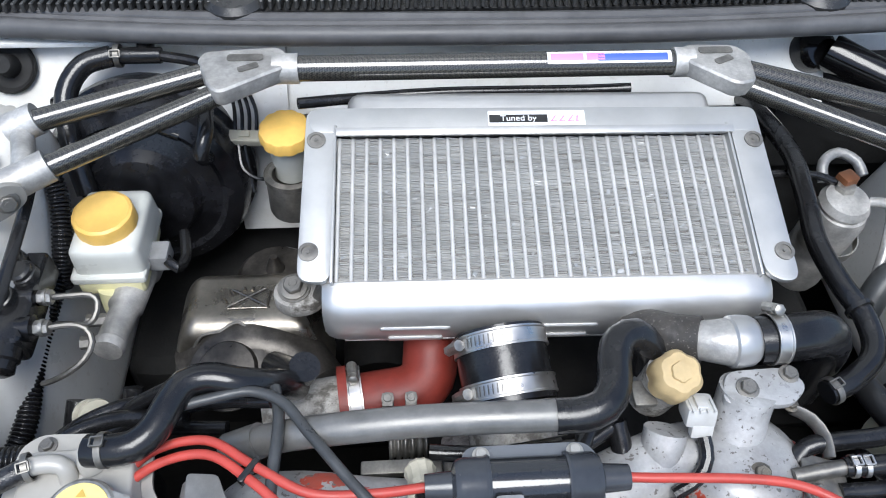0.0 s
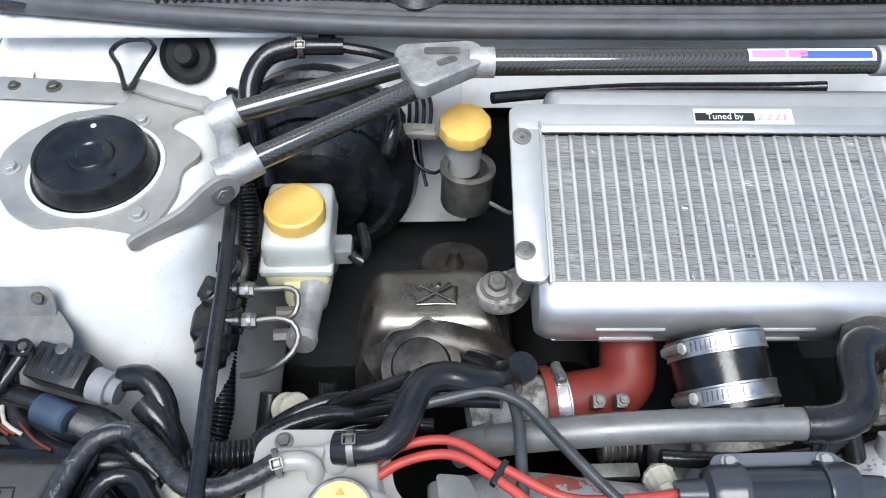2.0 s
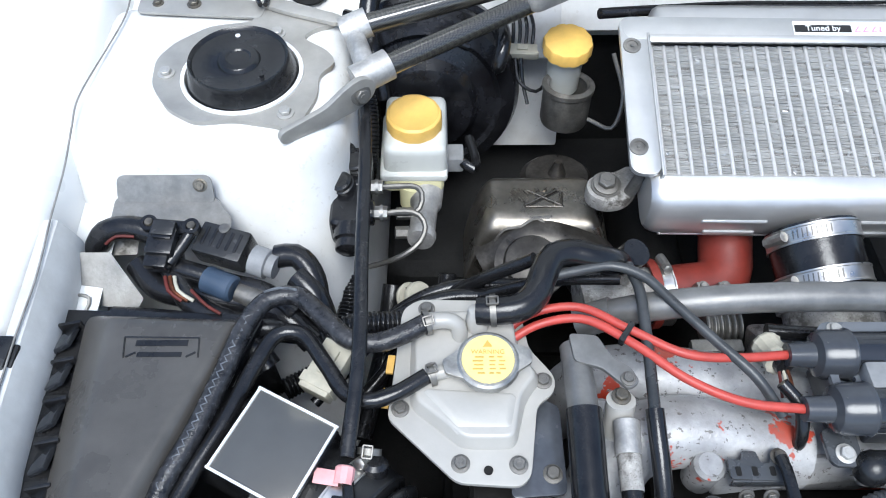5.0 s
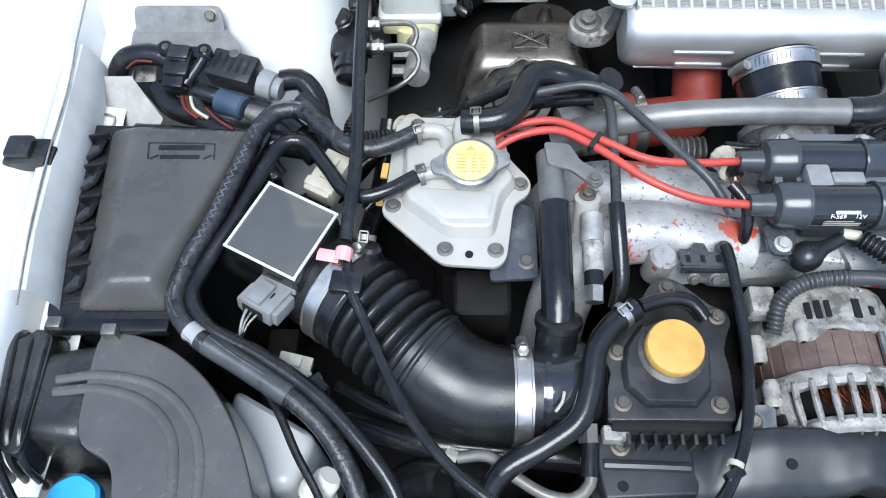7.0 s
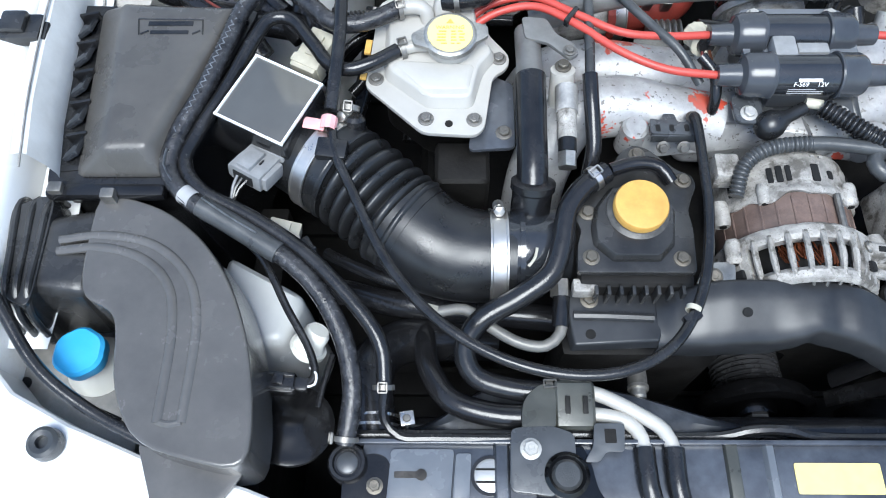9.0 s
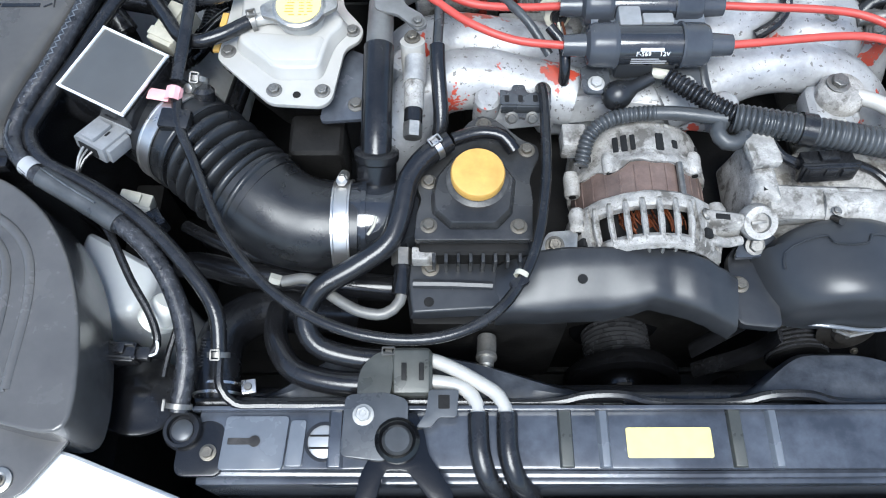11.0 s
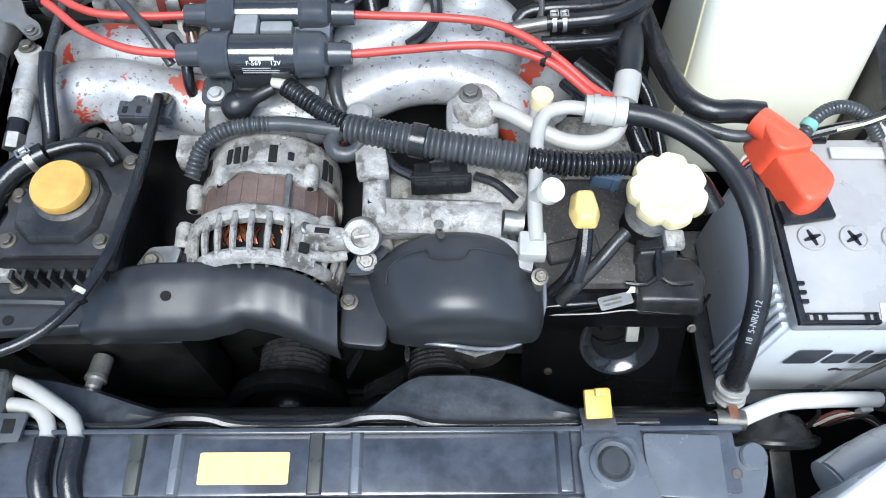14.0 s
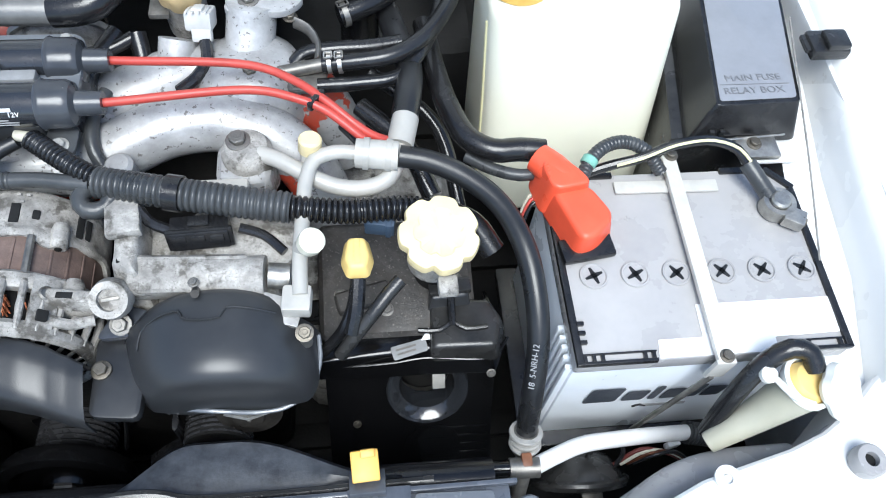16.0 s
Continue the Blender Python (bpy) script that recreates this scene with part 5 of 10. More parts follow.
part("cable", tube([(-0.318, 0.125, 0.878), (-0.312, 0.090, 0.876), (-0.298, 0.060, 0.870), (-0.261, -0.014, 0.868), (-0.212, -0.066, 0.868), (-0.151, -0.094, 0.868), (-0.092, -0.096, 0.868), (-0.050, -0.076, 0.868), (-0.022, -0.034, 0.868), (-0.007, 0.032, 0.870), (-0.003, 0.105, 0.868)], 0.0044, 12), RUBBER, cab)
part("tape", lathe([(0.0072, -0.006), (0.0072, 0.006), (0.006, 0.007)], (-0.319, 0.117, 0.879), (0.1, 1, 0.15), 10), PINK, cab, "loop of pink tape")
part("tape_tail", box((-0.331, 0.116, 0.881), (0.018, 0.011, 0.0012), 0.0004, (0, 8, -6)), PINK, cab)
part("holder", box((-0.315, 0.094, 0.872), (0.026, 0.018, 0.016), 0.002, (5, 0, -8)), PLASTIC, cab, "black plastic cable holder")
part("tie", lathe([(0.0048, -0.002), (0.006, -0.002), (0.006, 0.002), (0.0048, 0.002)], (-0.030, -0.046, 0.868), (0.45, 1, 0), 12), IVORY, cab, "ivory cable tie")
part("tie", box((-0.032, -0.053, 0.868), (0.014, 0.008, 0.008), 0.0015, (0, 0, 30)), PLASTIC, cab)
part("end_sleeve", tube([(-0.003, 0.100, 0.868), (-0.003, 0.125, 0.868), (-0.004, 0.135, 0.866)], 0.0045, 10), PLASTIC, cab)

# firewall details
tagged(part("firewall_grommet", lathe([(0.0275, 0.0), (0.029, 0.004), (0.0275, 0.008), (0.023, 0.003), (0.0125, 0.003), (0.0110, 0.018), (0.009, 0.0205), (0, 0.019)], (-0.401, 0.684, 0.8985), (0.0, -0.743, 0.669), 32), DEEP_BLACK), "round black rubber grommet in the firewall", "grommet")
tagged(part("wire_hook", tube([(-0.436, 0.592, 0.930), (-0.452, 0.630, 0.926), (-0.468, 0.662, 0.922), (-0.460, 0.677, 0.922), (-0.436, 0.676, 0.924), (-0.425, 0.664, 0.925), (-0.428, 0.630, 0.927), (-0.431, 0.592, 0.930)], 0.0026, 8), RUBBER), "bent black wire hook beside the firewall", "hook")
hh = thing("heater_hose", (-0.30, 0.62, 0.90), "black heater hose with zinc spring clip", "hose")
part("hose", tube([(-0.315, 0.56, 0.83), (-0.325, 0.59, 0.87), (-0.328, 0.630, 0.905), (-0.312, 0.655, 0.920), (-0.285, 0.664, 0.924)], 0.011, 14), RUBBER, hh)
clip(hh, (-0.278, 0.664, 0.924), (1, 0.04, 0), 0.011, 0.009, (0, -1, 1))
part("tee", tube([(-0.285, 0.664, 0.924), (-0.235, 0.664, 0.924)], 0.0085, 12), PLASTIC, hh)
part("tee_branch", tube([(-0.252, 0.664, 0.924), (-0.252, 0.690, 0.934)], 0.009, 12), PLASTIC, hh)
part("pipe", tube([(-0.24, 0.664, 0.924), (-0.20, 0.655, 0.922), (-0.17, 0.64, 0.92)], 0.0055, 10), RUBBER, hh)
hose("hose", [(-0.36, 0.66, 0.87), (-0.34, 0.645, 0.875), (-0.31, 0.625, 0.885), (-0.27, 0.61, 0.888), (-0.22, 0.60, 0.87)], 0.0055, "thin black hose by the firewall")
hose("hose", [(-0.09, 0.575, 0.93), (-0.06, 0.585, 0.925), (-0.02, 0.595, 0.92), (0.05, 0.60, 0.92), (0.20, 0.60, 0.92), (0.24, 0.595, 0.925)], 0.0055, "thin black hose behind the strut bar")
wc = connector("relay_plug", (-0.147, 0.570, 0.893), (0.034, 0.014, 0.012), (20, 0, -4), IVORY, "white plastic plug hanging on thin black leads")
for i in range(4):
    x = -0.158 + i * 0.0075
    part("lead", tube([(x, 0.574, 0.895), (x + 0.001, 0.590, 0.915), (x - 0.004 - i * 0.002, 0.610, 0.935)], 0.0021, 6), RUBBER, wc)
part("lead", tube([(-0.155, 0.565, 0.888), (-0.150, 0.545, 0.87), (-0.130, 0.54, 0.86), (-0.115, 0.555, 0.865)], 0.002, 6), RUBBER, wc)
part("lead", tube([(-0.148, 0.565, 0.888), (-0.145, 0.550, 0.865), (-0.14, 0.53, 0.85)], 0.002, 6), RUBBER, wc)
wc.location = Vector(wc.location) + Vector((-0.012, 0.052, -0.047))

# tower tab and sensor bracket
part("tower_tab", pierced(rounded([(-0.471, 0.446), (-0.434, 0.446), (-0.436, 0.416), (-0.466, 0.416)], 0.006), [(-0.452, 0.4245, 0.0042)], 0.902, 0.9065), WHITE_IN, car)
sb = thing("sensor_bracket", (-0.49, 0.37, 0.86), "grey folded steel bracket carrying two black sensors", "bracket")
part("upright", pierced(rounded([(-0.543, -0.012), (-0.455, -0.012), (-0.457, 0.014), (-0.541, 0.014)], 0.007), [], 0.0, 0.002, pose(0, 0.378, 0.8865, 56, 0, 0)), GALV, sb)
part("flange", prism(rounded([(-0.546, 0.356), (-0.437, 0.347), (-0.438, 0.366), (-0.455, 0.388), (-0.546, 0.388)], 0.006), 0, 0.002, 0.0006, m=pose(0, -0.008, 0.8235, 8, 0, 0)), GALV, sb)
bolt(sb, (-0.467, 0.380, 0.8915), 0.0056, (0, -0.8, 0.6))
ms = thing("pressure_sensor", (-0.4870, 0.3280, 0.8760), "black plastic pressure sensor with side lugs", "sensor")
part("body", box((-0.4895, 0.3210, 0.8810), (0.024, 0.026, 0.020), 0.003, (12, 0, -6)), PLASTIC, ms)
part("flange", box((-0.4850, 0.3365, 0.8850), (0.044, 0.012, 0.007), 0.0025, (12, 0, -6), seg=3), PLASTIC, ms)
part("cover", box((-0.4880, 0.3290, 0.8920), (0.020, 0.014, 0.008), 0.002, (14, 0, -6)), PLASTIC_G, ms)
part("cover_rib", box((-0.4880, 0.3200, 0.8920), (0.016, 0.003, 0.004), 0.001, (14, 0, -6)), GLOSS, ms)
part("plug", box((-0.4930, 0.3060, 0.8760), (0.020, 0.015, 0.014), 0.002, (12, 0, -6)), PLASTIC, ms)
part("arm", tube([(-0.4660, 0.3330, 0.8860), (-0.4740, 0.3200, 0.8800), (-0.4840, 0.3060, 0.8740)], 0.0052, 12), PLASTIC, ms)
for x, y in ((-0.504, 0.3385), (-0.4665, 0.3345)):
    lug = part("lug", lathe([(0.0075, 0), (0.0075, 0.006), (0.0045, 0.006), (0.0045, 0.004), (0, 0.004)], (x, y, 0.885), (0, -0.2, 1), 16), PLASTIC, ms)
    part("insert", lathe([(0, 0), (0.0042, 0), (0.0035, 0.002), (0, 0.002)], (x, y, 0.8895), (0, -0.2, 1), 10), BOLT, lug)
sv = thing("solenoid_valve", (-0.4360, 0.3220, 0.8660), "black solenoid valve with ribbed grey connector", "valve")
part("body", box((-0.4400, 0.3250, 0.8710), (0.046, 0.030, 0.024), 0.003, (10, 0, -18)), PLASTIC_G, sv)
for i in range(5):
    part("rib", box((-0.455 + i * 0.0074, 0.329 - i * 0.0024, 0.8825), (0.0028, 0.018, 0.003), 0.0008, (10, 0, -18)), PLASTIC, sv)
part("connector", lathe([(0.0135, 0), (0.0135, 0.014), (0.0105, 0.015), (0.0105, 0.022), (0, 0.022)], (-0.4140, 0.3130, 0.8690), (1, -0.35, -0.1), 14), GREYCONN, sv, "ribbed grey connector")
part("screw", lathe([(0, 0), (0.005, 0), (0.005, 0.004), (0, 0.005)], (-0.4390, 0.3350, 0.8820), (0, -0.1, 1), 10), STEEL_DARK, sv)
part("blue_cap", lathe([(0.012, 0), (0.012, 0.026), (0.010, 0.028), (0, 0.028)], (-0.452, 0.296, 0.864), (1, -0.45, 0), 14), BLUE_D, sv, "slate blue connector shell")
part("dirty_shell", lathe([(0.009, 0), (0.0095, 0.028), (0.007, 0.031), (0, 0.031)], (-0.424, 0.286, 0.858), (1, -0.45, 0), 14), STEEL_DARK, sv, "dirty grey connector shell")
part("foot", box((-0.398, 0.281, 0.850), (0.034, 0.012, 0.010), 0.003, (0, 0, -24)), RED_HOSE, sv)
hose("wiring_loom", [(-0.375, 0.30, 0.862), (-0.36, 0.285, 0.855), (-0.350, 0.262, 0.83), (-0.352, 0.24, 0.79)], 0.012, "black taped wiring loom beside the tower", GLOSS, "wiring")
hose("wiring_loom", [(-0.565, 0.335, 0.85), (-0.55, 0.345, 0.868), (-0.52, 0.345, 0.872), (-0.495, 0.335, 0.866), (-0.485, 0.31, 0.858), (-0.47, 0.285, 0.852), (-0.44, 0.265, 0.850), (-0.40, 0.258, 0.846), (-0.36, 0.262, 0.830)], 0.011, "black taped wiring loom with sensor leads", RUBBER, "wiring")
hose("wiring_loom", [(-0.53, 0.265, 0.848), (-0.49, 0.262, 0.848), (-0.44, 0.255, 0.848), (-0.41, 0.24, 0.846), (-0.395, 0.225, 0.835)], 0.012, "black taped wiring loom behind the air box", RUBBER, "wiring")
for i, (mt, lbl) in enumerate(((RED_HOSE, "dull red"), (COPPER, "copper brown"), (IVORY, "white"))):
    hose("lead", [(-0.487 + i * 0.004, 0.296, 0.868), (-0.482 + i * 0.004, 0.283, 0.866), (-0.470 + i * 0.005, 0.275, 0.862)], 0.0017, "thin %s lead at the sensor plug" % lbl, mt, "wire")
hose("lead", [(-0.545, 0.328, 0.872), (-0.535, 0.332, 0.878), (-0.52, 0.333, 0.876)], 0.0014, "thin red lead on the wiring loom", RED_HOSE, "wire")
hose("lead", [(-0.462, 0.282, 0.868), (-0.447, 0.268, 0.866), (-0.435, 0.262, 0.862)], 0.0014, "thin red lead on the wiring loom", RED_HOSE, "wire")
hose("wiring_loom", [(-0.522, 0.322, 0.850), (-0.500, 0.300, 0.846), (-0.460, 0.288, 0.848), (-0.420, 0.282, 0.848), (-0.385, 0.270, 0.846), (-0.360, 0.250, 0.835)], 0.0115, "thick black taped loom below the sensors", GLOSS, "wiring")
hose("wiring_loom", [(-0.505, 0.318, 0.862), (-0.470, 0.306, 0.862), (-0.435, 0.296, 0.858), (-0.400, 0.286, 0.856), (-0.375, 0.268, 0.850)], 0.009, "black taped loom under the solenoid valve", RUBBER, "wiring")
hose("wiring_loom", [(-0.395, 0.318, 0.866), (-0.378, 0.318, 0.868), (-0.364, 0.305, 0.862), (-0.358, 0.285, 0.852), (-0.362, 0.268, 0.845)], 0.0105, "black sleeve looping off the solenoid plug", GLOSS, "wiring")
nb = thing("angle_bracket", (-0.56, 0.30, 0.84), "folded zinc steel bracket on the inner wing", "bracket")
part("plate", sheet([(-0.612, 0.322, 0.868), (-0.541, 0.322, 0.868), (-0.512, 0.290, 0.8435), (-0.516, 0.284, 0.8385), (-0.590, 0.286, 0.8385)], 0.002), GALV, nb)
part("gusset", sheet([(-0.601, 0.322, 0.869), (-0.6005, 0.286, 0.839), (-0.592, 0.256, 0.840)], 0.002), GALV, nb)
part("foot", prism(rounded([(-0.604, 0.296), (-0.586, 0.292), (-0.572, 0.262), (-0.586, 0.254)], 0.004), 0.837, 0.840, 0.0008), GALV, nb)
part("wire_clip", tube([(-0.578, 0.272, 0.846), (-0.574, 0.288, 0.850), (-0.556, 0.286, 0.850), (-0.558, 0.268, 0.846)], 0.0016, 6), STEEL, nb)
bolt(nb, (-0.588, 0.300, 0.852), 0.0055, (0.2, -0.6, 0.8))
part("rear_plate", sheet([(-0.603, 0.366, 0.852), (-0.530, 0.366, 0.850), (-0.528, 0.336, 0.846), (-0.603, 0.332, 0.846)], 0.002), ALU_DIRTY, nb)
part("ledge", box((-0.575, 0.250, 0.832), (0.035, 0.23, 0.004), 0.001), FLANGE, car)

# ---------- air box ----------
ab = thing("air_box", (-0.49, 0.16, 0.70), "dusty black air filter box with clipped lid", "air box")
part("base", loft2([(-0.560, 0.265), (-0.40, 0.26), (-0.43, 0.07), (-0.548, 0.068)], [(-0.570, 0.262), (-0.402, 0.257), (-0.452, 0.068), (-0.552, 0.070)], 0.66, 0.852, 0.006), PLASTIC, ab)
part("flange", prism(rounded([(-0.576, 0.268), (-0.398, 0.262), (-0.455, 0.064), (-0.556, 0.066)], 0.008), 0.852, 0.861, 0.0015), PLASTIC, ab)
lid = part("lid", loft2([(-0.549, 0.262), (-0.402, 0.257), (-0.456, 0.072), (-0.534, 0.072)], [(-0.513, 0.243), (-0.412, 0.238), (-0.467, 0.089), (-0.503, 0.087)], 0.861, 0.889, 0.008, 4), LID, ab, "matte black moulded lid")
part("badge_frame", tube([(-0.496, 0.224, 0.8893), (-0.438, 0.223, 0.8893)], 0.0007, 6), PLASTIC, lid)
part("badge_frame", tube([(-0.496, 0.224, 0.8893), (-0.493, 0.206, 0.8893)], 0.0007, 6), PLASTIC, lid)
part("badge_frame", tube([(-0.438, 0.223, 0.8893), (-0.436, 0.206, 0.8893)], 0.0007, 6), PLASTIC, lid)
part("moulded_mark", box((-0.466, 0.2185, 0.8893), (0.040, 0.005, 0.0008), 0), PLASTIC, lid)
part("moulded_mark", box((-0.466, 0.2085, 0.8893), (0.034, 0.004, 0.0008), 0), PLASTIC, lid)
part("moulded_arrow", box((-0.488, 0.2085, 0.8893), (0.008, 0.0015, 0.0008), 0, (0, 0, 30)), PLASTIC, lid)
part("moulded_arrow", box((-0.442, 0.2085, 0.8893), (0.008, 0.0015, 0.0008), 0, (0, 0, 30)), PLASTIC, lid)
for i in range(5):
    f = i / 4
    x, y = -0.555 + 0.017 * f, 0.236 - 0.135 * f
    part("lid_tooth", box((x, y, 0.8650), (0.017, 0.022, 0.005), 0.0015, (-20, -30, 12)), TIMING_R, ab)
    part("tooth_web", box((x + 0.001, y + 0.0125, 0.8655), (0.018, 0.003, 0.010), 0.001, (0, 0, 12)), PLASTIC, ab)
    part("lid_gap", box((x, y - 0.0168, 0.8612), (0.018, 0.006, 0.002), 0.0005, (0, 0, 5)), LABEL_K, ab)
part("outer_rail", tube([(-0.574, 0.262, 0.862), (-0.565, 0.18, 0.862), (-0.554, 0.085, 0.862)], 0.003, 8), PLASTIC, ab)
part("corner", box((-0.505, 0.062, 0.858), (0.10, 0.012, 0.012), 0.004), GLOSS, ab)
for x, y in ((-0.50, 0.060), (-0.545, 0.066)):
    part("latch", box((x, y - 0.004, 0.862), (0.012, 0.010, 0.014), 0.002), STEEL_DARK, ab)

maf = thing("air_flow_meter", (-0.37, 0.13, 0.84), "black square air flow meter with white-edged cover", "sensor")
mm = pose(-0.369, 0.134, 0.890, 4, 2, -27)


def maf_part(name, bm, material, parent=None, label=""):
    bmesh.ops.transform(bm, matrix=mm, verts=bm.verts)
    return part(name, bm, material, parent or maf, label)


maf_part("housing", box((0, 0, -0.026), (0.068, 0.066, 0.044), 0.004), PLASTIC)
cov = maf_part("cover", box((0, 0, -0.001), (0.066, 0.066, 0.004), 0.0015), COVER_P, label="glossy black cover plate")
for c, s in (((0, 0.0325, 0.0012), (0.068, 0.0020, 0.003)), ((0, -0.0325, 0.0012), (0.068, 0.0020, 0.003)), ((0.0325, 0, 0.0012), (0.0020, 0.064, 0.003)), ((-0.0325, 0, 0.0012), (0.0020, 0.064, 0.003))):
    maf_part("white_edge", box(c, s, 0.0008), LABEL_W, cov)
maf_part("flow_tube", tube([(-0.075, 0.0, -0.055), (0.06, 0.0, -0.050)], 0.036, 24), PLASTIC)
mp = pose(-0.382, 0.089, 0.856, -12, 0, -30)
# plug slots and mouth are black blocks in place of shaded recesses
for nm, c, s, m2 in (("plug", (0, 0, 0), (0.031, 0.032, 0.017), GREYCONN), ("plug_latch", (-0.003, -0.003, 0.0098), (0.014, 0.022, 0.005), GREYCONN), ("plug_wing", (0.0165, -0.001, -0.001), (0.007, 0.024, 0.014), GREYCONN), ("plug_wing", (-0.0160, -0.005, -0.002), (0.006, 0.020, 0.013), GREYCONN),
                     ("plug_lip", (0.002, 0.0155, 0.001), (0.034, 0.005, 0.019), GREYCONN), ("plug_slot", (-0.0105, 0.002, 0.0090), (0.0016, 0.006, 0.0012), RECESS_BLACK), ("plug_slot", (0.0062, 0.000, 0.0090), (0.0016, 0.006, 0.0012), RECESS_BLACK), ("plug_mouth", (-0.002, -0.0150, -0.001), (0.020, 0.004, 0.010), RECESS_BLACK)):
    bm = box(c, s, 0.0006 if m2 is RECESS_BLACK else 0.0014)
    bmesh.ops.transform(bm, matrix=mp, verts=bm.verts)
    part(nm, bm, m2, maf)
for k in (-1, 0, 1):
    part("plug_lead", tube([mp @ Vector((-0.002 + 0.005 * k, -0.017, 0.0)), mp @ Vector((-0.002 + 0.003 * k, -0.026, -0.004)), mp @ Vector((0.002, -0.040, -0.016))], 0.0013, 6), (GREYCONN, RUBBER_G, RUBBER)[k + 1], maf)
# bellows intake pipe
bl = thing("intake_bellows", (-0.26, 0.06, 0.80), "black rubber intake pipe with deep folds", "intake pipe")
part("cuff", tube([(-0.352, 0.128, 0.830), (-0.330, 0.113, 0.830), (-0.306, 0.095, 0.829)], 0.0445, 36, ends=(0.0435, 0.0455)), HOSE_M, bl)
part("folds", tube([(-0.309, 0.097, 0.829), (-0.292, 0.083, 0.828), (-0.262, 0.056, 0.824), (-0.245, 0.043, 0.822)], 0.0400, 44, (0.0124, 0.0064, 0.0, 1.0, 0.55)), HOSE_M, bl)
part("elbow", tube([(-0.258, 0.053, 0.8235), (-0.245, 0.042, 0.822), (-0.228, 0.031, 0.820), (-0.205, 0.024, 0.818), (-0.160, 0.022, 0.818)], 0.042, 36, ends=(0.0450, 0.0385)), HOSE_M, bl)
clamp(bl, (-0.324, 0.108, 0.830), (1, -0.74, 0), 0.0455, 0.014, (0.1, 0.6, 0.6))
clamp(bl, (-0.175, 0.022, 0.818), (1, 0, 0), 0.0398, 0.015, (0, 0.75, 0.75))
part("boss", lathe([(0.010, 0), (0.010, 0.012), (0.007, 0.015), (0, 0.015)], (-0.300, 0.125, 0.858), (0.1, 0.5, 1), 14), RUBBER, bl)
clip(bl, (-0.303, 0.138, 0.872), (0.1, 0.9, 0.4), 0.008, 0.008)
tp = thing("turbo_inlet", (-0.15, 0.03, 0.76), "glossy black plastic inlet pipe with side branch", "intake pipe")
part("pipe", tube([(-0.172, 0.025, 0.823), (-0.145, 0.026, 0.822), (-0.12, 0.035, 0.81), (-0.10, 0.055, 0.77), (-0.10, 0.08, 0.72)], 0.034, 24), TIMING_R, tp)
part("branch", lathe([(0.017, -0.02), (0.017, 0.010), (0.019, 0.012), (0.019, 0.018), (0.013, 0.020), (0, 0.020)], (-0.147, 0.060, 0.848), (0.05, 0.55, 0.8), 22), GLOSS, tp)
part("rib", lathe([(0.0345, -0.002), (0.037, -0.002), (0.037, 0.002), (0.0345, 0.002)], (-0.156, 0.025, 0.8228), (1, 0, 0), 28), TIMING_R, tp)
# ivory streak drawn as a highlight on the glossy pipe
part("dirt_spot", tube([(-0.152, -0.002, 0.850), (-0.147, 0.004, 0.8535), (-0.145, 0.012, 0.8555)], 0.0013, 6), IVORY, tp)

# resonator / cold air duct in front of the air box
rs = thing("air_duct", (-0.45, -0.05, 0.70), "large curved black plastic air intake duct", "air duct")
outer = [(-0.515, 0.058), (-0.505, 0.066), (-0.455, 0.052), (-0.415, 0.022), (-0.385, -0.020), (-0.366, -0.072), (-0.356, -0.135), (-0.360, -0.172), (-0.445, -0.152), (-0.470, -0.110), (-0.478, -0.060), (-0.486, -0.042), (-0.515, -0.030)]
shell = part("shell", prism(rounded(outer[::-1], 0.030, 4), 0.795, 0.858, 0.016, seg=5, shrink=0.004), DUCT, rs, "dusty satin black moulded shell")
part("mouth", loft2([(-0.575, -0.035), (-0.508, -0.035), (-0.505, 0.060), (-0.572, 0.052)], [(-0.563, -0.022), (-0.508, -0.028), (-0.508, 0.054), (-0.560, 0.042)], 0.77, 0.851, 0.012, 3), PLASTIC_G, rs)
part("mouth_collar", loft2(rounded([(-0.592, 0.060), (-0.577, -0.042), (-0.549, -0.050), (-0.546, -0.030), (-0.547, 0.068), (-0.560, 0.072)][::-1], 0.010), rounded([(-0.584, 0.050), (-0.571, -0.032), (-0.551, -0.040), (-0.549, -0.028), (-0.550, 0.058), (-0.560, 0.062)][::-1], 0.008), 0.79, 0.8535, 0.006, 3), PLASTIC_G, rs, "grooved rubber mouth collar")
for dx in (-0.022, -0.013, -0.004):
    part("collar_ridge", tube([(-0.546 + dx * 1.25, -0.050, 0.80), (-0.548 + dx, -0.040, 0.842), (-0.549 + dx, -0.026, 0.8535), (-0.549 + dx * 1.2, 0.010, 0.8542), (-0.549 + dx * 1.4, 0.050, 0.8535), (-0.548 + dx * 1.5, 0.062, 0.846), (-0.547 + dx * 1.6, 0.068, 0.82)], 0.0030, 8), PLASTIC_G, rs)
part("moulded_rib", tube([(-0.537, 0.020, 0.8525), (-0.50, 0.022, 0.857), (-0.455, 0.012, 0.8575), (-0.425, -0.015, 0.8575), (-0.413, -0.050, 0.8575), (-0.412, -0.132, 0.857)], 0.0034, 10, flat=((0, 0, 1), 1.2)), DUCT, shell)
part("moulded_rib", tube([(-0.537, 0.010, 0.8525), (-0.50, 0.011, 0.857), (-0.463, 0.000, 0.8575), (-0.440, -0.022, 0.8575), (-0.431, -0.055, 0.8575), (-0.430, -0.132, 0.857)], 0.0034, 10, flat=((0, 0, 1), 1.2)), DUCT, shell)
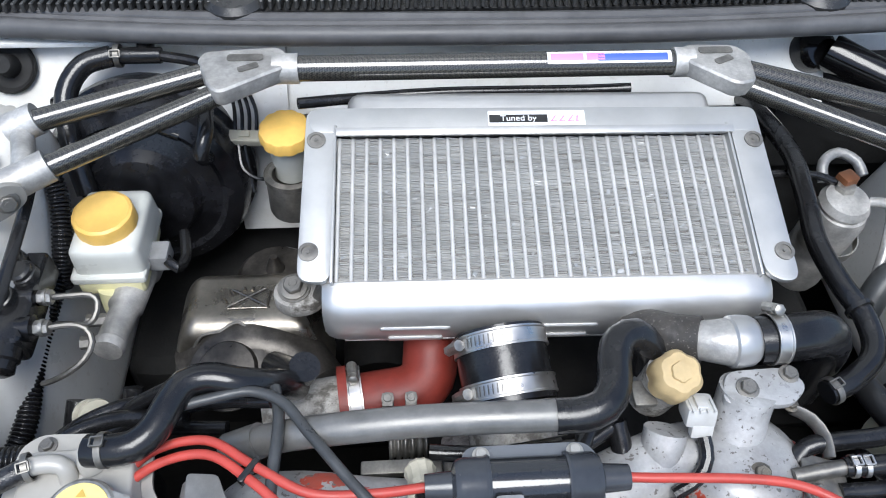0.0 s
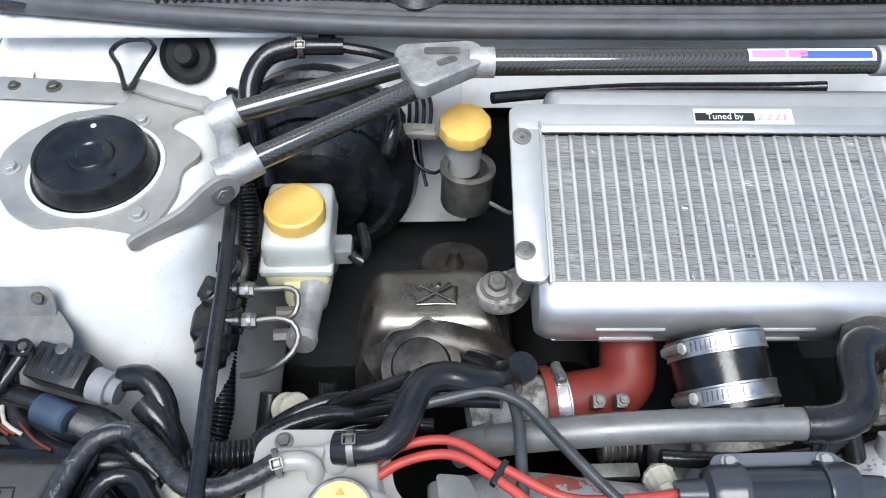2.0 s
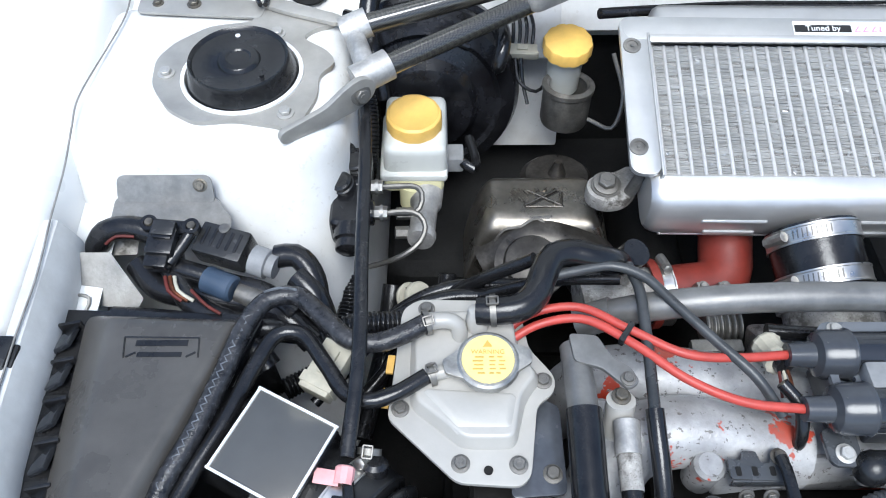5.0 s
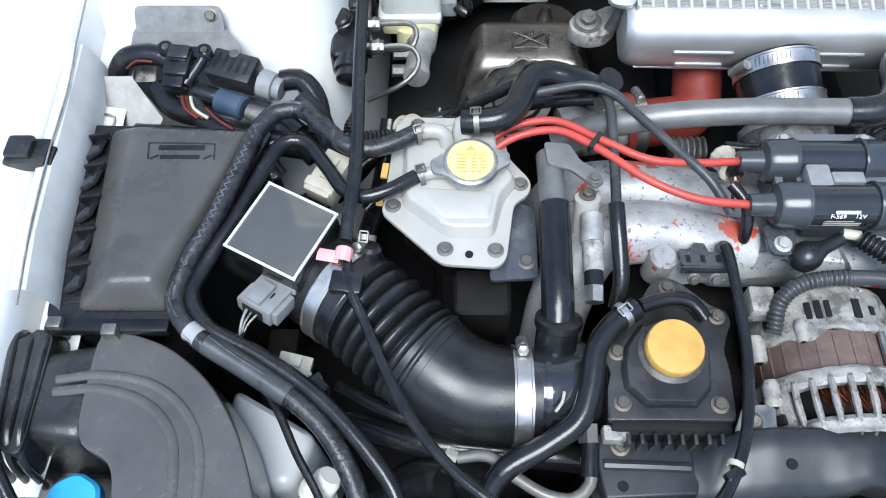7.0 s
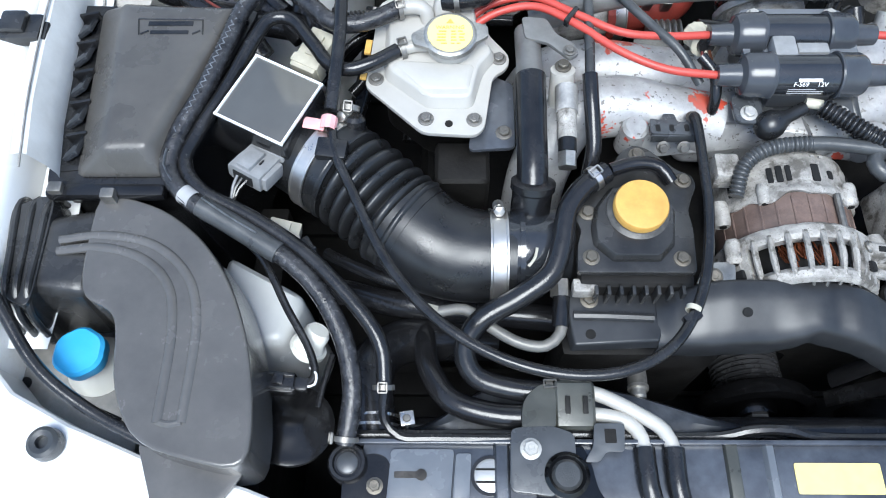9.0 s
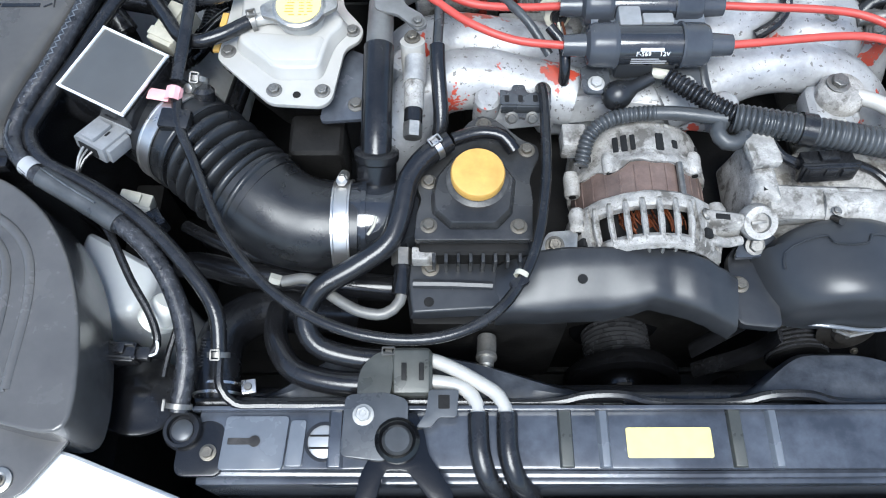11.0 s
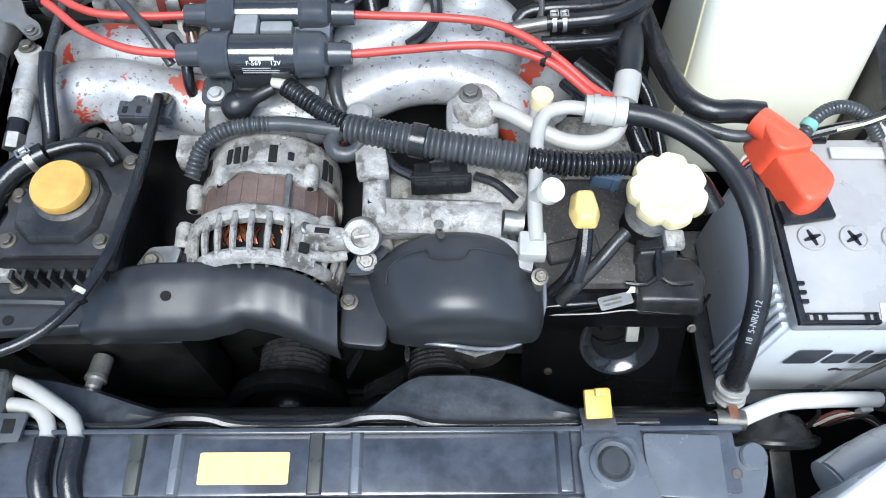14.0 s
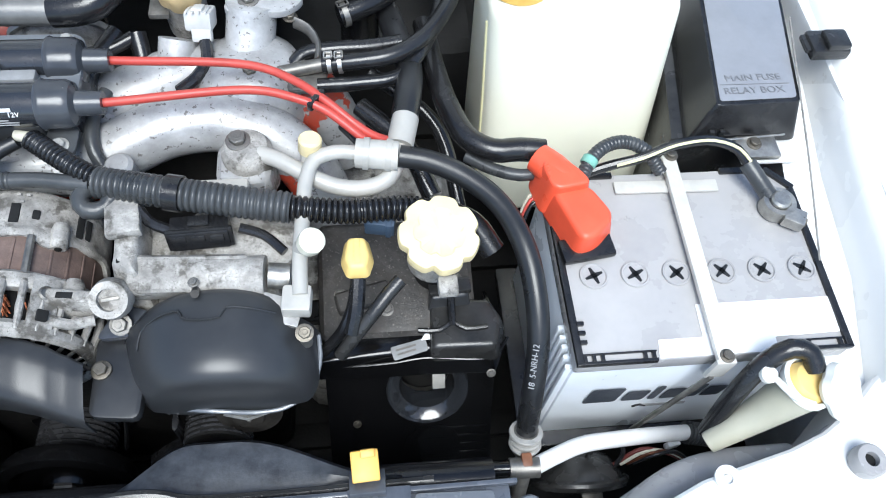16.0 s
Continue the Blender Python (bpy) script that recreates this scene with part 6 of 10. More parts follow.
part("rib_web", tube([(-0.412, -0.131, 0.857), (-0.421, -0.133, 0.857), (-0.430, -0.131, 0.857)], 0.0030, 10), DUCT, shell)
part("mount_tab", prism(rounded([(-0.452, -0.140), (-0.366, -0.160), (-0.398, -0.205), (-0.425, -0.208)], 0.008), 0.829, 0.833, 0.001), DUCT, rs)
part("washer", lathe([(0, 0), (0.0095, 0), (0.0095, 0.002), (0.006, 0.003), (0.003, 0.0015), (0, 0.0015)], (-0.413, -0.193, 0.833), (0, 0, 1), 20), STEEL, rs)
bolt(rs, (-0.413, -0.193, 0.8345), 0.0035)

wb = thing("washer_bottle_cap", (-0.52, -0.065, 0.76), "bright blue washer bottle cap on milky neck", "cap")
part("cap", lathe([(0.0205, 0), (0.0215, 0.002), (0.0215, 0.012), (0.019, 0.015), (0, 0.016)], (-0.519, -0.065, 0.806), (0, 0, 1), 28, lobes=(6, 0.05)), BLUE, wb)
part("neck", lathe([(0.03, -0.08), (0.028, -0.03), (0.017, -0.01), (0.017, 0.0)], (-0.519, -0.065, 0.806), (0, 0, 1), 24), MILKY, wb)
hose("washer_hose", [(-0.60, 0.03, 0.89), (-0.585, -0.01, 0.875), (-0.56, -0.05, 0.862), (-0.53, -0.09, 0.848), (-0.49, -0.118, 0.836), (-0.455, -0.135, 0.832), (-0.41, -0.155, 0.826)], 0.005, "thin black cable along the white fender edge")
hose("washer_hose", [(-0.555, -0.065, 0.842), (-0.53, -0.09, 0.838), (-0.50, -0.112, 0.833), (-0.47, -0.125, 0.830)], 0.004, "thin black hose by the washer bottle")
bs = thing("bonnet_stop", (-0.521, -0.142, 0.826), "grey rubber bonnet stop on the white panel", "buffer", "bonnet stops")
part("rubber", lathe([(0.012, 0), (0.013, 0.003), (0.012, 0.012), (0.009, 0.014), (0.005, 0.013), (0.005, 0.008), (0, 0.008)], (-0.521, -0.142, 0.826), (0, 0, 1), 22), RUBBER_G, bs)
bs2 = thing("bonnet_stop", (0.727, -0.141, 0.800), "rubber bonnet stop coloured pale for its glare, with a dark centre", "buffer", "bonnet stops")
# rubber coloured pale to put glare on this stop
part("rubber", lathe([(0.012, 0), (0.0128, 0.003), (0.0125, 0.012), (0.0110, 0.014), (0.0055, 0.0138), (0.0050, 0.008), (0, 0.008)], (0.727, -0.141, 0.800), (0, 0, 1), 24), BATTERY_TOP, bs2)
# the bore's inner shade as a black disc
part("bore", lathe([(0, 0), (0.0050, 0), (0.0050, 0.0006), (0, 0.0006)], (0.727, -0.141, 0.8082), (0, 0, 1), 18), RECESS_BLACK, bs2)
fc = thing("fender_clip", (-0.600, 0.205, 0.892), "dark plastic bonnet buffer on the white fender", "clip", "fender clips")
part("base", box((-0.592, 0.205, 0.896), (0.036, 0.028, 0.012), 0.003), PLASTIC_G, fc)
part("pad", box((-0.597, 0.207, 0.903), (0.022, 0.022, 0.010), 0.003), PLASTIC_G, fc)
part("tongue", box((-0.578, 0.203, 0.896), (0.016, 0.020, 0.005), 0.0015), PLASTIC_G, fc)
copy_thing(fc, pose(0.800, 0.222, 0.866, 0, 0, 180))

# ---------- dark masses low in the bay, deep shade in their colour ---
eng = thing("engine_block", (0.10, 0.15, 0.35), "flat-four engine block coloured dark for the bay's deep shade", "engine")
part("crankcase", box((0.10, 0.13, 0.62), (0.34, 0.28, 0.26), 0.02, seg=3), GRIME_SHADE, eng)
part("cylinder_head", box((-0.17, 0.13, 0.60), (0.16, 0.24, 0.16), 0.02, seg=3), GRIME_SHADE, eng)
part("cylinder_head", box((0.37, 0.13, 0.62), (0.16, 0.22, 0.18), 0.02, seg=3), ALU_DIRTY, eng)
part("gearbox", box((0.13, 0.46, 0.60), (0.26, 0.36, 0.22), 0.05, seg=4), GRIME_SHADE, eng)
part("crossmember", box((0.10, 0.02, 0.42), (0.9, 0.10, 0.08), 0.02), GRIME_SHADE, eng)
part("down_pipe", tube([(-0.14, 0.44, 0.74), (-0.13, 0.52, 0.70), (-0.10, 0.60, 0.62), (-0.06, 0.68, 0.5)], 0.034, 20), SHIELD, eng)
part("starter", tube([(-0.02, 0.40, 0.70), (-0.02, 0.54, 0.70)], 0.04, 20), GRIME_SHADE, eng)

# ---------- turbo heat shield ----------
hs = thing("turbo_heat_shield", (-0.145, 0.42, 0.74), "stained steel turbo heat shield with embossed mark", "heat shield")
bm = bmesh.new()
NX, NY = 56, 40


def hood_line(s):
    """The shield's section: a flat top that rolls over and falls away at the front."""
    if s < 0.012:
        return 0.477 - s, 0.800 - 0.008 * (1 - s / 0.012) ** 2
    if s < 0.054:
        return 0.477 - s, 0.800
    a = min((s - 0.054) / 0.021, radians(72))
    y, z = 0.423 - 0.021 * math.sin(a), 0.800 - 0.021 * (1 - math.cos(a))
    rest = max(0.0, s - 0.054 - 0.021 * radians(72))
    return y - rest * math.cos(radians(72)), z - rest * math.sin(radians(72))


grid, brim = [], []
for i in range(NX + 1):
    u = -1 + 2 * i / NX
    if u < 0.05:
        end = 0.071 + 0.075 * min(1.0, max(0.0, (-0.42 - u) / 0.40)) ** 2.2
    else:
        end = 0.071 + 0.036 * min(1.0, (u - 0.05) / 0.5) ** 1.2 + 0.06 * min(1.0, max(0.0, (u - 0.72) / 0.2)) ** 2
    end -= 0.010 * math.exp(-((u + 0.10) / 0.13) ** 2)
    edge = max(0.0, abs(u) - 0.55) / 0.45
    col = []
    for j in range(NY + 1):
        y, z = hood_line(end * j / NY)
        col.append(bm.verts.new((-0.147 + 0.080 * u, y - (0.020 + 0.02 * (u > 0)) * edge ** 2 * (1 - j / NY), z - 0.075 * edge ** 2.6)))
    grid.append(col)
    brim.append(col[-1].co.copy())
for i in range(NX):
    for j in range(NY):
        bm.faces.new((grid[i][j], grid[i + 1][j], grid[i + 1][j + 1], grid[i][j + 1]))
bmesh.ops.recalc_face_normals(bm, faces=bm.faces)
bmesh.ops.solidify(bm, geom=list(bm.faces), thickness=0.0015)
part("shell", bm, SHIELD, hs, "", 60)
part("opening_edge", tube([p + Vector((0, -0.0008, 0.0002)) for p in brim[5:52:3]], 0.0016, 8), STEEL_DARK, hs)
for s in (-1, 1):
    part("embossed_cross", tube([(-0.146 - 0.019 * s, 0.4315, 0.8002), (-0.146 + 0.016 * s, 0.4525, 0.8002)], 0.0018, 8), SHIELD, hs)
    # offset dark line draws the shade beside the raised cross
    part("embossed_cross", tube([(-0.143 - 0.019 * s, 0.4300, 0.8000), (-0.143 + 0.016 * s, 0.4510, 0.8000)], 0.0009, 8), SOOT_SHADE, hs)
part("embossed_base", tube([(-0.164, 0.4295, 0.8002), (-0.146, 0.4300, 0.8004), (-0.127, 0.4295, 0.8002)], 0.0013, 8), SHIELD, hs)
for x0, y0, x1, y1 in ((-0.166, 0.436, -0.170, 0.442), (-0.160, 0.446, -0.164, 0.452), (-0.150, 0.451, -0.152, 0.4555), (-0.143, 0.451, -0.143, 0.4555), (-0.135, 0.450, -0.132, 0.4545), (-0.128, 0.432, -0.126, 0.450)):
    part("embossed_finger", tube([(x0, y0, 0.8002), (x1, y1, 0.8002)], 0.0016, 8), SHIELD, hs)
    # shade beside each raised finger as a thin dark line
    part("embossed_line", tube([(x0 + 0.002, y0 - 0.0005, 0.8), (x1 + 0.002, y1 - 0.0005, 0.8)], 0.0008, 8), SOOT_SHADE, hs)
wg = thing("wastegate_actuator", (-0.16, 0.38, 0.76), "round dull steel actuator can under the heat shield", "actuator")
part("can", lathe([(0, -0.03), (0.030, -0.03), (0.031, -0.006), (0.036, -0.004), (0.036, 0.0), (0.030, 0.002), (0.026, 0.010), (0.016, 0.012), (0, 0.013)], (-0.160, 0.374, 0.778), (-0.1, -0.35, 1), 36), SOOT_SHADE, wg)
part("rim", lathe([(0.0285, 0.0), (0.0375, -0.001), (0.0375, 0.003), (0.0285, 0.004)], (-0.160, 0.373, 0.779), (-0.1, -0.35, 1), 36), SOOT_SHADE, wg)
part("turbo_scroll", tube([(-0.20, 0.40, 0.74), (-0.16, 0.41, 0.765), (-0.11, 0.40, 0.76), (-0.08, 0.37, 0.74), (-0.06, 0.345, 0.75)], 0.032, 20), SOOT_SHADE, wg)
part("rear_can", lathe([(0, -0.02), (0.04, -0.02), (0.04, 0.02), (0.034, 0.026), (0.01, 0.028), (0.004, 0.045), (0, 0.045)], (-0.125, 0.485, 0.760), (0, 0.1, 1), 28), SOOT_SHADE, wg)
hose("hose", [(-0.115, 0.365, 0.80), (-0.10, 0.350, 0.815), (-0.088, 0.332, 0.835), (-0.078, 0.325, 0.862)], 0.013, "black hose end by the turbo", RUBBER)

# red compressor pipe and throttle coupling
rp = thing("compressor_pipe", (0.0, 0.335, 0.78), "dull red painted pipe with stainless clamp", "pipe")
part("pipe", tube([(-0.050, 0.328, 0.790), (-0.02, 0.332, 0.790), (0.01, 0.338, 0.790), (0.024, 0.350, 0.794), (0.028, 0.372, 0.802), (0.030, 0.400, 0.815), (0.030, 0.430, 0.830)], 0.0255, 28), RED_PIPE, rp)
part("flange", lathe([(0.031, -0.004), (0.034, -0.004), (0.034, 0.004), (0.031, 0.004)], (-0.051, 0.328, 0.790), (1, 0.1, 0), 28), RED_PIPE, rp)
part("outlet", tube([(-0.12, 0.318, 0.788), (-0.05, 0.328, 0.790)], 0.0265, 24), ALU_DIRTY, rp)
clamp(rp, (-0.041, 0.329, 0.790), (1, 0.12, 0), 0.0308, 0.013, (0, 0.4, 1))
for x in (-0.012, 0.008):
    part("bracket", box((x, 0.316, 0.814), (0.010, 0.012, 0.020), 0.002, (20, 0, 0)), STEEL_DARK, rp)
    bolt(rp, (x, 0.312, 0.826), 0.0045, (0, -0.3, 1), True)

tcx = Vector((0.12, -0.92, -0.38)).normalized()
tc0 = Vector((0.083, 0.358, 0.862))
tcp = thing("throttle_coupling", (0.080, 0.32, 0.84), "black rubber coupling with two stainless clamps", "coupling")
part("hose", tube([tc0 + tcx * 0.006, tc0 + tcx * 0.068], 0.0388, 40), RUBBER, tcp)
clamp(tcp, tc0 + tcx * 0.016, tcx, 0.0392, 0.015, (-1, 0.1, 0.45))
clamp(tcp, tc0 + tcx * 0.056, tcx, 0.0392, 0.015, (-1, 0.1, 0.45))
tb = thing("throttle_housing", (0.085, 0.28, 0.78), "grey cast aluminium throttle housing below the coupling", "throttle")
part("throat", tube([tc0 + tcx * 0.070, tc0 + tcx * 0.100], 0.0405, 32), ALU_DIRTY, tb)
part("flange", box((0.085, 0.268, 0.795), (0.105, 0.05, 0.028), 0.008, (-40, 0, 0), seg=3), ALU_DIRTY, tb)
part("lip", lathe([(0.041, -0.003), (0.0445, -0.003), (0.0445, 0.003), (0.041, 0.003)], tc0 + tcx * 0.076, tcx, 36), ALU, tb)
part("linkage", tube([(0.02, 0.285, 0.80), (-0.012, 0.285, 0.80)], 0.014, 20, (0.006, 0.0022, 0, 1)), STEEL_DARK, tb)
part("stay", box((-0.012, 0.252, 0.82), (0.045, 0.012, 0.010), 0.002), STEEL_DARK, tb)
part("post", box((0.022, 0.245, 0.80), (0.016, 0.012, 0.08), 0.002), STEEL_DARK, tb)

gp = thing("breather_pipe", (0.0, 0.262, 0.85), "grey metal breather pipe with black rubber elbow", "pipe")
part("pipe", tube([(-0.115, 0.262, 0.858), (-0.085, 0.258, 0.876), (-0.045, 0.2545, 0.890), (0.02, 0.254, 0.897), (0.122, 0.253, 0.898)], 0.0120, 18, step=0.02), PIPE, gp)
part("end_sleeve", tube([(-0.135, 0.262, 0.846), (-0.108, 0.262, 0.862)], 0.0138, 16), PIPE, gp)
part("elbow", tube([(0.113, 0.2525, 0.898), (0.132, 0.252, 0.900), (0.148, 0.256, 0.903), (0.158, 0.270, 0.905), (0.163, 0.292, 0.905), (0.171, 0.310, 0.905), (0.186, 0.318, 0.901), (0.198, 0.314, 0.890), (0.202, 0.308, 0.865)], 0.0136, 18), RUBBER, gp)
part("drop", tube([(0.168, 0.265, 0.86), (0.172, 0.245, 0.845), (0.172, 0.22, 0.83), (0.172, 0.19, 0.81)], 0.0085, 12), RUBBER, gp)

# tan cap valve on the right bank
iv = thing("idle_air_valve", (0.215, 0.28, 0.86), "valve with aged tan hexagonal cap and white plug", "valve")
part("cap", lathe([(0.0165, -0.010), (0.0195, -0.008), (0.0200, 0.004), (0.0192, 0.012), (0.0155, 0.0165), (0.0085, 0.017), (0.0078, 0.019), (0, 0.019)], (0.210, 0.283, 0.893), (0.05, -0.3, 1), 48, lobes=(6, 0.10)), TAN, iv, "aged tan plastic cap")
part("body", lathe([(0, -0.05), (0.019, -0.05), (0.019, 0.0), (0.0, 0.0)], (0.210, 0.288, 0.888), (0.05, -0.2, 1), 20), ALU_DIRTY, iv)
part("ear", box((0.190, 0.280, 0.874), (0.018, 0.022, 0.006), 0.002), STEEL_DARK, iv)
part("plug", box((0.227, 0.261, 0.880), (0.023, 0.024, 0.017), 0.003, (-25, 0, -6)), PLUG_W, iv, "greyish white wiring plug")
part("plug_latch", box((0.227, 0.262, 0.8895), (0.009, 0.014, 0.004), 0.001, (-25, 0, -6)), PLUG_W, iv)
part("plug_gap", box((0.2275, 0.2535, 0.8855), (0.017, 0.0016, 0.003), 0.0004, (-25, 0, -6)), GREYCONN, iv)
part("plug_nose", box((0.228, 0.2485, 0.873), (0.017, 0.009, 0.012), 0.002, (-25, 0, -6)), PLUG_W, iv)
for k in range(4):
    part("plug_rib", box((0.2185 + 0.0055 * k, 0.259, 0.8905), (0.0014, 0.016, 0.002), 0.0004, (-25, 0, -6)), PLUG_W, iv)
part("lead", tube([(0.230, 0.244, 0.870), (0.231, 0.230, 0.862), (0.222, 0.217, 0.855), (0.205, 0.210, 0.845)], 0.0055, 10), RUBBER, iv)

# charge hose on the right of the intercooler
ch = thing("bypass_hose", (0.32, 0.315, 0.88), "glossy black bypass hose with clamp", "hose")
part("hose", tube([(0.286, 0.313, 0.893), (0.305, 0.313, 0.895), (0.328, 0.316, 0.893), (0.348, 0.321, 0.886), (0.360, 0.324, 0.868), (0.364, 0.325, 0.84), (0.364, 0.325, 0.79)], 0.0195, 24), RUBBER, ch)
clamp(ch, (0.300, 0.3135, 0.895), (1, 0.06, 0.0), 0.0202, 0.012, (0, 0.75, 0.66))
# rear half in a dark tone: the intercooler's shadow as colour
part("spout", tube([(0.200, 0.350, 0.862), (0.222, 0.328, 0.880), (0.243, 0.318, 0.889)], 0.0200, 24), CASTING, ch, "aluminium spout darkened for the shade under the intercooler")
part("spout_end", tube([(0.236, 0.320, 0.888), (0.250, 0.3155, 0.8915), (0.266, 0.313, 0.893)], 0.0195, 24, ends=(0.0150, 0.0198)), ALU, ch, "pale aluminium spout end")
part("spout_end", lathe([(0.0190, -0.002), (0.0212, 0.0), (0.0216, 0.006), (0.0205, 0.016), (0.0185, 0.019), (0.018, 0.020)], (0.264, 0.313, 0.893), (1, 0.02, 0.01), 28), ALU_TANK, ch, "bright turned spout end")
# ---------- intake manifold ----------
mf = thing("intake_manifold", (0.08, 0.18, 0.76), "silver painted intake manifold peeling to red", "manifold")
for pts, r in (([(0.03, 0.155, 0.824), (-0.02, 0.163, 0.830), (-0.065, 0.169, 0.834), (-0.105, 0.159, 0.828), (-0.130, 0.128, 0.798), (-0.140, 0.10, 0.73)], 0.0285),
               ([(0.03, 0.212, 0.815), (-0.03, 0.216, 0.822), (-0.08, 0.223, 0.822), (-0.120, 0.230, 0.80), (-0.145, 0.235, 0.73)], 0.028),
               ([(0.11, 0.146, 0.818), (0.150, 0.160, 0.826), (0.195, 0.178, 0.834), (0.245, 0.182, 0.834), (0.288, 0.170, 0.822), (0.318, 0.150, 0.79), (0.33, 0.14, 0.72)], 0.0255),
               ([(0.12, 0.205, 0.815), (0.17, 0.228, 0.826), (0.225, 0.244, 0.832), (0.280, 0.240, 0.828), (0.318, 0.228, 0.81), (0.345, 0.222, 0.74)], 0.028)):
    part("runner", tube(pts, r, 24), MANIFOLD, mf, "silver runner with red paint chips")
part("plenum", box((0.075, 0.181, 0.808), (0.16, 0.088, 0.064), 0.022, seg=4), MANIFOLD, mf)
part("plenum_neck", tube([(0.08, 0.20, 0.80), (0.085, 0.255, 0.795)], 0.038, 24), MANIFOLD, mf)
part("collector", lathe([(0.052, -0.05), (0.052, -0.01), (0.044, 0.010), (0.030, 0.020), (0.0, 0.022)], (0.265, 0.232, 0.842), (0, 0.1, 1), 32), MANIFOLD, mf)
part("neck", tube([(0.262, 0.245, 0.84), (0.268, 0.268, 0.868), (0.270, 0.275, 0.884)], 0.022, 20), MANIFOLD, mf)
part("top_flange", prism(rounded([(0.245, 0.262), (0.300, 0.258), (0.318, 0.275), (0.305, 0.292), (0.255, 0.290)], 0.010), 0.880, 0.887, 0.002), MANIFOLD, mf)
bolt(mf, (0.268, 0.274, 0.887), 0.0075, (0, -0.1, 1), True)
bolt(mf, (0.305, 0.285, 0.887), 0.0065, (0, -0.1, 1), True)
bolt(mf, (0.268, 0.215, 0.862), 0.0075, (0, -0.2, 1))
part("side_boss", tube([(0.20, 0.235, 0.84), (0.205, 0.255, 0.862)], 0.017, 18), MANIFOLD, mf)
part("front_web", box((0.02, 0.142, 0.824), (0.13, 0.014, 0.030), 0.006, (-20, 0, 6), seg=3), MANIFOLD, mf)
part("front_web", box((0.12, 0.140, 0.820), (0.09, 0.016, 0.030), 0.006, (-20, 0, -6), seg=3), MANIFOLD, mf)
for x, y, z in ((-0.050, 0.137, 0.843), (0.163, 0.132, 0.842), (-0.126, 0.178, 0.846)):
    part("boss", lathe([(0.013, -0.03), (0.012, 0.004), (0.009, 0.007), (0, 0.007)], (x, y, z), (0, -0.1, 1), 18), MANIFOLD, mf)
part("water_neck", cast(lathe([(0.022, -0.04), (0.021, 0.004), (0.017, 0.010), (0.010, 0.012), (0, 0.012)], (0.266, 0.138, 0.848), (0, 0, 1), 24), 0.0008, 1), ALU_DIRTY, mf)
bolt(mf, (0.260, 0.142, 0.859), 0.0085, (0, 0, 1), True)
part("water_neck_base", box((0.262, 0.134, 0.830), (0.046, 0.044, 0.03), 0.012, seg=3), MANIFOLD, mf)
part("pale_bar", box((0.225, 0.105, 0.842), (0.085, 0.018, 0.012), 0.004), SILVER, mf)

# fuel and sensor fittings on the left runner
fs = thing("temperature_sensor", (-0.113, 0.11, 0.83), "silver threaded sensor with brass nut", "sensor")
part("boss", tube([(-0.114, 0.160, 0.873), (-0.115, 0.135, 0.870)], 0.0098, 18), ALU, fs)
part("body", tube([(-0.115, 0.136, 0.870), (-0.1155, 0.110, 0.866)], 0.0086, 18), ALU_DIRTY, fs)
part("sleeve", tube([(-0.1155, 0.111, 0.866), (-0.116, 0.098, 0.864)], 0.0080, 16), RUBBER, fs)
part("nut", tube([(-0.116, 0.098, 0.864), (-0.1165, 0.085, 0.861)], 0.0084, 6), STEEL, fs)
bolt(fs, (-0.117, 0.176, 0.882), 0.0060, (0, 0.1, 1))
part("column", tube([(-0.117, 0.174, 0.880), (-0.116, 0.16, 0.84)], 0.011, 16), SILVER, fs)
br = thing("bracket", (-0.13, 0.22, 0.85), "grey pressed steel bracket over the runner", "bracket")
part("arm", prism(rounded([(-0.150, 0.202), (-0.130, 0.196), (-0.112, 0.178), (-0.103, 0.184), (-0.108, 0.196), (-0.122, 0.206), (-0.130, 0.224), (-0.152, 0.226)], 0.004), 0.886, 0.890, 0.0015), PIPE, br)
part("stem", tube([(-0.146, 0.222, 0.874), (-0.146, 0.160, 0.881)], 0.0118, 16), PIPE, br)
bolt(br, (-0.112, 0.186, 0.891), 0.0048, (0, 0, 1), True)
pc = thing("breather_hose", (-0.145, 0.12, 0.85), "thick glossy black breather hose", "hose")
part("hose", tube([(-0.146, 0.166, 0.8815), (-0.146, 0.150, 0.879), (-0.1465, 0.115, 0.873), (-0.1465, 0.082, 0.866), (-0.147, 0.066, 0.858)], 0.0132, 20), RUBBER, pc)
part("spigot", tube([(-0.147, 0.072, 0.861), (-0.148, 0.056, 0.845)], 0.0112, 16), GLOSS, pc)
hv = hose("vacuum_hose", [(-0.096, 0.292, 0.888), (-0.091, 0.268, 0.890), (-0.092, 0.225, 0.890), (-0.095, 0.160, 0.885)], 0.0045, "thin grey-black vacuum hose over the runner", RUBBER_G)
hose("vacuum_hose", [(-0.095, 0.164, 0.886), (-0.0945, 0.145, 0.880), (-0.093, 0.125, 0.870), (-0.092, 0.105, 0.857), (-0.095, 0.090, 0.842)], 0.0068, "short glossy black hose sleeve", GLOSS)

# ---------- header tank ----------
tk = thing("header_tank", (-0.23, 0.19, 0.83), "silver painted coolant header tank with radiator cap", "tank")
TO = [(-0.283, 0.262), (-0.270, 0.272), (-0.187, 0.270), (-0.181, 0.225), (-0.162, 0.200), (-0.164, 0.186), (-0.178, 0.176), (-0.186, 0.121), (-0.194, 0.113), (-0.240, 0.116), (-0.292, 0.166), (-0.290, 0.180)]
part("flange", prism(rounded(TO[::-1], 0.007), 0.863, 0.868, 0.0012), SILVER, tk)
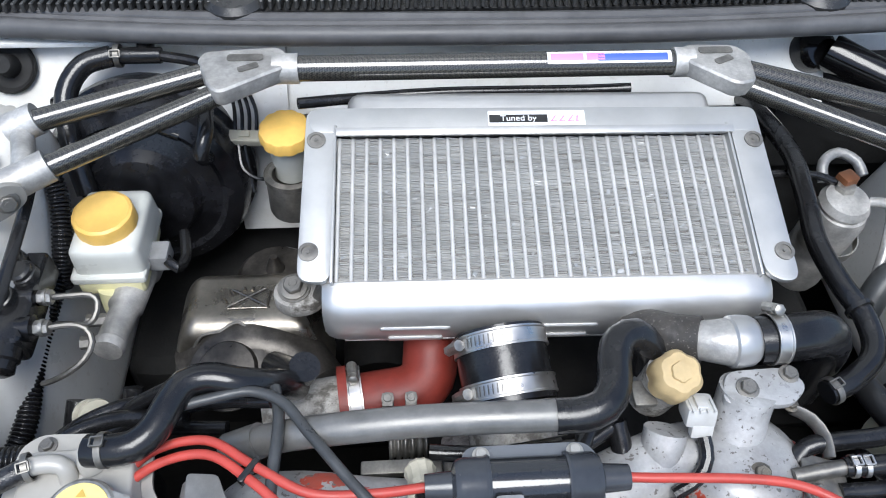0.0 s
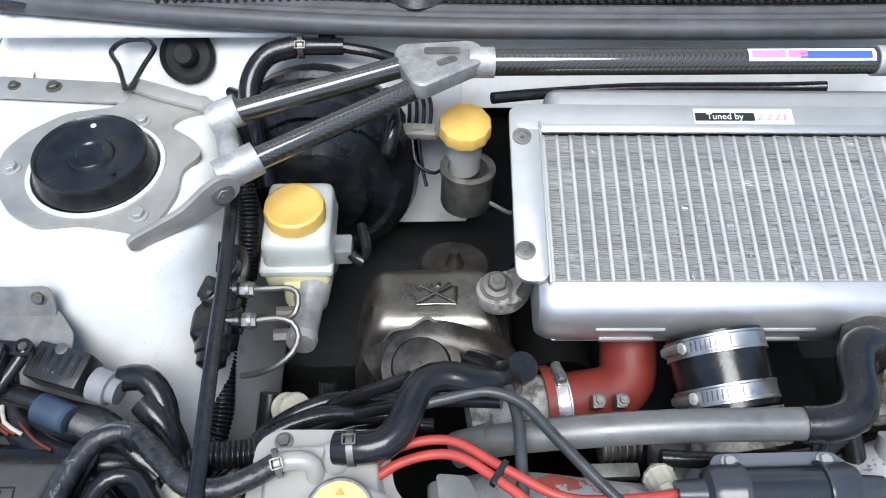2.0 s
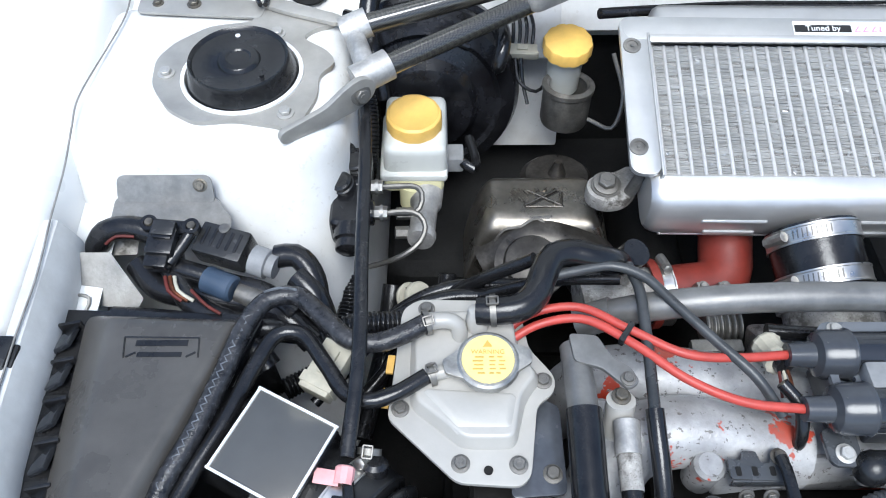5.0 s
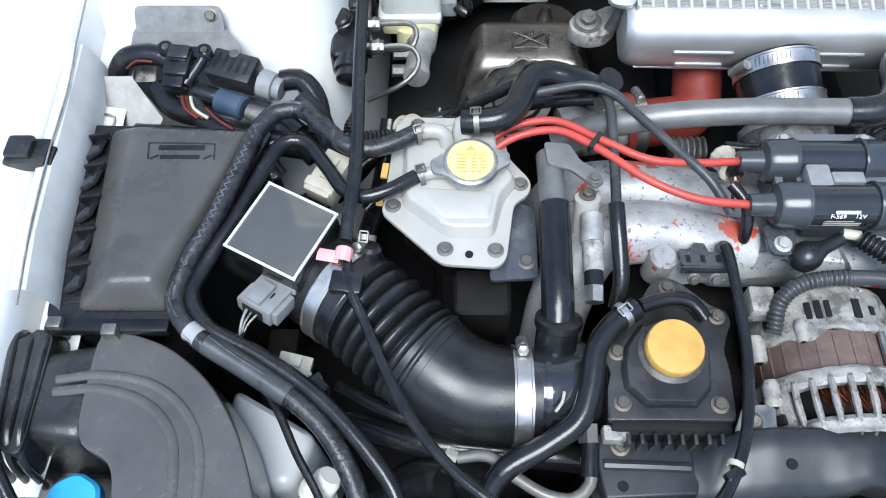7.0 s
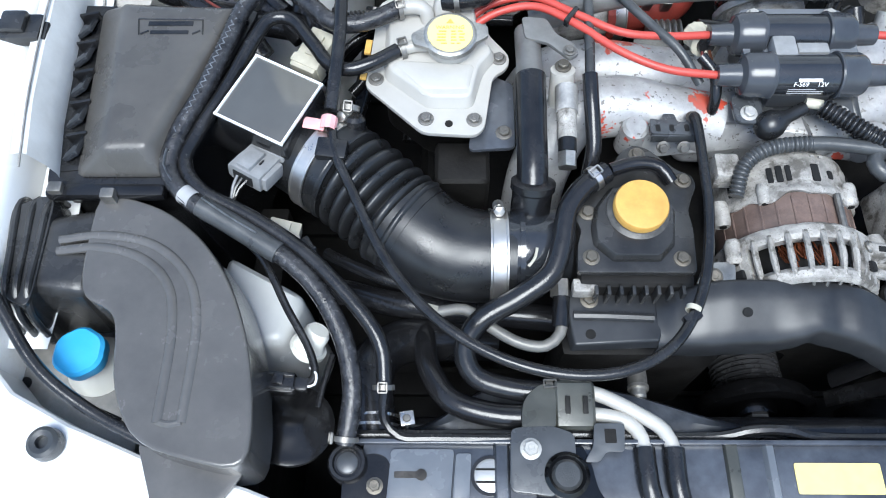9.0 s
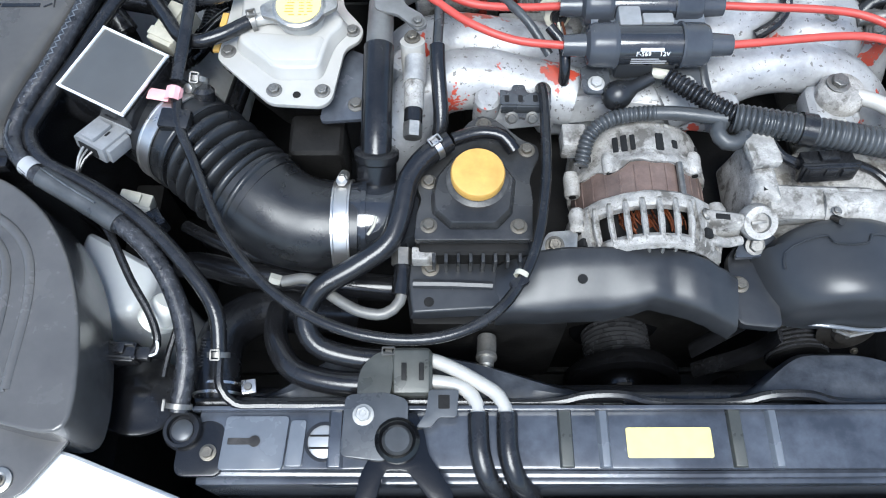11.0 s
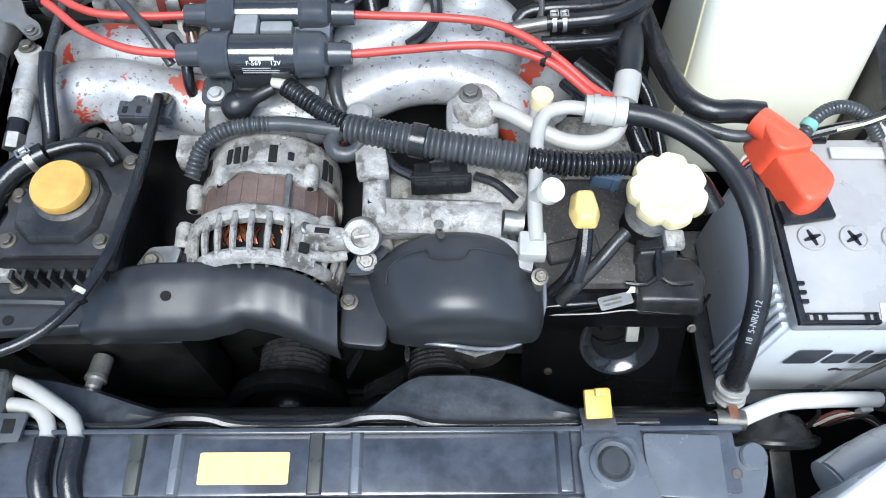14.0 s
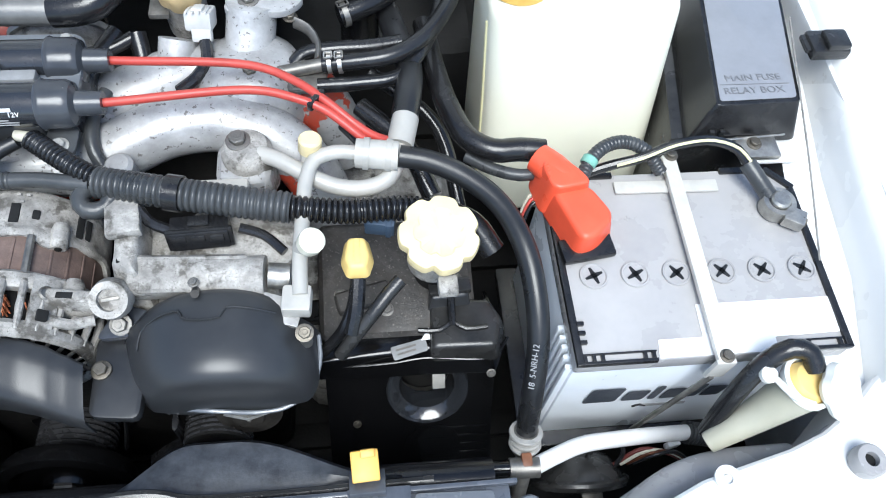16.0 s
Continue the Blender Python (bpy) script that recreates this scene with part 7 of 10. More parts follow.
TI = [(-0.276, 0.256), (-0.193, 0.260), (-0.188, 0.222), (-0.172, 0.197), (-0.186, 0.178), (-0.196, 0.140), (-0.236, 0.140), (-0.276, 0.174)]
part("shell", prism(rounded(TI[::-1], 0.008), 0.867, 0.880, 0.0055, seg=4, shrink=0.006), SILVER, tk)
part("step", loft2([(-0.270, 0.180), (-0.240, 0.147), (-0.197, 0.147), (-0.190, 0.176)], [(-0.262, 0.184), (-0.238, 0.158), (-0.202, 0.158), (-0.198, 0.180)], 0.8775, 0.8820, 0.003, 4), SILVER, tk)
# lower half is near black: shade below the flange put into its colour
part("lower_half", prism(rounded(TI[::-1], 0.008), 0.80, 0.862, 0.004), GRIME_SHADE, tk)
part("neck", lathe([(0.020, -0.012), (0.020, 0.006), (0.0225, 0.007), (0.0225, 0.011), (0.0, 0.011)], (-0.216, 0.199, 0.882), (0, -0.05, 1), 32), SILVER, tk)
rc = part("cap", lathe([(0.0235, 0.0), (0.0245, 0.001), (0.0235, 0.005), (0.0215, 0.0065), (0, 0.0065)], (-0.216, 0.1985, 0.893), (0, -0.05, 1), 32), STEEL, tk, "pressed metal radiator cap")
for s in (-1, 1):
    part("ear", prism(rounded([(s * 0.016, -0.014), (s * 0.033, -0.006), (s * 0.034, 0.005), (s * 0.016, 0.014)][::s], 0.003), 0, 0.004, 0.001, m=pose(-0.216, 0.1985, 0.894, 3, 0, 8)), STEEL, rc)
cd = part("cap_label", lathe([(0, 0), (0.0198, 0), (0.0195, 0.0006), (0, 0.0006)], (-0.216, 0.1983, 0.8996), (0, -0.05, 1), 32), LABEL_Y, rc, "yellow warning disc")
part("print_mark", prism([(-0.2195, 0.208), (-0.2125, 0.208), (-0.216, 0.2135)], 0.9008, 0.9012, 0), CAPPRINT, cd)
words("WARNING", (-0.216, 0.2035, 0.9008), 0.0052, cd, CAPPRINT, (3, 0, 0))
for k, w in ((0.0010, 0.022), (-0.0022, 0.026), (-0.0054, 0.024), (-0.0086, 0.026), (-0.0120, 0.018)):
    for q in (-0.3, 0.12, 0.40):
        part("print_bar", box((-0.216 + q * w, 0.1985 + k, 0.9006 + 0.05 * k), (w * (0.30 if q < 0 else 0.18), 0.0011, 0.0003), 0), CAPPRINT, cd)
for x, y in ((-0.237, 0.130), (-0.195, 0.129), (-0.172, 0.196), (-0.282, 0.173), (-0.263, 0.262)):
    bolt(tk, (x, y, 0.868), 0.0058, (0, 0, 1), True)
part("hole", lathe([(0, 0), (0.0035, 0), (0.0035, 0.0006), (0, 0.0006)], (-0.217, 0.125, 0.8682), (0, 0, 1), 12), GRIME_SHADE, tk)
part("pipe", tube([(-0.236, 0.228, 0.875), (-0.238, 0.236, 0.886), (-0.247, 0.238, 0.890), (-0.262, 0.236, 0.890)], 0.0068, 14), SILVER, tk)
part("pipe", tube([(-0.228, 0.196, 0.886), (-0.245, 0.196, 0.886), (-0.262, 0.192, 0.885)], 0.0055, 12), SILVER, tk)
part("pipe", tube([(-0.222, 0.238, 0.878), (-0.222, 0.244, 0.890), (-0.212, 0.245, 0.893)], 0.009, 14), SILVER, tk)
for x, y in ((-0.291, 0.212), (-0.2935, 0.183)):
    part("edge_tag", box((x, y, 0.8655), (0.006, 0.016, 0.003), 0.0008, (0, 0, -6)), TAG, tk, "orange-yellow edge tag")
part("bracket", prism(rounded([(-0.190, 0.200), (-0.158, 0.185), (-0.158, 0.115), (-0.200, 0.112)], 0.006), 0.842, 0.847, 0.001), BLACK_PAINT, tk)
bolt(tk, (-0.168, 0.130, 0.847), 0.0062, (0, 0, 1), True)
# leg coloured dark for the shaded space under the tank
part("leg", box((-0.205, 0.112, 0.795), (0.050, 0.045, 0.07), 0.008, seg=3), GRIME_SHADE, tk)

# hoses of the header tank and over the engine
tl = hosed("tank_hose", [(-0.262, 0.236, 0.890), (-0.280, 0.226, 0.889), (-0.300, 0.219, 0.888), (-0.322, 0.222, 0.888), (-0.345, 0.243, 0.889), (-0.368, 0.262, 0.889), (-0.390, 0.258, 0.889), (-0.404, 0.236, 0.888), (-0.416, 0.195, 0.884), (-0.430, 0.150, 0.880), (-0.448, 0.108, 0.874), (-0.452, 0.078, 0.868), (-0.430, 0.050, 0.865), (-0.395, 0.031, 0.860), (-0.355, 0.007, 0.855), (-0.325, -0.019, 0.850), (-0.301, -0.059, 0.840), (-0.292, -0.098, 0.830), (-0.297, -0.138, 0.815)], 0.0080, "long black braided coolant hose curving over the air box", BRAID)
# zigzag highlight of the braid, drawn as a thin pale tube
ZIG = spline([Vector(p) for p in ((-0.402, 0.240, 0.8960), (-0.416, 0.195, 0.8920), (-0.430, 0.150, 0.8880), (-0.448, 0.108, 0.8818))], 0.0032)
part("zigzag_seam", tube([(p[0] + 0.0018 * (-1) ** i, p[1] - 0.0006 * (-1) ** i, p[2] - 0.0004) for i, p in enumerate(ZIG)], 0.0007, 5, step=0.004), SCUFF_GLINT, tl, "pale zigzag highlight drawn along the braid")
for pts in ([(-0.452, 0.092, 0.8795), (-0.4535, 0.078, 0.8765), (-0.445, 0.064, 0.8745)], [(-0.418, 0.0475, 0.8745), (-0.398, 0.0345, 0.8700), (-0.372, 0.0195, 0.8665)], [(-0.392, 0.2600, 0.8968), (-0.380, 0.2640, 0.8970), (-0.366, 0.2620, 0.8970)]):
    part("scuff", tube(pts, 0.0022, 8, flat=((0, 0, 1), 0.35)), SCUFF_GLINT, tl)
clip(tl, (-0.262, 0.236, 0.890), (1, 0.3, 0), 0.0094, 0.007, (0, -0.5, 1))
clip(tl, (-0.297, -0.134, 0.816), (0.1, 1, 0.3), 0.0094, 0.007, (-1, 0, 0.4))
for p in ((-0.432, 0.053, 0.8655),):
    part("tape_band", lathe([(0.0082, -0.006), (0.0087, -0.006), (0.0087, 0.006), (0.0082, 0.006)], p, (1, -0.75, 0), 14), LABEL_G, tl, "white paint band")
part("sheath", tube([(-0.422, 0.046, 0.8645), (-0.395, 0.031, 0.860), (-0.355, 0.007, 0.855)], 0.0094, 14), RUBBER_G, tl)
tl2 = hosed("tank_hose", [(-0.262, 0.192, 0.885), (-0.285, 0.178, 0.884), (-0.305, 0.173, 0.882), (-0.322, 0.180, 0.880), (-0.340, 0.205, 0.880), (-0.362, 0.232, 0.881), (-0.380, 0.230, 0.882), (-0.394, 0.204, 0.880), (-0.410, 0.160, 0.877), (-0.432, 0.115, 0.870), (-0.440, 0.086, 0.867), (-0.424, 0.061, 0.865), (-0.382, 0.039, 0.860), (-0.337, 0.010, 0.855), (-0.301, -0.024, 0.850), (-0.271, -0.064, 0.840), (-0.267, -0.098, 0.826)], 0.0064, "long black overflow hose beside the coolant hose")
clip(tl2, (-0.258, 0.193, 0.885), (1, 0.3, 0), 0.0080, 0.007, (0, 0, 1))
clip(tl2, (-0.268, -0.096, 0.826), (0.0, 1, 0.3), 0.0080, 0.007, (0, 0, 1))
part("thin_end", tube([(-0.267, -0.095, 0.827), (-0.268, -0.118, 0.812), (-0.256, -0.130, 0.806), (-0.230, -0.131, 0.805), (-0.150, -0.131, 0.803)], 0.0038, 8), RUBBER, tl2)
th = hosed("elbow_hose", [(-0.222, 0.245, 0.893), (-0.205, 0.243, 0.896), (-0.188, 0.245, 0.898), (-0.176, 0.256, 0.900), (-0.168, 0.275, 0.902), (-0.160, 0.290, 0.902), (-0.144, 0.296, 0.900), (-0.124, 0.294, 0.896), (-0.106, 0.298, 0.884), (-0.094, 0.310, 0.862), (-0.088, 0.322, 0.835)], 0.0118, "thick glossy black elbow hose from the header tank", GLOSS)
clip(th, (-0.210, 0.2438, 0.895), (1, 0.0, 0.1), 0.012, 0.008, (0, 0, 1))
hose("vacuum_hose", [(-0.165, 0.275, 0.895), (-0.140, 0.280, 0.897), (-0.112, 0.284, 0.898), (-0.088, 0.274, 0.898), (-0.068, 0.250, 0.896), (-0.040, 0.216, 0.893), (-0.015, 0.188, 0.888), (0.004, 0.165, 0.872)], 0.0042, "thin black vacuum hose with a white mark", RUBBER_G)
hose("vacuum_hose", [(-0.266, 0.330, 0.784), (-0.245, 0.326, 0.795), (-0.215, 0.318, 0.83), (-0.17, 0.312, 0.87)], 0.0060, "thin black vacuum hose by the turbo", RUBBER)
hose("vacuum_hose", [(-0.26, 0.300, 0.800), (-0.22, 0.308, 0.815), (-0.18, 0.304, 0.840), (-0.14, 0.296, 0.862), (-0.10, 0.288, 0.874)], 0.0055, "black vacuum hose under the elbow hose", RUBBER)
vc = thing("check_valve", (-0.267, 0.288, 0.85), "cream plastic check valve on a vacuum hose", "valve")
part("disc", lathe([(0, -0.004), (0.0145, -0.004), (0.0155, 0.0), (0.0145, 0.003), (0.006, 0.004), (0.005, 0.014), (0, 0.014)], (-0.274, 0.335, 0.776), (0.65, -0.5, 0.6), 24), IVORY, vc)
part("rear_disc", lathe([(0, -0.005), (0.012, -0.005), (0.0145, 0.0), (0.0135, 0.003), (0, 0.003)], (-0.284, 0.340, 0.769), (0.65, -0.5, 0.6), 24), IVORY, vc)
for i, (x, y, z) in enumerate(((-0.30, 0.30, 0.80), (-0.29, 0.32, 0.79), (-0.27, 0.30, 0.78), (-0.31, 0.27, 0.82))):
    hose("hose", [(x - 0.05, y - 0.06, z - 0.02), (x, y - 0.01, z), (x + 0.05, y + 0.01, z + 0.01), (x + 0.12, y + 0.005, z + 0.02)], 0.008 - 0.001 * i, "black hose low behind the header tank", RUBBER)
hose("corrugated_conduit", [(-0.36, 0.25, 0.83), (-0.33, 0.262, 0.84), (-0.29, 0.265, 0.842), (-0.25, 0.27, 0.84)], 0.010, "black corrugated conduit behind the header tank", RUBBER, "conduit", (0.004, 0.001, 0, 1))
for i, pts in enumerate(([(-0.28, 0.345, 0.78), (-0.27, 0.30, 0.74), (-0.26, 0.24, 0.70)], [(-0.245, 0.36, 0.78), (-0.25, 0.30, 0.73), (-0.26, 0.22, 0.70)], [(-0.30, 0.36, 0.76), (-0.31, 0.30, 0.72), (-0.33, 0.22, 0.70)])):
    hose("hose", pts, 0.007 + 0.002 * i, "dark hose deep between tower and turbo", RUBBER)
connector("wiring_plug", (-0.342, 0.214, 0.852), (0.026, 0.044, 0.020), (10, 0, -28), IVORY, "ivory wiring plug beside the flow meter")

# ---------- ignition coil and plug leads ----------
co = thing("ignition_coil", (0.087, 0.18, 0.862), "black double ignition coil on bracket with grey label print", "ignition coil")
# slate grey instead of black: reflected sky is in the colour
part("bracket", pierced(rounded([(0.048, 0.160), (0.128, 0.160), (0.140, 0.170), (0.140, 0.226), (0.132, 0.236), (0.046, 0.236), (0.040, 0.226), (0.040, 0.168)], 0.007), [(0.052, 0.187, 0.006)], 0.884, 0.8885), MOUNT, co, "slate-grey steel bracket with sky sheen in its colour")
for x, y in ((0.0555, 0.2290), (0.124, 0.2290)):
    bolt(co, (x, y, 0.8885), 0.0052, (0, 0, 1), pale=True)
for x in (0.045, 0.135):
    part("bracket_leg", box((x, 0.187, 0.868), (0.006, 0.050, 0.034), 0.0015), SLATE_G, co)
for y in (0.164, 0.209):
    w = part("winding", tube([(0.060, y, 0.885), (0.114, y, 0.885)], 0.0180, 32, step=0.02), TIMING_R, co, "glossy black moulded coil")
    for s, x in ((-1, 0.060), (1, 0.114)):
        part("boot", lathe([(0.0, 0), (0.0200, 0.0), (0.0206, 0.0015), (0.0200, 0.003), (0.0194, 0.004), (0.0192, 0.020), (0.0170, 0.0245), (0.0105, 0.027), (0.0092, 0.046), (0.0, 0.046)], (x, y, 0.885), (s, 0, 0), 24), COIL, w, "black rubber boot")
        part("seam", tube([(x, y - 0.0003, 0.9017), (x + s * 0.022, y, 0.9025)], 0.0012, 6), RUBBER_G, w)

part("joint", box((0.0965, 0.184, 0.893), (0.027, 0.011, 0.010), 0.002), GREYCONN, co)
part("plug", box((0.0715, 0.184, 0.893), (0.020, 0.022, 0.016), 0.003), GREYCONN, co, "slate-grey wiring plug")
words("12V", (0.0985, 0.1471, 0.8933), 0.0056, co, LABEL_W, (64, 0, 0))
words("F-569", (0.0805, 0.1471, 0.8933), 0.0056, co, LABEL_W, (64, 0, 0))
bars(co, (0.0865, 0.1451, 0.8868), 0.032, 0.007, 3, LABEL_G, (84, 0, 0))
part("print_block", box((0.0875, 0.1492, 0.8966), (0.020, 0.0028, 0.0004), 0, (52, 0, 0)), LABEL_W, co)
part("front_block", box((0.0865, 0.1545, 0.8715), (0.052, 0.0145, 0.022), 0.003, seg=3), COVER_S, co)
for x in (0.044, 0.124):
    part("front_ear", prism(rounded([(x - 0.012, 0.128), (x + 0.012, 0.128), (x + 0.013, 0.158), (x - 0.013, 0.158)], 0.008), 0.862, 0.866, 0.001), SLATE_G, co, "dark bracket ear")
    bolt(co, (x, 0.1375, 0.866), 0.0062, (0, -0.1, 1), pale=True)
for k, (pts, where) in enumerate((([(-0.205, 0.235, 0.868), (-0.180, 0.249, 0.880), (-0.142, 0.251, 0.888), (-0.105, 0.228, 0.892), (-0.065, 0.206, 0.892), (-0.023, 0.205, 0.888), (0.016, 0.209, 0.885)], "left bank"),
                                  ([(-0.205, 0.225, 0.868), (-0.175, 0.239, 0.880), (-0.140, 0.240, 0.888), (-0.106, 0.217, 0.892), (-0.067, 0.184, 0.892), (-0.028, 0.168, 0.888), (0.016, 0.164, 0.885)], "left bank"),
                                  ([(0.158, 0.209, 0.885), (0.276, 0.197, 0.887), (0.309, 0.181, 0.885), (0.332, 0.163, 0.882), (0.368, 0.139, 0.866), (0.397, 0.138, 0.852)], "right bank"),
                                  ([(0.158, 0.164, 0.885), (0.277, 0.171, 0.887), (0.309, 0.163, 0.885), (0.331, 0.155, 0.880), (0.367, 0.133, 0.862), (0.383, 0.139, 0.842)], "right bank"))):
    ob = thing("plug_lead", pts[3], "red silicone spark plug lead from the coil", "cable", "plug leads")
    part("lead", tube(pts, 0.0036, 12), RED, ob)
for p, ax in (((-0.108, 0.224, 0.892), (1, -0.6, 0)), ((0.325, 0.1635, 0.882), (1, -0.7, 0))):
    lc = tagged(part("lead_clip", box(p, (0.005, 0.020, 0.0085), 0.0015, (0, 0, -35)), PLASTIC), "small black clip holding the red leads", "clip")
ip = thing("injector_plug", (0.014, 0.218, 0.868), "ribbed ivory injector plug with coloured leads", "connector")
iax = Vector((0.1, -0.75, 0.35)).normalized()
part("housing", lathe([(0, -0.012), (0.0115, -0.012), (0.0125, -0.009), (0.0110, -0.006), (0.0110, 0.006), (0.0128, 0.008), (0.0128, 0.013), (0.0095, 0.015), (0, 0.015)], (0.013, 0.222, 0.866), iax, 24, lobes=(12, 0.06)), IVORY, ip)
part("nose", lathe([(0, 0.015), (0.008, 0.015), (0.007, 0.020), (0, 0.020)], (0.013, 0.222, 0.866), iax, 16), RUBBER, ip)
for i, mt in enumerate((RED_HOSE, IVORY, COPPER)):
    part("lead", tube([(0.011 + 0.003 * i, 0.207, 0.872), (0.012 + 0.004 * i, 0.197, 0.868), (0.014 + 0.005 * i, 0.186, 0.858)], 0.0013, 6), mt, ip)
lb2 = thing("cable_bracket", (-0.01, 0.13, 0.85), "notched dark steel bracket bolted to the manifold", "bracket")
part("plate", prism(rounded([(-0.040, 0.122), (0.004, 0.120), (0.006, 0.140), (-0.006, 0.142), (-0.009, 0.134), (-0.016, 0.134), (-0.018, 0.143), (-0.028, 0.143), (-0.030, 0.136), (-0.040, 0.138)], 0.0025), 0.856, 0.8585, 0.0006), SLATE_G, lb2)
part("upright", box((-0.017, 0.121, 0.852), (0.044, 0.002, 0.010), 0.0008), SLATE_G, lb2)
# black patches on the plate give the slots their shade
for x in (-0.034, -0.022, -0.009):
    part("slot", prism(rect(x, 0.1275, 0.004, 0.007, 0.0012), 0.8586, 0.8590, 0), RECESS_BLACK, lb2)
bolt(lb2, (-0.002, 0.138, 0.859), 0.0055)
bolt(lb2, (-0.030, 0.112, 0.852), 0.0048, (0, -0.8, 0.5), True)
bolt(lb2, (-0.012, 0.112, 0.852), 0.0048, (0, -0.8, 0.5), True)
tagged(part("vacuum_nipple", tube([(0.018, 0.150, 0.842), (0.018, 0.153, 0.862), (0.016, 0.170, 0.878), (0.004, 0.185, 0.885)], 0.0050, 12), RUBBER), "black vacuum elbow on the manifold", "hose")

# ---------- power steering pump ----------
ps = thing("power_steering_pump", (-0.062, 0.035, 0.79), "black cast pump cover with faded yellow cap", "pump")
part("cover", prism(rounded([(-0.114, -0.010), (-0.018, -0.010), (-0.016, 0.030), (-0.018, 0.046), (-0.013, 0.060), (-0.008, 0.070), (-0.010, 0.081), (-0.022, 0.086), (-0.045, 0.108), (-0.057, 0.112), (-0.068, 0.105), (-0.094, 0.066), (-0.110, 0.054), (-0.112, 0.038), (-0.108, 0.028), (-0.112, 0.015)], 0.004), 0.848, 0.856, 0.002), PLASTIC_G, ps)
part("raised_panel", prism(rounded([(-0.101, 0.030), (-0.100, 0.014), (-0.085, -0.001), (-0.046, -0.001), (-0.033, 0.013), (-0.029, 0.045), (-0.043, 0.068), (-0.082, 0.068), (-0.097, 0.048)], 0.002), 0.856, 0.8635, 0.0016, seg=2, shrink=0.004), PLASTIC_G, ps, "faceted raised panel")
part("worn_ring", lathe([(0.0205, -0.002), (0.0262, -0.002), (0.0258, 0.0), (0.0235, 0.0012), (0.0205, 0.002)], (-0.062, 0.0415, 0.8645), (0, -0.04, 1), 36), SHIELD_W, ps, "scuffed ring round the cap")
part("cap", lathe([(0.0208, 0), (0.0220, 0.001), (0.0222, 0.008), (0.0212, 0.0098), (0.0195, 0.0102), (0, 0.0102)], (-0.062, 0.041, 0.8690), (0, -0.08, 1), 40), MUSTARD, ps, "faded mustard-yellow cap")
part("body", box((-0.065, 0.030, 0.810), (0.096, 0.096, 0.074), 0.008, seg=3), GRIME_SHADE, ps)
for i in range(8):
    part("fin", box((-0.098 + i * 0.010, -0.0215, 0.835), (0.003, 0.008, 0.026), 0.0008), PLASTIC_G, ps)
part("front_shelf", box((-0.106, -0.016, 0.838), (0.020, 0.012, 0.014), 0.002), ALU_DIRTY, ps)
for x, y in ((-0.102, 0.003), (-0.029, 0.002), (-0.019, 0.075), (-0.055, 0.101), (-0.102, 0.044)):
    bolt(ps, (x, y, 0.856), 0.0058)
part("return_pipe", tube([(-0.030, 0.072, 0.860), (-0.040, 0.083, 0.866), (-0.060, 0.085, 0.868), (-0.082, 0.078, 0.868)], 0.0062, 12), GLOSS, ps)
pr = hosed("return_hose", [(-0.085, 0.077, 0.868), (-0.104, 0.064, 0.866), (-0.118, 0.045, 0.862), (-0.125, 0.015, 0.856), (-0.134, -0.008, 0.850), (-0.160, -0.026, 0.842), (-0.192, -0.043, 0.832), (-0.204, -0.062, 0.818), (-0.196, -0.080, 0.806), (-0.163, -0.090, 0.800), (-0.128, -0.092, 0.800)], 0.0092, "glossy black return hose curving past the pump", GLOSS)
clip(pr, (-0.096, 0.071, 0.867), (1, 0.7, 0.1), 0.0096, 0.009, (0, 0, 1), BRIGHT)
clip(pr, (-0.135, -0.0917, 0.800), (1, 0.0, 0), 0.0096, 0.009, (0, 0.3, 1))

# ---------- alternator ----------
al = thing("alternator", (0.085, 0.03, 0.72), "oxidised aluminium alternator with slotted ends and copper windings", "alternator")
AC = Vector((0.085, 0.0, 0.796))


def ring_y(profile, seg=64):
    """Profile of (radius, y) turned round the alternator's shaft."""
    return lathe([(r, y) for r, y in profile], AC, (0, 1, 0), seg)


def on_ring(r, y, deg):
    a = radians(deg)
    return AC + Vector((r * math.cos(a), y, r * math.sin(a)))


part("stator", ring_y([(0.052, 0.030), (0.0580, 0.030), (0.0580, 0.066), (0.052, 0.066)]), STATOR, al, "brown laminated stator ring")
for i in range(13):
    d = 12 + 156 * i / 12
    part("lamination_edge", box(on_ring(0.0582, 0.048, d), (0.0012, 0.030, 0.0018), 0.0004, (0, -d, 0)), STATOR, al)
part("front_rim", cast(ring_y([(0.0565, 0.020), (0.0640, 0.020), (0.0660, 0.024), (0.0655, 0.031), (0.0630, 0.034), (0.0565, 0.034)]), 0.0006, 1), ALU_DIRTY, al)
part("front_ring", cast(ring_y([(0.0540, -0.014), (0.0580, -0.0165), (0.0625, -0.014), (0.0640, -0.008), (0.0610, -0.004), (0.0560, -0.006), (0.0540, -0.014)]), 0.0006, 1), ALU_DIRTY, al)
part("front_hub", ring_y([(0.012, -0.030), (0.026, -0.028), (0.028, -0.022), (0.012, -0.014)]), ALU_DIRTY, al)
ribm = to_mesh("front_rib", cast(tube([(0.0640, 0.026, 0), (0.0650, 0.014, 0), (0.0640, 0.002, 0), (0.0605, -0.011, 0)], 0.0027, 8, flat=((0, 0, 1), 1.15)), 0.0004, 1), ALU_DIRTY)
for i in range(30):
    shared("front_rib", ribm, al, Matrix.Translation(AC) @ pose(0, 0, 0, 0, -(12 * i + 5), 0))
spokem = to_mesh("spoke", tube([(0.056, -0.012, 0), (0.040, -0.022, 0), (0.024, -0.026, 0)], 0.0016, 8), STEEL_DARK)
for i in range(30):
    shared("spoke", spokem, al, Matrix.Translation(AC) @ pose(0, 0, 0, 0, 12 * i + 9, 0))
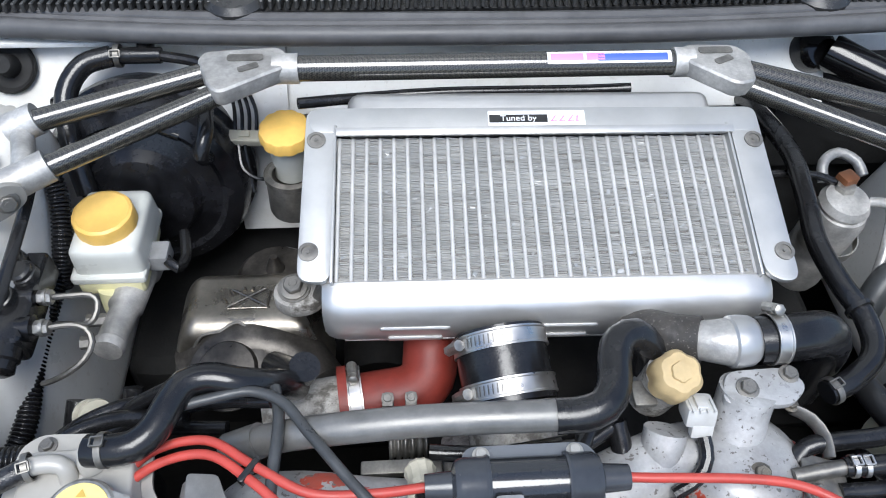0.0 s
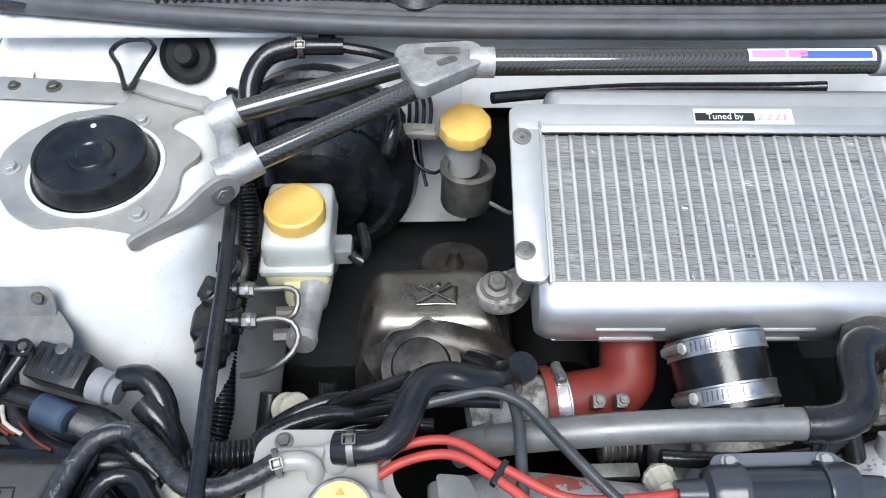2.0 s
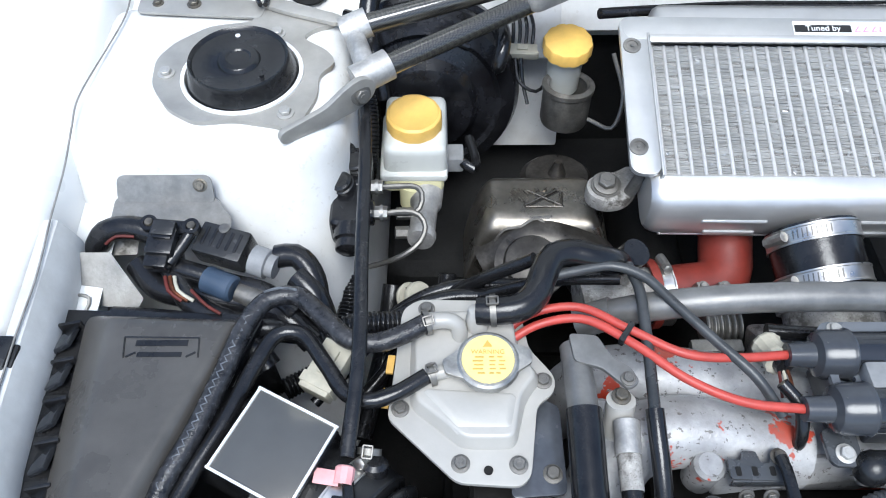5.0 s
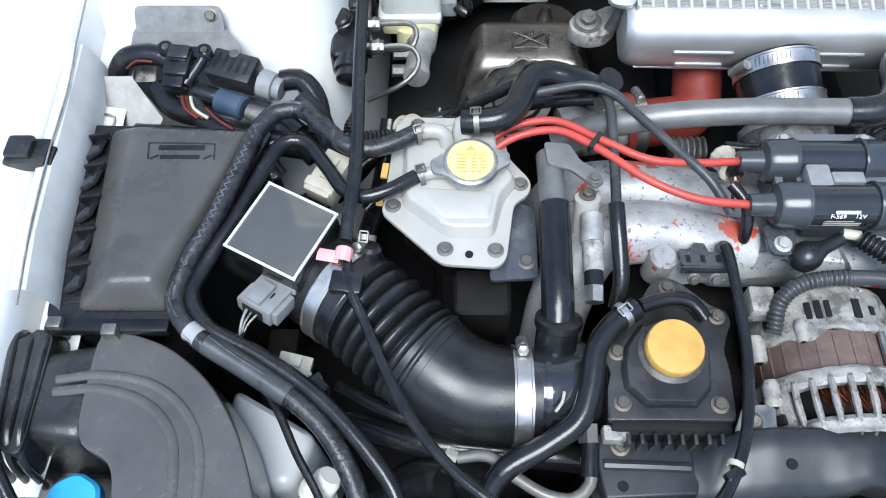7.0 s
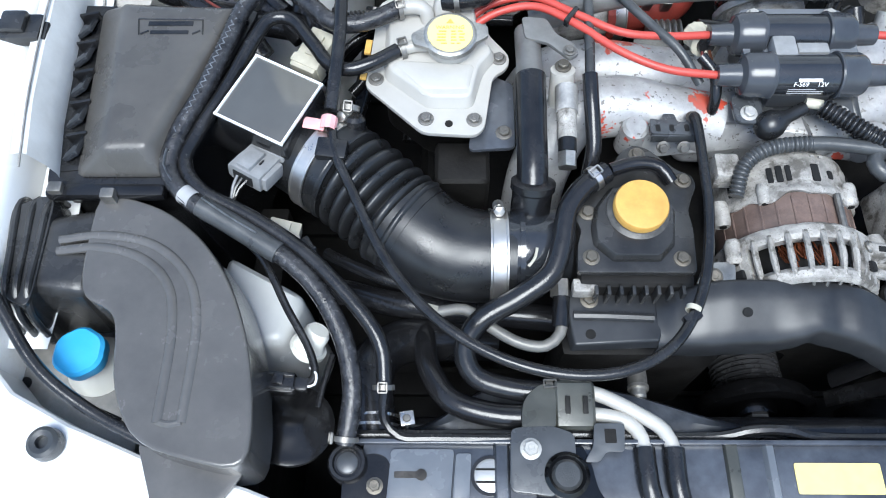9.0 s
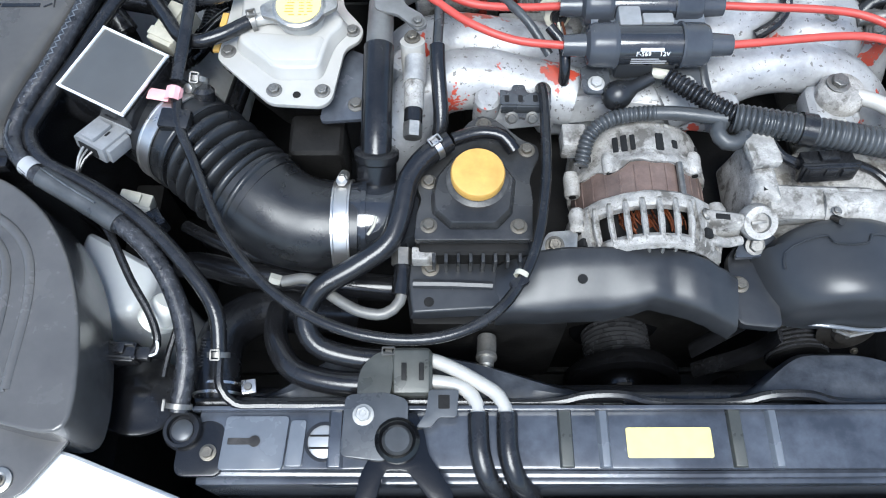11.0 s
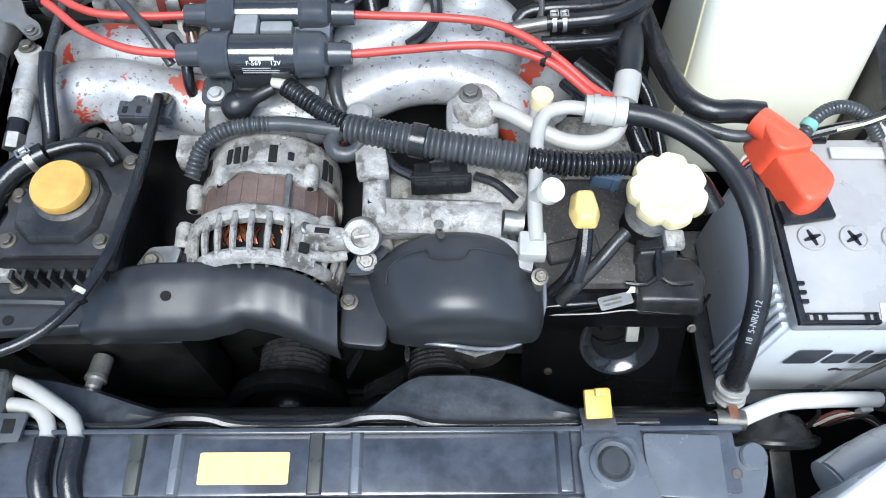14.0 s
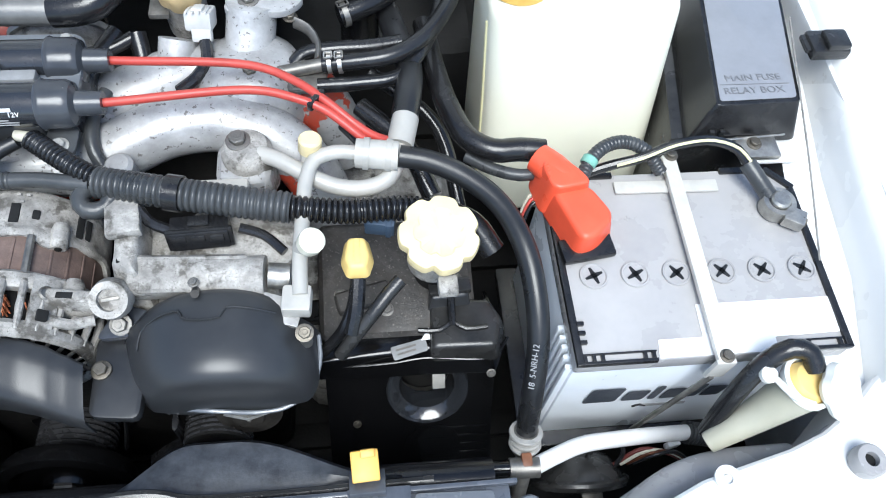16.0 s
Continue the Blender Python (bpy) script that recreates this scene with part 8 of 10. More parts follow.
for d0, d1 in ((44, 60), (142, 158)):
    bm = bmesh.new()
    rows = []
    for i in range(7):
        d = d0 + (d1 - d0) * i / 6
        rows.append([bm.verts.new(on_ring(r, y, d)) for r, y in ((0.0600, 0.030), (0.0672, 0.028), (0.0678, 0.010), (0.0660, -0.004), (0.0625, -0.013), (0.0580, -0.010))])
    for p, q in zip(rows, rows[1:]):
        for k in range(6):
            bm.faces.new((p[k], p[(k + 1) % 6], q[(k + 1) % 6], q[k]))
    bm.faces.new(rows[0])
    bm.faces.new(rows[-1][::-1])
    part("solid_web", cast(bm, 0.0006, 1), ALU_DIRTY, al)
    mid = (d0 + d1) / 2
    part("web_window", box(on_ring(0.0665, -0.001, mid), (0.006, 0.008, 0.008), 0.001, (0, -mid, 0)), RECESS_BLACK, al)
    part("web_boss", lathe([(0, 0), (0.0050, 0), (0.0056, 0.002), (0.0042, 0.0035), (0.0038, 0.002), (0, 0.002)], on_ring(0.0672, 0.016, mid), on_ring(1.0, 0, mid) - AC, 16), STEEL_DARK, al)
# windings are near black instead of copper to hold the slots' shade
part("winding", ring_y([(0.040, -0.002), (0.046, 0.002), (0.049, 0.012), (0.049, 0.034), (0.040, 0.034), (0.040, -0.002)]), GRIME_SHADE, al, "windings coloured dark for the shade behind the slots")
for i in range(40):
    d = 60 + 64 * random.random()
    o = random.uniform(-5, 5)
    y = random.uniform(0.0, 0.012)
    part("copper_wire", tube([on_ring(0.0515, y, d - 3.5), on_ring(0.0545, y + 0.006, d + o * 0.4), on_ring(0.0515, y + 0.014, d + o)], 0.0008, 5), WIRE_CU, al)
part("rotor", ring_y([(0.0, -0.012), (0.041, -0.008), (0.041, 0.03), (0, 0.03)]), GRIME_SHADE, al)
# rear housing with a wavy front edge; its slots are black boxes in groups
bm = bmesh.new()
rows = []
for i in range(91):
    d = -30 + 240 * i / 90
    wave = 0.0032 * math.sin(radians(d * 5)) + 0.0022 * math.sin(radians(d * 11 + 40))
    rows.append([bm.verts.new(on_ring(r, y, d)) for r, y in ((0.0555, 0.064 + wave), (0.0612, 0.0625 + wave), (0.0622, 0.068 + wave * 0.6), (0.0602, 0.074), (0.0600, 0.082), (0.0600, 0.090), (0.0597, 0.098), (0.0580, 0.106), (0.050, 0.111), (0.02, 0.112))])
for p, q in zip(rows, rows[1:]):
    for k in range(9):
        bm.faces.new((p[k], p[k + 1], q[k + 1], q[k]))
part("rear_shell", cast(bm, 0.0008, 1), ALU_DIRTY, al, "chalky oxidised rear housing", 60)
# slot shade is put in as black boxes on the shell
for d, w, h in ((116, 0.0050, 0.015), (109, 0.0055, 0.016), (102, 0.0045, 0.015), (80, 0.0070, 0.017), (66, 0.0055, 0.008), (34, 0.0060, 0.020), (27, 0.0055, 0.018), (150, 0.0055, 0.016), (142, 0.0055, 0.016)):
    part("rear_slot", box(on_ring(0.0592, 0.084, d), (0.0045, h, w), 0.0012, (0, -d, 0)), RECESS_BLACK, al)
for x, y in ((0.096, 0.101), (0.103, 0.100), (0.099, 0.094)):
    part("cast_mark", box((x, y, 0.8552), (0.003, 0.002, 0.0012), 0.0003), ALU_DIRTY, al)
for x, z, y, k in ((0.024, 0.829, 0.018, 0.85), (0.141, 0.836, 0.018, 0.9), (0.052, 0.845, 0.066, 0.7), (0.126, 0.842, 0.066, 0.8), (0.024, 0.818, 0.060, 0.9)):
    part("lug", cast(lathe([(0, -0.010 * k), (0.0068 * k, -0.010 * k), (0.0082 * k, -0.007 * k), (0.0084 * k, 0.010 * k), (0.0062 * k, 0.016 * k), (0, 0.017 * k)], (x, y, z), (0, 0.95, 0.1), 14), 0.0006, 1), ALU_DIRTY, al)
    part("lug_hole", lathe([(0, 0), (0.0036 * k, 0), (0.0034 * k, 0.0008), (0, 0.0008)], (x, y - 0.0102 * k, z), (0, -1, 0), 12), GRIME_SHADE, al)
part("through_bolt", tube([(0.110, 0.030, 0.852), (0.110, 0.064, 0.853)], 0.0030, 8), STEEL_DARK, al)
part("arm", cast(loft2([(0.118, 0.006), (0.160, 0.004), (0.164, 0.018), (0.116, 0.026)], [(0.121, 0.010), (0.158, 0.008), (0.161, 0.016), (0.119, 0.023)], 0.826, 0.851, 0.005, 3), 0.0008, 1), ALU_DIRTY, al)
part("arm_rib", tube([(0.120, 0.002, 0.846), (0.140, -0.004, 0.838), (0.158, 0.000, 0.834)], 0.0042, 10), ALU_DIRTY, al)
part("arm_pocket", box((0.140, 0.0135, 0.8505), (0.012, 0.005, 0.002), 0.0006, (0, 0, -6)), RECESS_BLACK, al)
part("eye", lathe([(0, 0.002), (0.0085, 0.002), (0.0090, -0.007), (0.0140, -0.008), (0.0160, 0.0), (0.0140, 0.009), (0.0085, 0.009), (0.0085, 0.004), (0, 0.004)], (0.171, 0.013, 0.842), (0, -0.55, 0.83), 26), ALU_DIRTY, al)
part("eye_bolt", box((0.171, 0.0108, 0.8458), (0.013, 0.0028, 0.002), 0.0006, (33, 0, 8)), STEEL_DARK, al)
part("terminal_boss", cast(box((0.024, 0.094, 0.842), (0.022, 0.024, 0.022), 0.004), 0.0008, 1), ALU_DIRTY, al)
br2 = thing("alternator_bracket", (0.00, -0.005, 0.82), "zinc steel bracket ear with bolt", "bracket")
part("plate", prism(rounded([(-0.014, -0.014), (0.020, -0.018), (0.024, 0.012), (-0.002, 0.010)], 0.005), 0.826, 0.831, 0.001), STEEL, br2)
bolt(br2, (0.003, -0.003, 0.831), 0.0068, (0, -0.2, 1))

# ---------- belt covers and front of the engine ----------
bc = thing("belt_cover", (0.02, -0.035, 0.78), "satin black pressed steel belt cover with a round hole", "cover")
part("rail", loft2([(-0.125, -0.010), (-0.118, -0.063), (-0.045, -0.060), (-0.030, -0.016)], [(-0.122, -0.012), (-0.115, -0.061), (-0.047, -0.057), (-0.032, -0.018)], 0.816, 0.8275, 0.002), COVER, bc)
part("rail_rib", tube([(-0.115, -0.036, 0.828), (-0.085, -0.037, 0.829), (-0.050, -0.038, 0.828)], 0.004, 8), COVER, bc)
# folded sheet: a broad top that turns down at the front edge
bm = bmesh.new()
rows = []
FOLD = ((-0.047, -0.020, 0.829, -0.058, 0.826), (-0.030, -0.017, 0.839, -0.058, 0.831), (-0.008, -0.014, 0.846, -0.059, 0.832), (0.012, -0.013, 0.849, -0.058, 0.833), (0.044, -0.013, 0.849, -0.057, 0.833), (0.066, -0.013, 0.848, -0.054, 0.838),
        (0.080, -0.013, 0.847, -0.050, 0.841), (0.096, -0.014, 0.847, -0.052, 0.836), (0.112, -0.017, 0.846, -0.056, 0.835), (0.126, -0.021, 0.842, -0.060, 0.831), (0.140, -0.027, 0.836, -0.064, 0.822), (0.152, -0.032, 0.829, -0.067, 0.814))
for i in range(50):
    x = -0.047 + 0.199 * i / 49
    k = max(j for j in range(len(FOLD) - 1) if FOLD[j][0] <= x + 1e-6)
    a, b = FOLD[k], FOLD[k + 1]
    u = min(1.0, (x - a[0]) / (b[0] - a[0]))
    u = u * u * (3 - 2 * u) * 0.55 + u * 0.45
    yb, zb, ye, ze = (a[q] + (b[q] - a[q]) * u for q in (1, 2, 3, 4))
    rows.append([bm.verts.new(p) for p in ((x, yb + 0.003, zb - 0.02), (x, yb + 0.001, zb - 0.002), (x, yb - 0.002, zb - 0.0005), (x, yb * 0.6 + ye * 0.4, zb * 0.6 + ze * 0.4 + 0.0008), (x, yb * 0.2 + ye * 0.8, zb * 0.2 + ze * 0.8), (x, ye, ze - 0.002), (x, ye - 0.003, ze - 0.006), (x, ye - 0.003, ze - 0.030))])
for a, b in zip(rows, rows[1:]):
    for k in range(7):
        bm.faces.new((a[k], a[k + 1], b[k + 1], b[k]))
bmesh.ops.recalc_face_normals(bm, faces=bm.faces)
bmesh.ops.solidify(bm, geom=list(bm.faces), thickness=0.0015)
part("folded_sheet", bm, COVER, bc, "", 60)
# black disc laid on the sheet as the shade of a hole
part("hole", lathe([(0, 0), (0.0040, 0), (0.0040, 0.0008), (0, 0.0008)], (0.022, -0.038, 0.8415), (0, -0.36, 1), 20), RECESS_BLACK, bc)
part("rail_hole", lathe([(0, 0), (0.0042, 0), (0.0042, 0.0006), (0, 0.0006)], (-0.102, -0.052, 0.8276), (0, 0, 1), 16), GRIME_SHADE, bc)
bolt(bc, (-0.101, -0.022, 0.827), 0.0062)

cc = thing("compressor_cover", (0.23, -0.03, 0.77), "rounded satin black plastic pulley cover", "cover")
bm = bmesh.new()
rings = []
for k, yy in ((0.55, 0.0165), (0.86, 0.016), (0.95, 0.012), (0.99, 0.006), (1.0, -0.004), (1.0, -0.020), (1.0, -0.034), (0.985, -0.043), (0.955, -0.050), (0.91, -0.0555), (0.85, -0.0585), (0.5, -0.061)):
    ring = []
    narrow = 1.10 - 0.24 * max(0.0, min(1.0, -yy / 0.055)) ** 1.2
    for i in range(25):
        a = math.radians(-84 + 168 * i / 24)
        side = abs(math.sin(a)) ** 3
        wide = narrow if a < 0 else 1.0
        ring.append(bm.verts.new((0.247 + 0.0725 * k * wide * math.sin(a), yy - 0.020 * side * (1 if yy > 0 else 0), 0.780 + 0.0735 * k * max(0.0, math.cos(a)) ** 0.80)))
    rings.append(ring)
for a, b in zip(rings, rings[1:]):
    for k in range(24):
        bm.faces.new((a[k], a[k + 1], b[k + 1], b[k]))
bm.faces.new(rings[0])
bm.faces.new(rings[-1])
part("dome", bm, COVER_S, cc, "", 60)
part("step_edge", tube([(0.190, -0.026, 0.8330), (0.192, -0.012, 0.8350), (0.205, -0.006, 0.8455), (0.222, -0.005, 0.8525), (0.225, -0.011, 0.8530), (0.252, -0.012, 0.8545), (0.256, -0.005, 0.8540), (0.276, -0.005, 0.8490), (0.290, -0.006, 0.8420)], 0.0010, 6), COVER, cc)
# rim is lighter grey for the light its edge catches
part("rim", tube([(0.214, -0.058, 0.792), (0.230, -0.0615, 0.796), (0.246, -0.0635, 0.796), (0.268, -0.0640, 0.790), (0.292, -0.0610, 0.788), (0.3100, -0.0500, 0.791), (0.3190, -0.0300, 0.797), (0.3190, -0.0100, 0.806)], 0.0018, 8), MOUNT, cc)
part("side_web", sheet([(0.178, 0.000, 0.822), (0.205, -0.010, 0.826), (0.222, -0.050, 0.800), (0.205, -0.060, 0.786), (0.180, -0.050, 0.800)], 0.003), COVER, cc)
part("ear", prism(rounded([(0.153, -0.066), (0.190, -0.070), (0.192, -0.02), (0.182, 0.004), (0.168, 0.012), (0.153, -0.004)], 0.008), 0.800, 0.811, 0.003), COVER, cc)
bolt(cc, (0.1595, -0.031, 0.812), 0.0062)
bolt(cc, (0.1735, 0.000, 0.824), 0.0070, (0, -0.5, 1), True)
part("bracket", prism(rounded([(0.155, -0.010), (0.190, -0.008), (0.196, 0.010), (0.170, 0.020)], 0.006), 0.815, 0.821, 0.0015), BLACK_PAINT, cc)
part("clutch_face", lathe([(0, 0), (0.024, 0), (0.026, 0.004), (0.014, 0.005), (0.012, 0.009), (0, 0.009)], (0.262, -0.0545, 0.772), (0, -1, 0.35), 26), SOOT_SHADE, cc, "worn steel clutch face")
for a in range(3):
    part("spoke", tube([(0.262, -0.0635, 0.7755), (0.262 + 0.02 * math.cos(a * 2.09 + 0.5), -0.0615, 0.7745 + 0.02 * math.sin(a * 2.09 + 0.5))], 0.0022, 6), STEEL, cc)

cp = thing("air_con_compressor", (0.23, 0.06, 0.76), "oxidised aluminium compressor and brackets", "compressor")
part("body", tube([(0.245, -0.02, 0.785), (0.245, 0.085, 0.785)], 0.055, 32), ALU_DIRTY, cp)
part("top_tube", cast(box((0.225, 0.030, 0.838), (0.090, 0.030, 0.026), 0.006, (12, 0, -2), seg=3), 0.0009, 2), ALU_DIRTY, cp)
part("tube_step", tube([(0.226, 0.028, 0.838), (0.282, 0.026, 0.838)], 0.0172, 20), ALU_DIRTY, cp)
part("rear_dome", lathe([(0.040, -0.02), (0.040, 0.0), (0.034, 0.010), (0.02, 0.014), (0, 0.015)], (0.272, 0.066, 0.826), (0.1, -0.1, 1), 32), ALU_DIRTY, cp)
part("tube_end", tube([(0.284, 0.027, 0.840), (0.300, 0.026, 0.838)], 0.010, 16), STEEL, cp)
part("upright", cast(loft2([(0.164, 0.010), (0.196, 0.010), (0.196, 0.094), (0.164, 0.094)], [(0.172, 0.036), (0.190, 0.026), (0.187, 0.090), (0.170, 0.088)], 0.79, 0.858, 0.006, 3), 0.0010, 2), ALU_DIRTY, cp)
part("upright_top", cast(box((0.178, 0.072, 0.861), (0.026, 0.034, 0.010), 0.003, (0, 0, 8)), 0.0009, 2), ALU_DIRTY, cp)
part("upright_slot", box((0.178, 0.046, 0.8565), (0.007, 0.022, 0.002), 0.0006, (0, 0, 6)), GRIME_SHADE, cp)
part("web", cast(box((0.205, 0.055, 0.82), (0.05, 0.06, 0.02), 0.006, seg=3), 0.0009, 2), ALU_DIRTY, cp)
part("plate", prism(rounded([(0.215, 0.050), (0.262, 0.046), (0.292, 0.062), (0.288, 0.092), (0.222, 0.094)], 0.012), 0.822, 0.834, 0.003), ALU_DIRTY, cp)
bolt(cp, (0.232, 0.016, 0.855), 0.0034, (0, 0, 1), True)
part("stud", tube([(0.232, 0.015, 0.846), (0.234, 0.006, 0.856)], 0.0032, 10), SOOT_SHADE, cp)
cn = connector("compressor_plug", (0.234, 0.061, 0.852), (0.044, 0.020, 0.018), (-10, 0, 3), PLASTIC, "black wiring plug on the compressor")
for k in range(3):
    part("plug_rib", box((0.220 + 0.014 * k, 0.052, 0.857), (0.010, 0.004, 0.008), 0.001, (-10, 0, 3)), PLASTIC, cn)
part("lead", tube([(0.214, 0.063, 0.850), (0.196, 0.070, 0.856), (0.184, 0.085, 0.862), (0.170, 0.098, 0.862)], 0.0045, 10), RUBBER, cn)
part("lead", tube([(0.262, 0.066, 0.848), (0.280, 0.062, 0.842), (0.296, 0.048, 0.838)], 0.004, 10), RUBBER, cn)

# timing cover with a round opening
tm = thing("timing_cover", (0.40, -0.03, 0.62), "black plastic timing belt cover with a round opening", "timing cover")
lean = pose(0, 0.0, 0.815, -35, 0, 0) @ pose(0, 0.060, -0.815)
hm2 = lean @ pose(0.0, -0.060, 0.0, 90, 0, 0)
face = lean.to_3x3() @ Vector((0, -1, 0))
part("front_panel", pierced(rounded([(0.322, 0.66), (0.455, 0.66), (0.462, 0.806), (0.452, 0.823), (0.395, 0.827), (0.322, 0.800)], 0.008), [(0.404, 0.745, 0.0325)], 0.0, 0.006, hm2), TIMING, tm, "glossy black front with a round opening")
part("side_wall", box(lean @ Vector((0.457, -0.042, 0.735)), (0.004, 0.040, 0.150), 0.001, (-35, 0, 0)), TIMING, tm)
part("lower_boss", lathe([(0.022, -0.001), (0.024, 0.001), (0.021, 0.0016), (0.016, 0.001), (0, 0.001)], lean @ Vector((0.408, -0.066, 0.685)), face, 36), TIMING, tm, "shallow round boss")
# black sheet behind the opening, coloured for its inner shade
part("back_wall", box((0.392, -0.004, 0.70), (0.145, 0.006, 0.20), 0.001), RECESS_BLACK, tm)
part("cap", loft2([(0.316, -0.046), (0.374, -0.048), (0.398, -0.048), (0.456, -0.050), (0.468, -0.022), (0.458, 0.000), (0.405, 0.006), (0.360, -0.004), (0.318, -0.026)],
                  [(0.318, -0.043), (0.374, -0.039), (0.396, -0.037), (0.452, -0.039), (0.461, -0.022), (0.452, -0.004), (0.406, 0.001), (0.360, -0.009), (0.320, -0.030)], 0.800, 0.828, 0.004, 3), TIMING, tm)
part("cap_ridge", tube([(0.316, -0.041, 0.812), (0.374, -0.044, 0.822), (0.398, -0.043, 0.826), (0.452, -0.044, 0.824), (0.464, -0.030, 0.826)], 0.0013, 8), TIMING, tm)
part("cap_step", tube([(0.322, -0.031, 0.827), (0.360, -0.014, 0.829), (0.396, -0.006, 0.829)], 0.0014, 8), COVER_S, tm)
part("tower", loft2([(0.402, -0.012), (0.440, -0.012), (0.440, 0.010), (0.404, 0.010)], [(0.406, -0.006), (0.434, -0.004), (0.434, 0.008), (0.407, 0.006)], 0.822, 0.850, 0.003, 3), COVER_S, tm)
part("tower_cap", box((0.4205, 0.003, 0.851), (0.032, 0.012, 0.006), 0.0015, (0, 0, 4)), PLASTIC_G, tm)
part("tower_rib", tube([(0.421, 0.002, 0.853), (0.421, -0.010, 0.845), (0.421, -0.024, 0.840)], 0.0030, 8), PLASTIC, tm)
for sgn in (-1, 1):
    part("tower_foot", tube([(0.421 + 0.002 * sgn, -0.022, 0.8400), (0.421 + 0.010 * sgn, -0.027, 0.8395), (0.421 + 0.026 * sgn, -0.026, 0.8392)], 0.0022, 8), PLASTIC, tm)
part("cap_plateau", loft2([(0.402, -0.046), (0.456, -0.048), (0.464, -0.020), (0.454, 0.000), (0.404, 0.004)], [(0.405, -0.040), (0.452, -0.041), (0.459, -0.020), (0.451, -0.003), (0.406, 0.001)], 0.822, 0.839, 0.004, 3), PLASTIC_G, tm)
for (x, z, r) in ((0.404, 0.745, 0.029),):
    op = part("opening", lathe([(r + 0.0045, -0.001), (r + 0.005, 0.001), (r + 0.004, 0.0022), (r + 0.001, 0.001), (r - 0.006, -0.006), (r - 0.008, -0.026)], lean @ Vector((x, -0.0655, z)), face, 48), TIMING_R, tm, "rolled rim of a round opening")
    part("sprocket", lathe([(r - 0.004, -0.002), (r - 0.008, 0.0015), (0.012, 0.002), (0.010, 0.010), (0, 0.010)], lean @ Vector((x, -0.030, z)), face, 32), GRIME_SHADE, op)
    part("sprocket_tooth", box((0.4126, -0.0420, 0.7745), (0.0105, 0.005, 0.0150), 0.001, (-35, 0, 0)), WHITEBOLT, op, "pale tab inside the opening")
for i in range(5):
    part("rib", box(lean @ Vector((0.428, -0.0664, 0.704 - i * 0.009)), (0.052, 0.0012, 0.0016), 0.0005, (-35, 0, 0)), TIMING, tm)
bolt(tm, lean @ Vector((0.345, -0.0665, 0.715)), 0.003, face, False)
bolt(tm, (0.450, -0.053, 0.812), 0.0030, (0, -0.7, 0.6), True)
st = part("date_label", prism(rounded([(-0.0135, -0.0055), (0.0135, -0.005), (0.014, 0.005), (-0.0135, 0.0055)], 0.002), 0, 0.0006, 0.0002, m=pose(0.388, -0.0365, 0.8292, 4, 0, 14)), GREYCONN, tm, "worn grey service sticker")
part("label_corner", prism([(0, 0), (0.007, 0.001), (0.005, 0.011)], 0, 0.0006, 0, m=pose(0.397, -0.030, 0.830, 50, 10, 0)), LABEL_W, st)
bars(st, (0.388, -0.0365, 0.8300), 0.020, 0.007, 2, STEEL_DARK, (4, 0, 14), seed=4)
part("inner_cover", box((0.36, 0.010, 0.74), (0.12, 0.02, 0.14), 0.005), PLASTIC, tm)
# drawn too near, then scaled about the camera's end position to fit its view
tm.matrix_basis = Matrix.Translation((0.36, -0.25, 1.355)) @ Matrix.Scale(1.167, 4) @ Matrix.Translation((-0.36, 0.25, -1.355)) @ tm.matrix_basis

# crank pulley and belts
cr = thing("crank_pulley", (0.095, -0.05, 0.60), "dark ribbed crank pulley with drive belt", "pulley")
part("pulley", lathe([(0, -0.03), (0.046, -0.03), (0.046, -0.026), (0.031, -0.024), (0.031, 0.020), (0.054, 0.024), (0.058, 0.030), (0.058, 0.040), (0.048, 0.042), (0.040, 0.036), (0.022, 0.036), (0.020, 0.044), (0, 0.044)], (0.088, -0.036, 0.650), (0, -1, 0.15), 48), TIMING, cr)
for i in range(8):
    part("belt_rib", lathe([(0.0310, -0.0022), (0.0345, -0.0006), (0.0345, 0.0006), (0.0310, 0.0022)], Vector((0.088, -0.036, 0.650)) + Vector((0, -1, 0.15)).normalized() * (-0.020 + i * 0.0052), (0, -1, 0.15), 48), BELT, cr)
part("hub_bolt", lathe([(0, 0), (0.015, 0), (0.015, 0.008), (0, 0.009)], Vector((0.088, -0.036, 0.650)) + Vector((0, -1, 0.15)).normalized() * 0.044, (0, -1, 0.15), 6), STEEL_DARK, cr)
part("belt", tube([(0.148, -0.052, 0.70), (0.165, -0.052, 0.76), (0.175, -0.052, 0.80)], 0.008, 8, flat=((0, 1, 0), 0.3)), RUBBER, cr)
part("belt", tube([(0.205, -0.060, 0.77), (0.20, -0.060, 0.72), (0.16, -0.060, 0.66)], 0.008, 8, flat=((0, 1, 0), 0.3)), RUBBER, cr)
tn = thing("tensioner_pulley", (0.235, -0.06, 0.70), "small dark ribbed idler pulley", "pulley")
part("wheel", lathe([(0, -0.01), (0.026, -0.01), (0.026, 0.012), (0.012, 0.014), (0, 0.014)], (0.232, -0.060, 0.735), (0, -1, 0.1), 28), GRIME_SHADE, tn)
for i in range(5):
    part("belt_rib", lathe([(0.0258, -0.0014), (0.0278, -0.0004), (0.0278, 0.0004), (0.0258, 0.0014)], (0.232, -0.052 - 0.0042 * i, 0.735), (0, -1, 0.1), 28), BELT, tn)
part("bolt_head", lathe([(0, 0), (0.007, 0), (0.007, 0.006), (0, 0.006)], (0.232, -0.075, 0.737), (0, -1, 0.1), 6), STEEL_DARK, tn)
fb = thing("pivot_bolt", (-0.052, -0.085, 0.76), "large steel pivot bolt below the belt cover", "bolt")
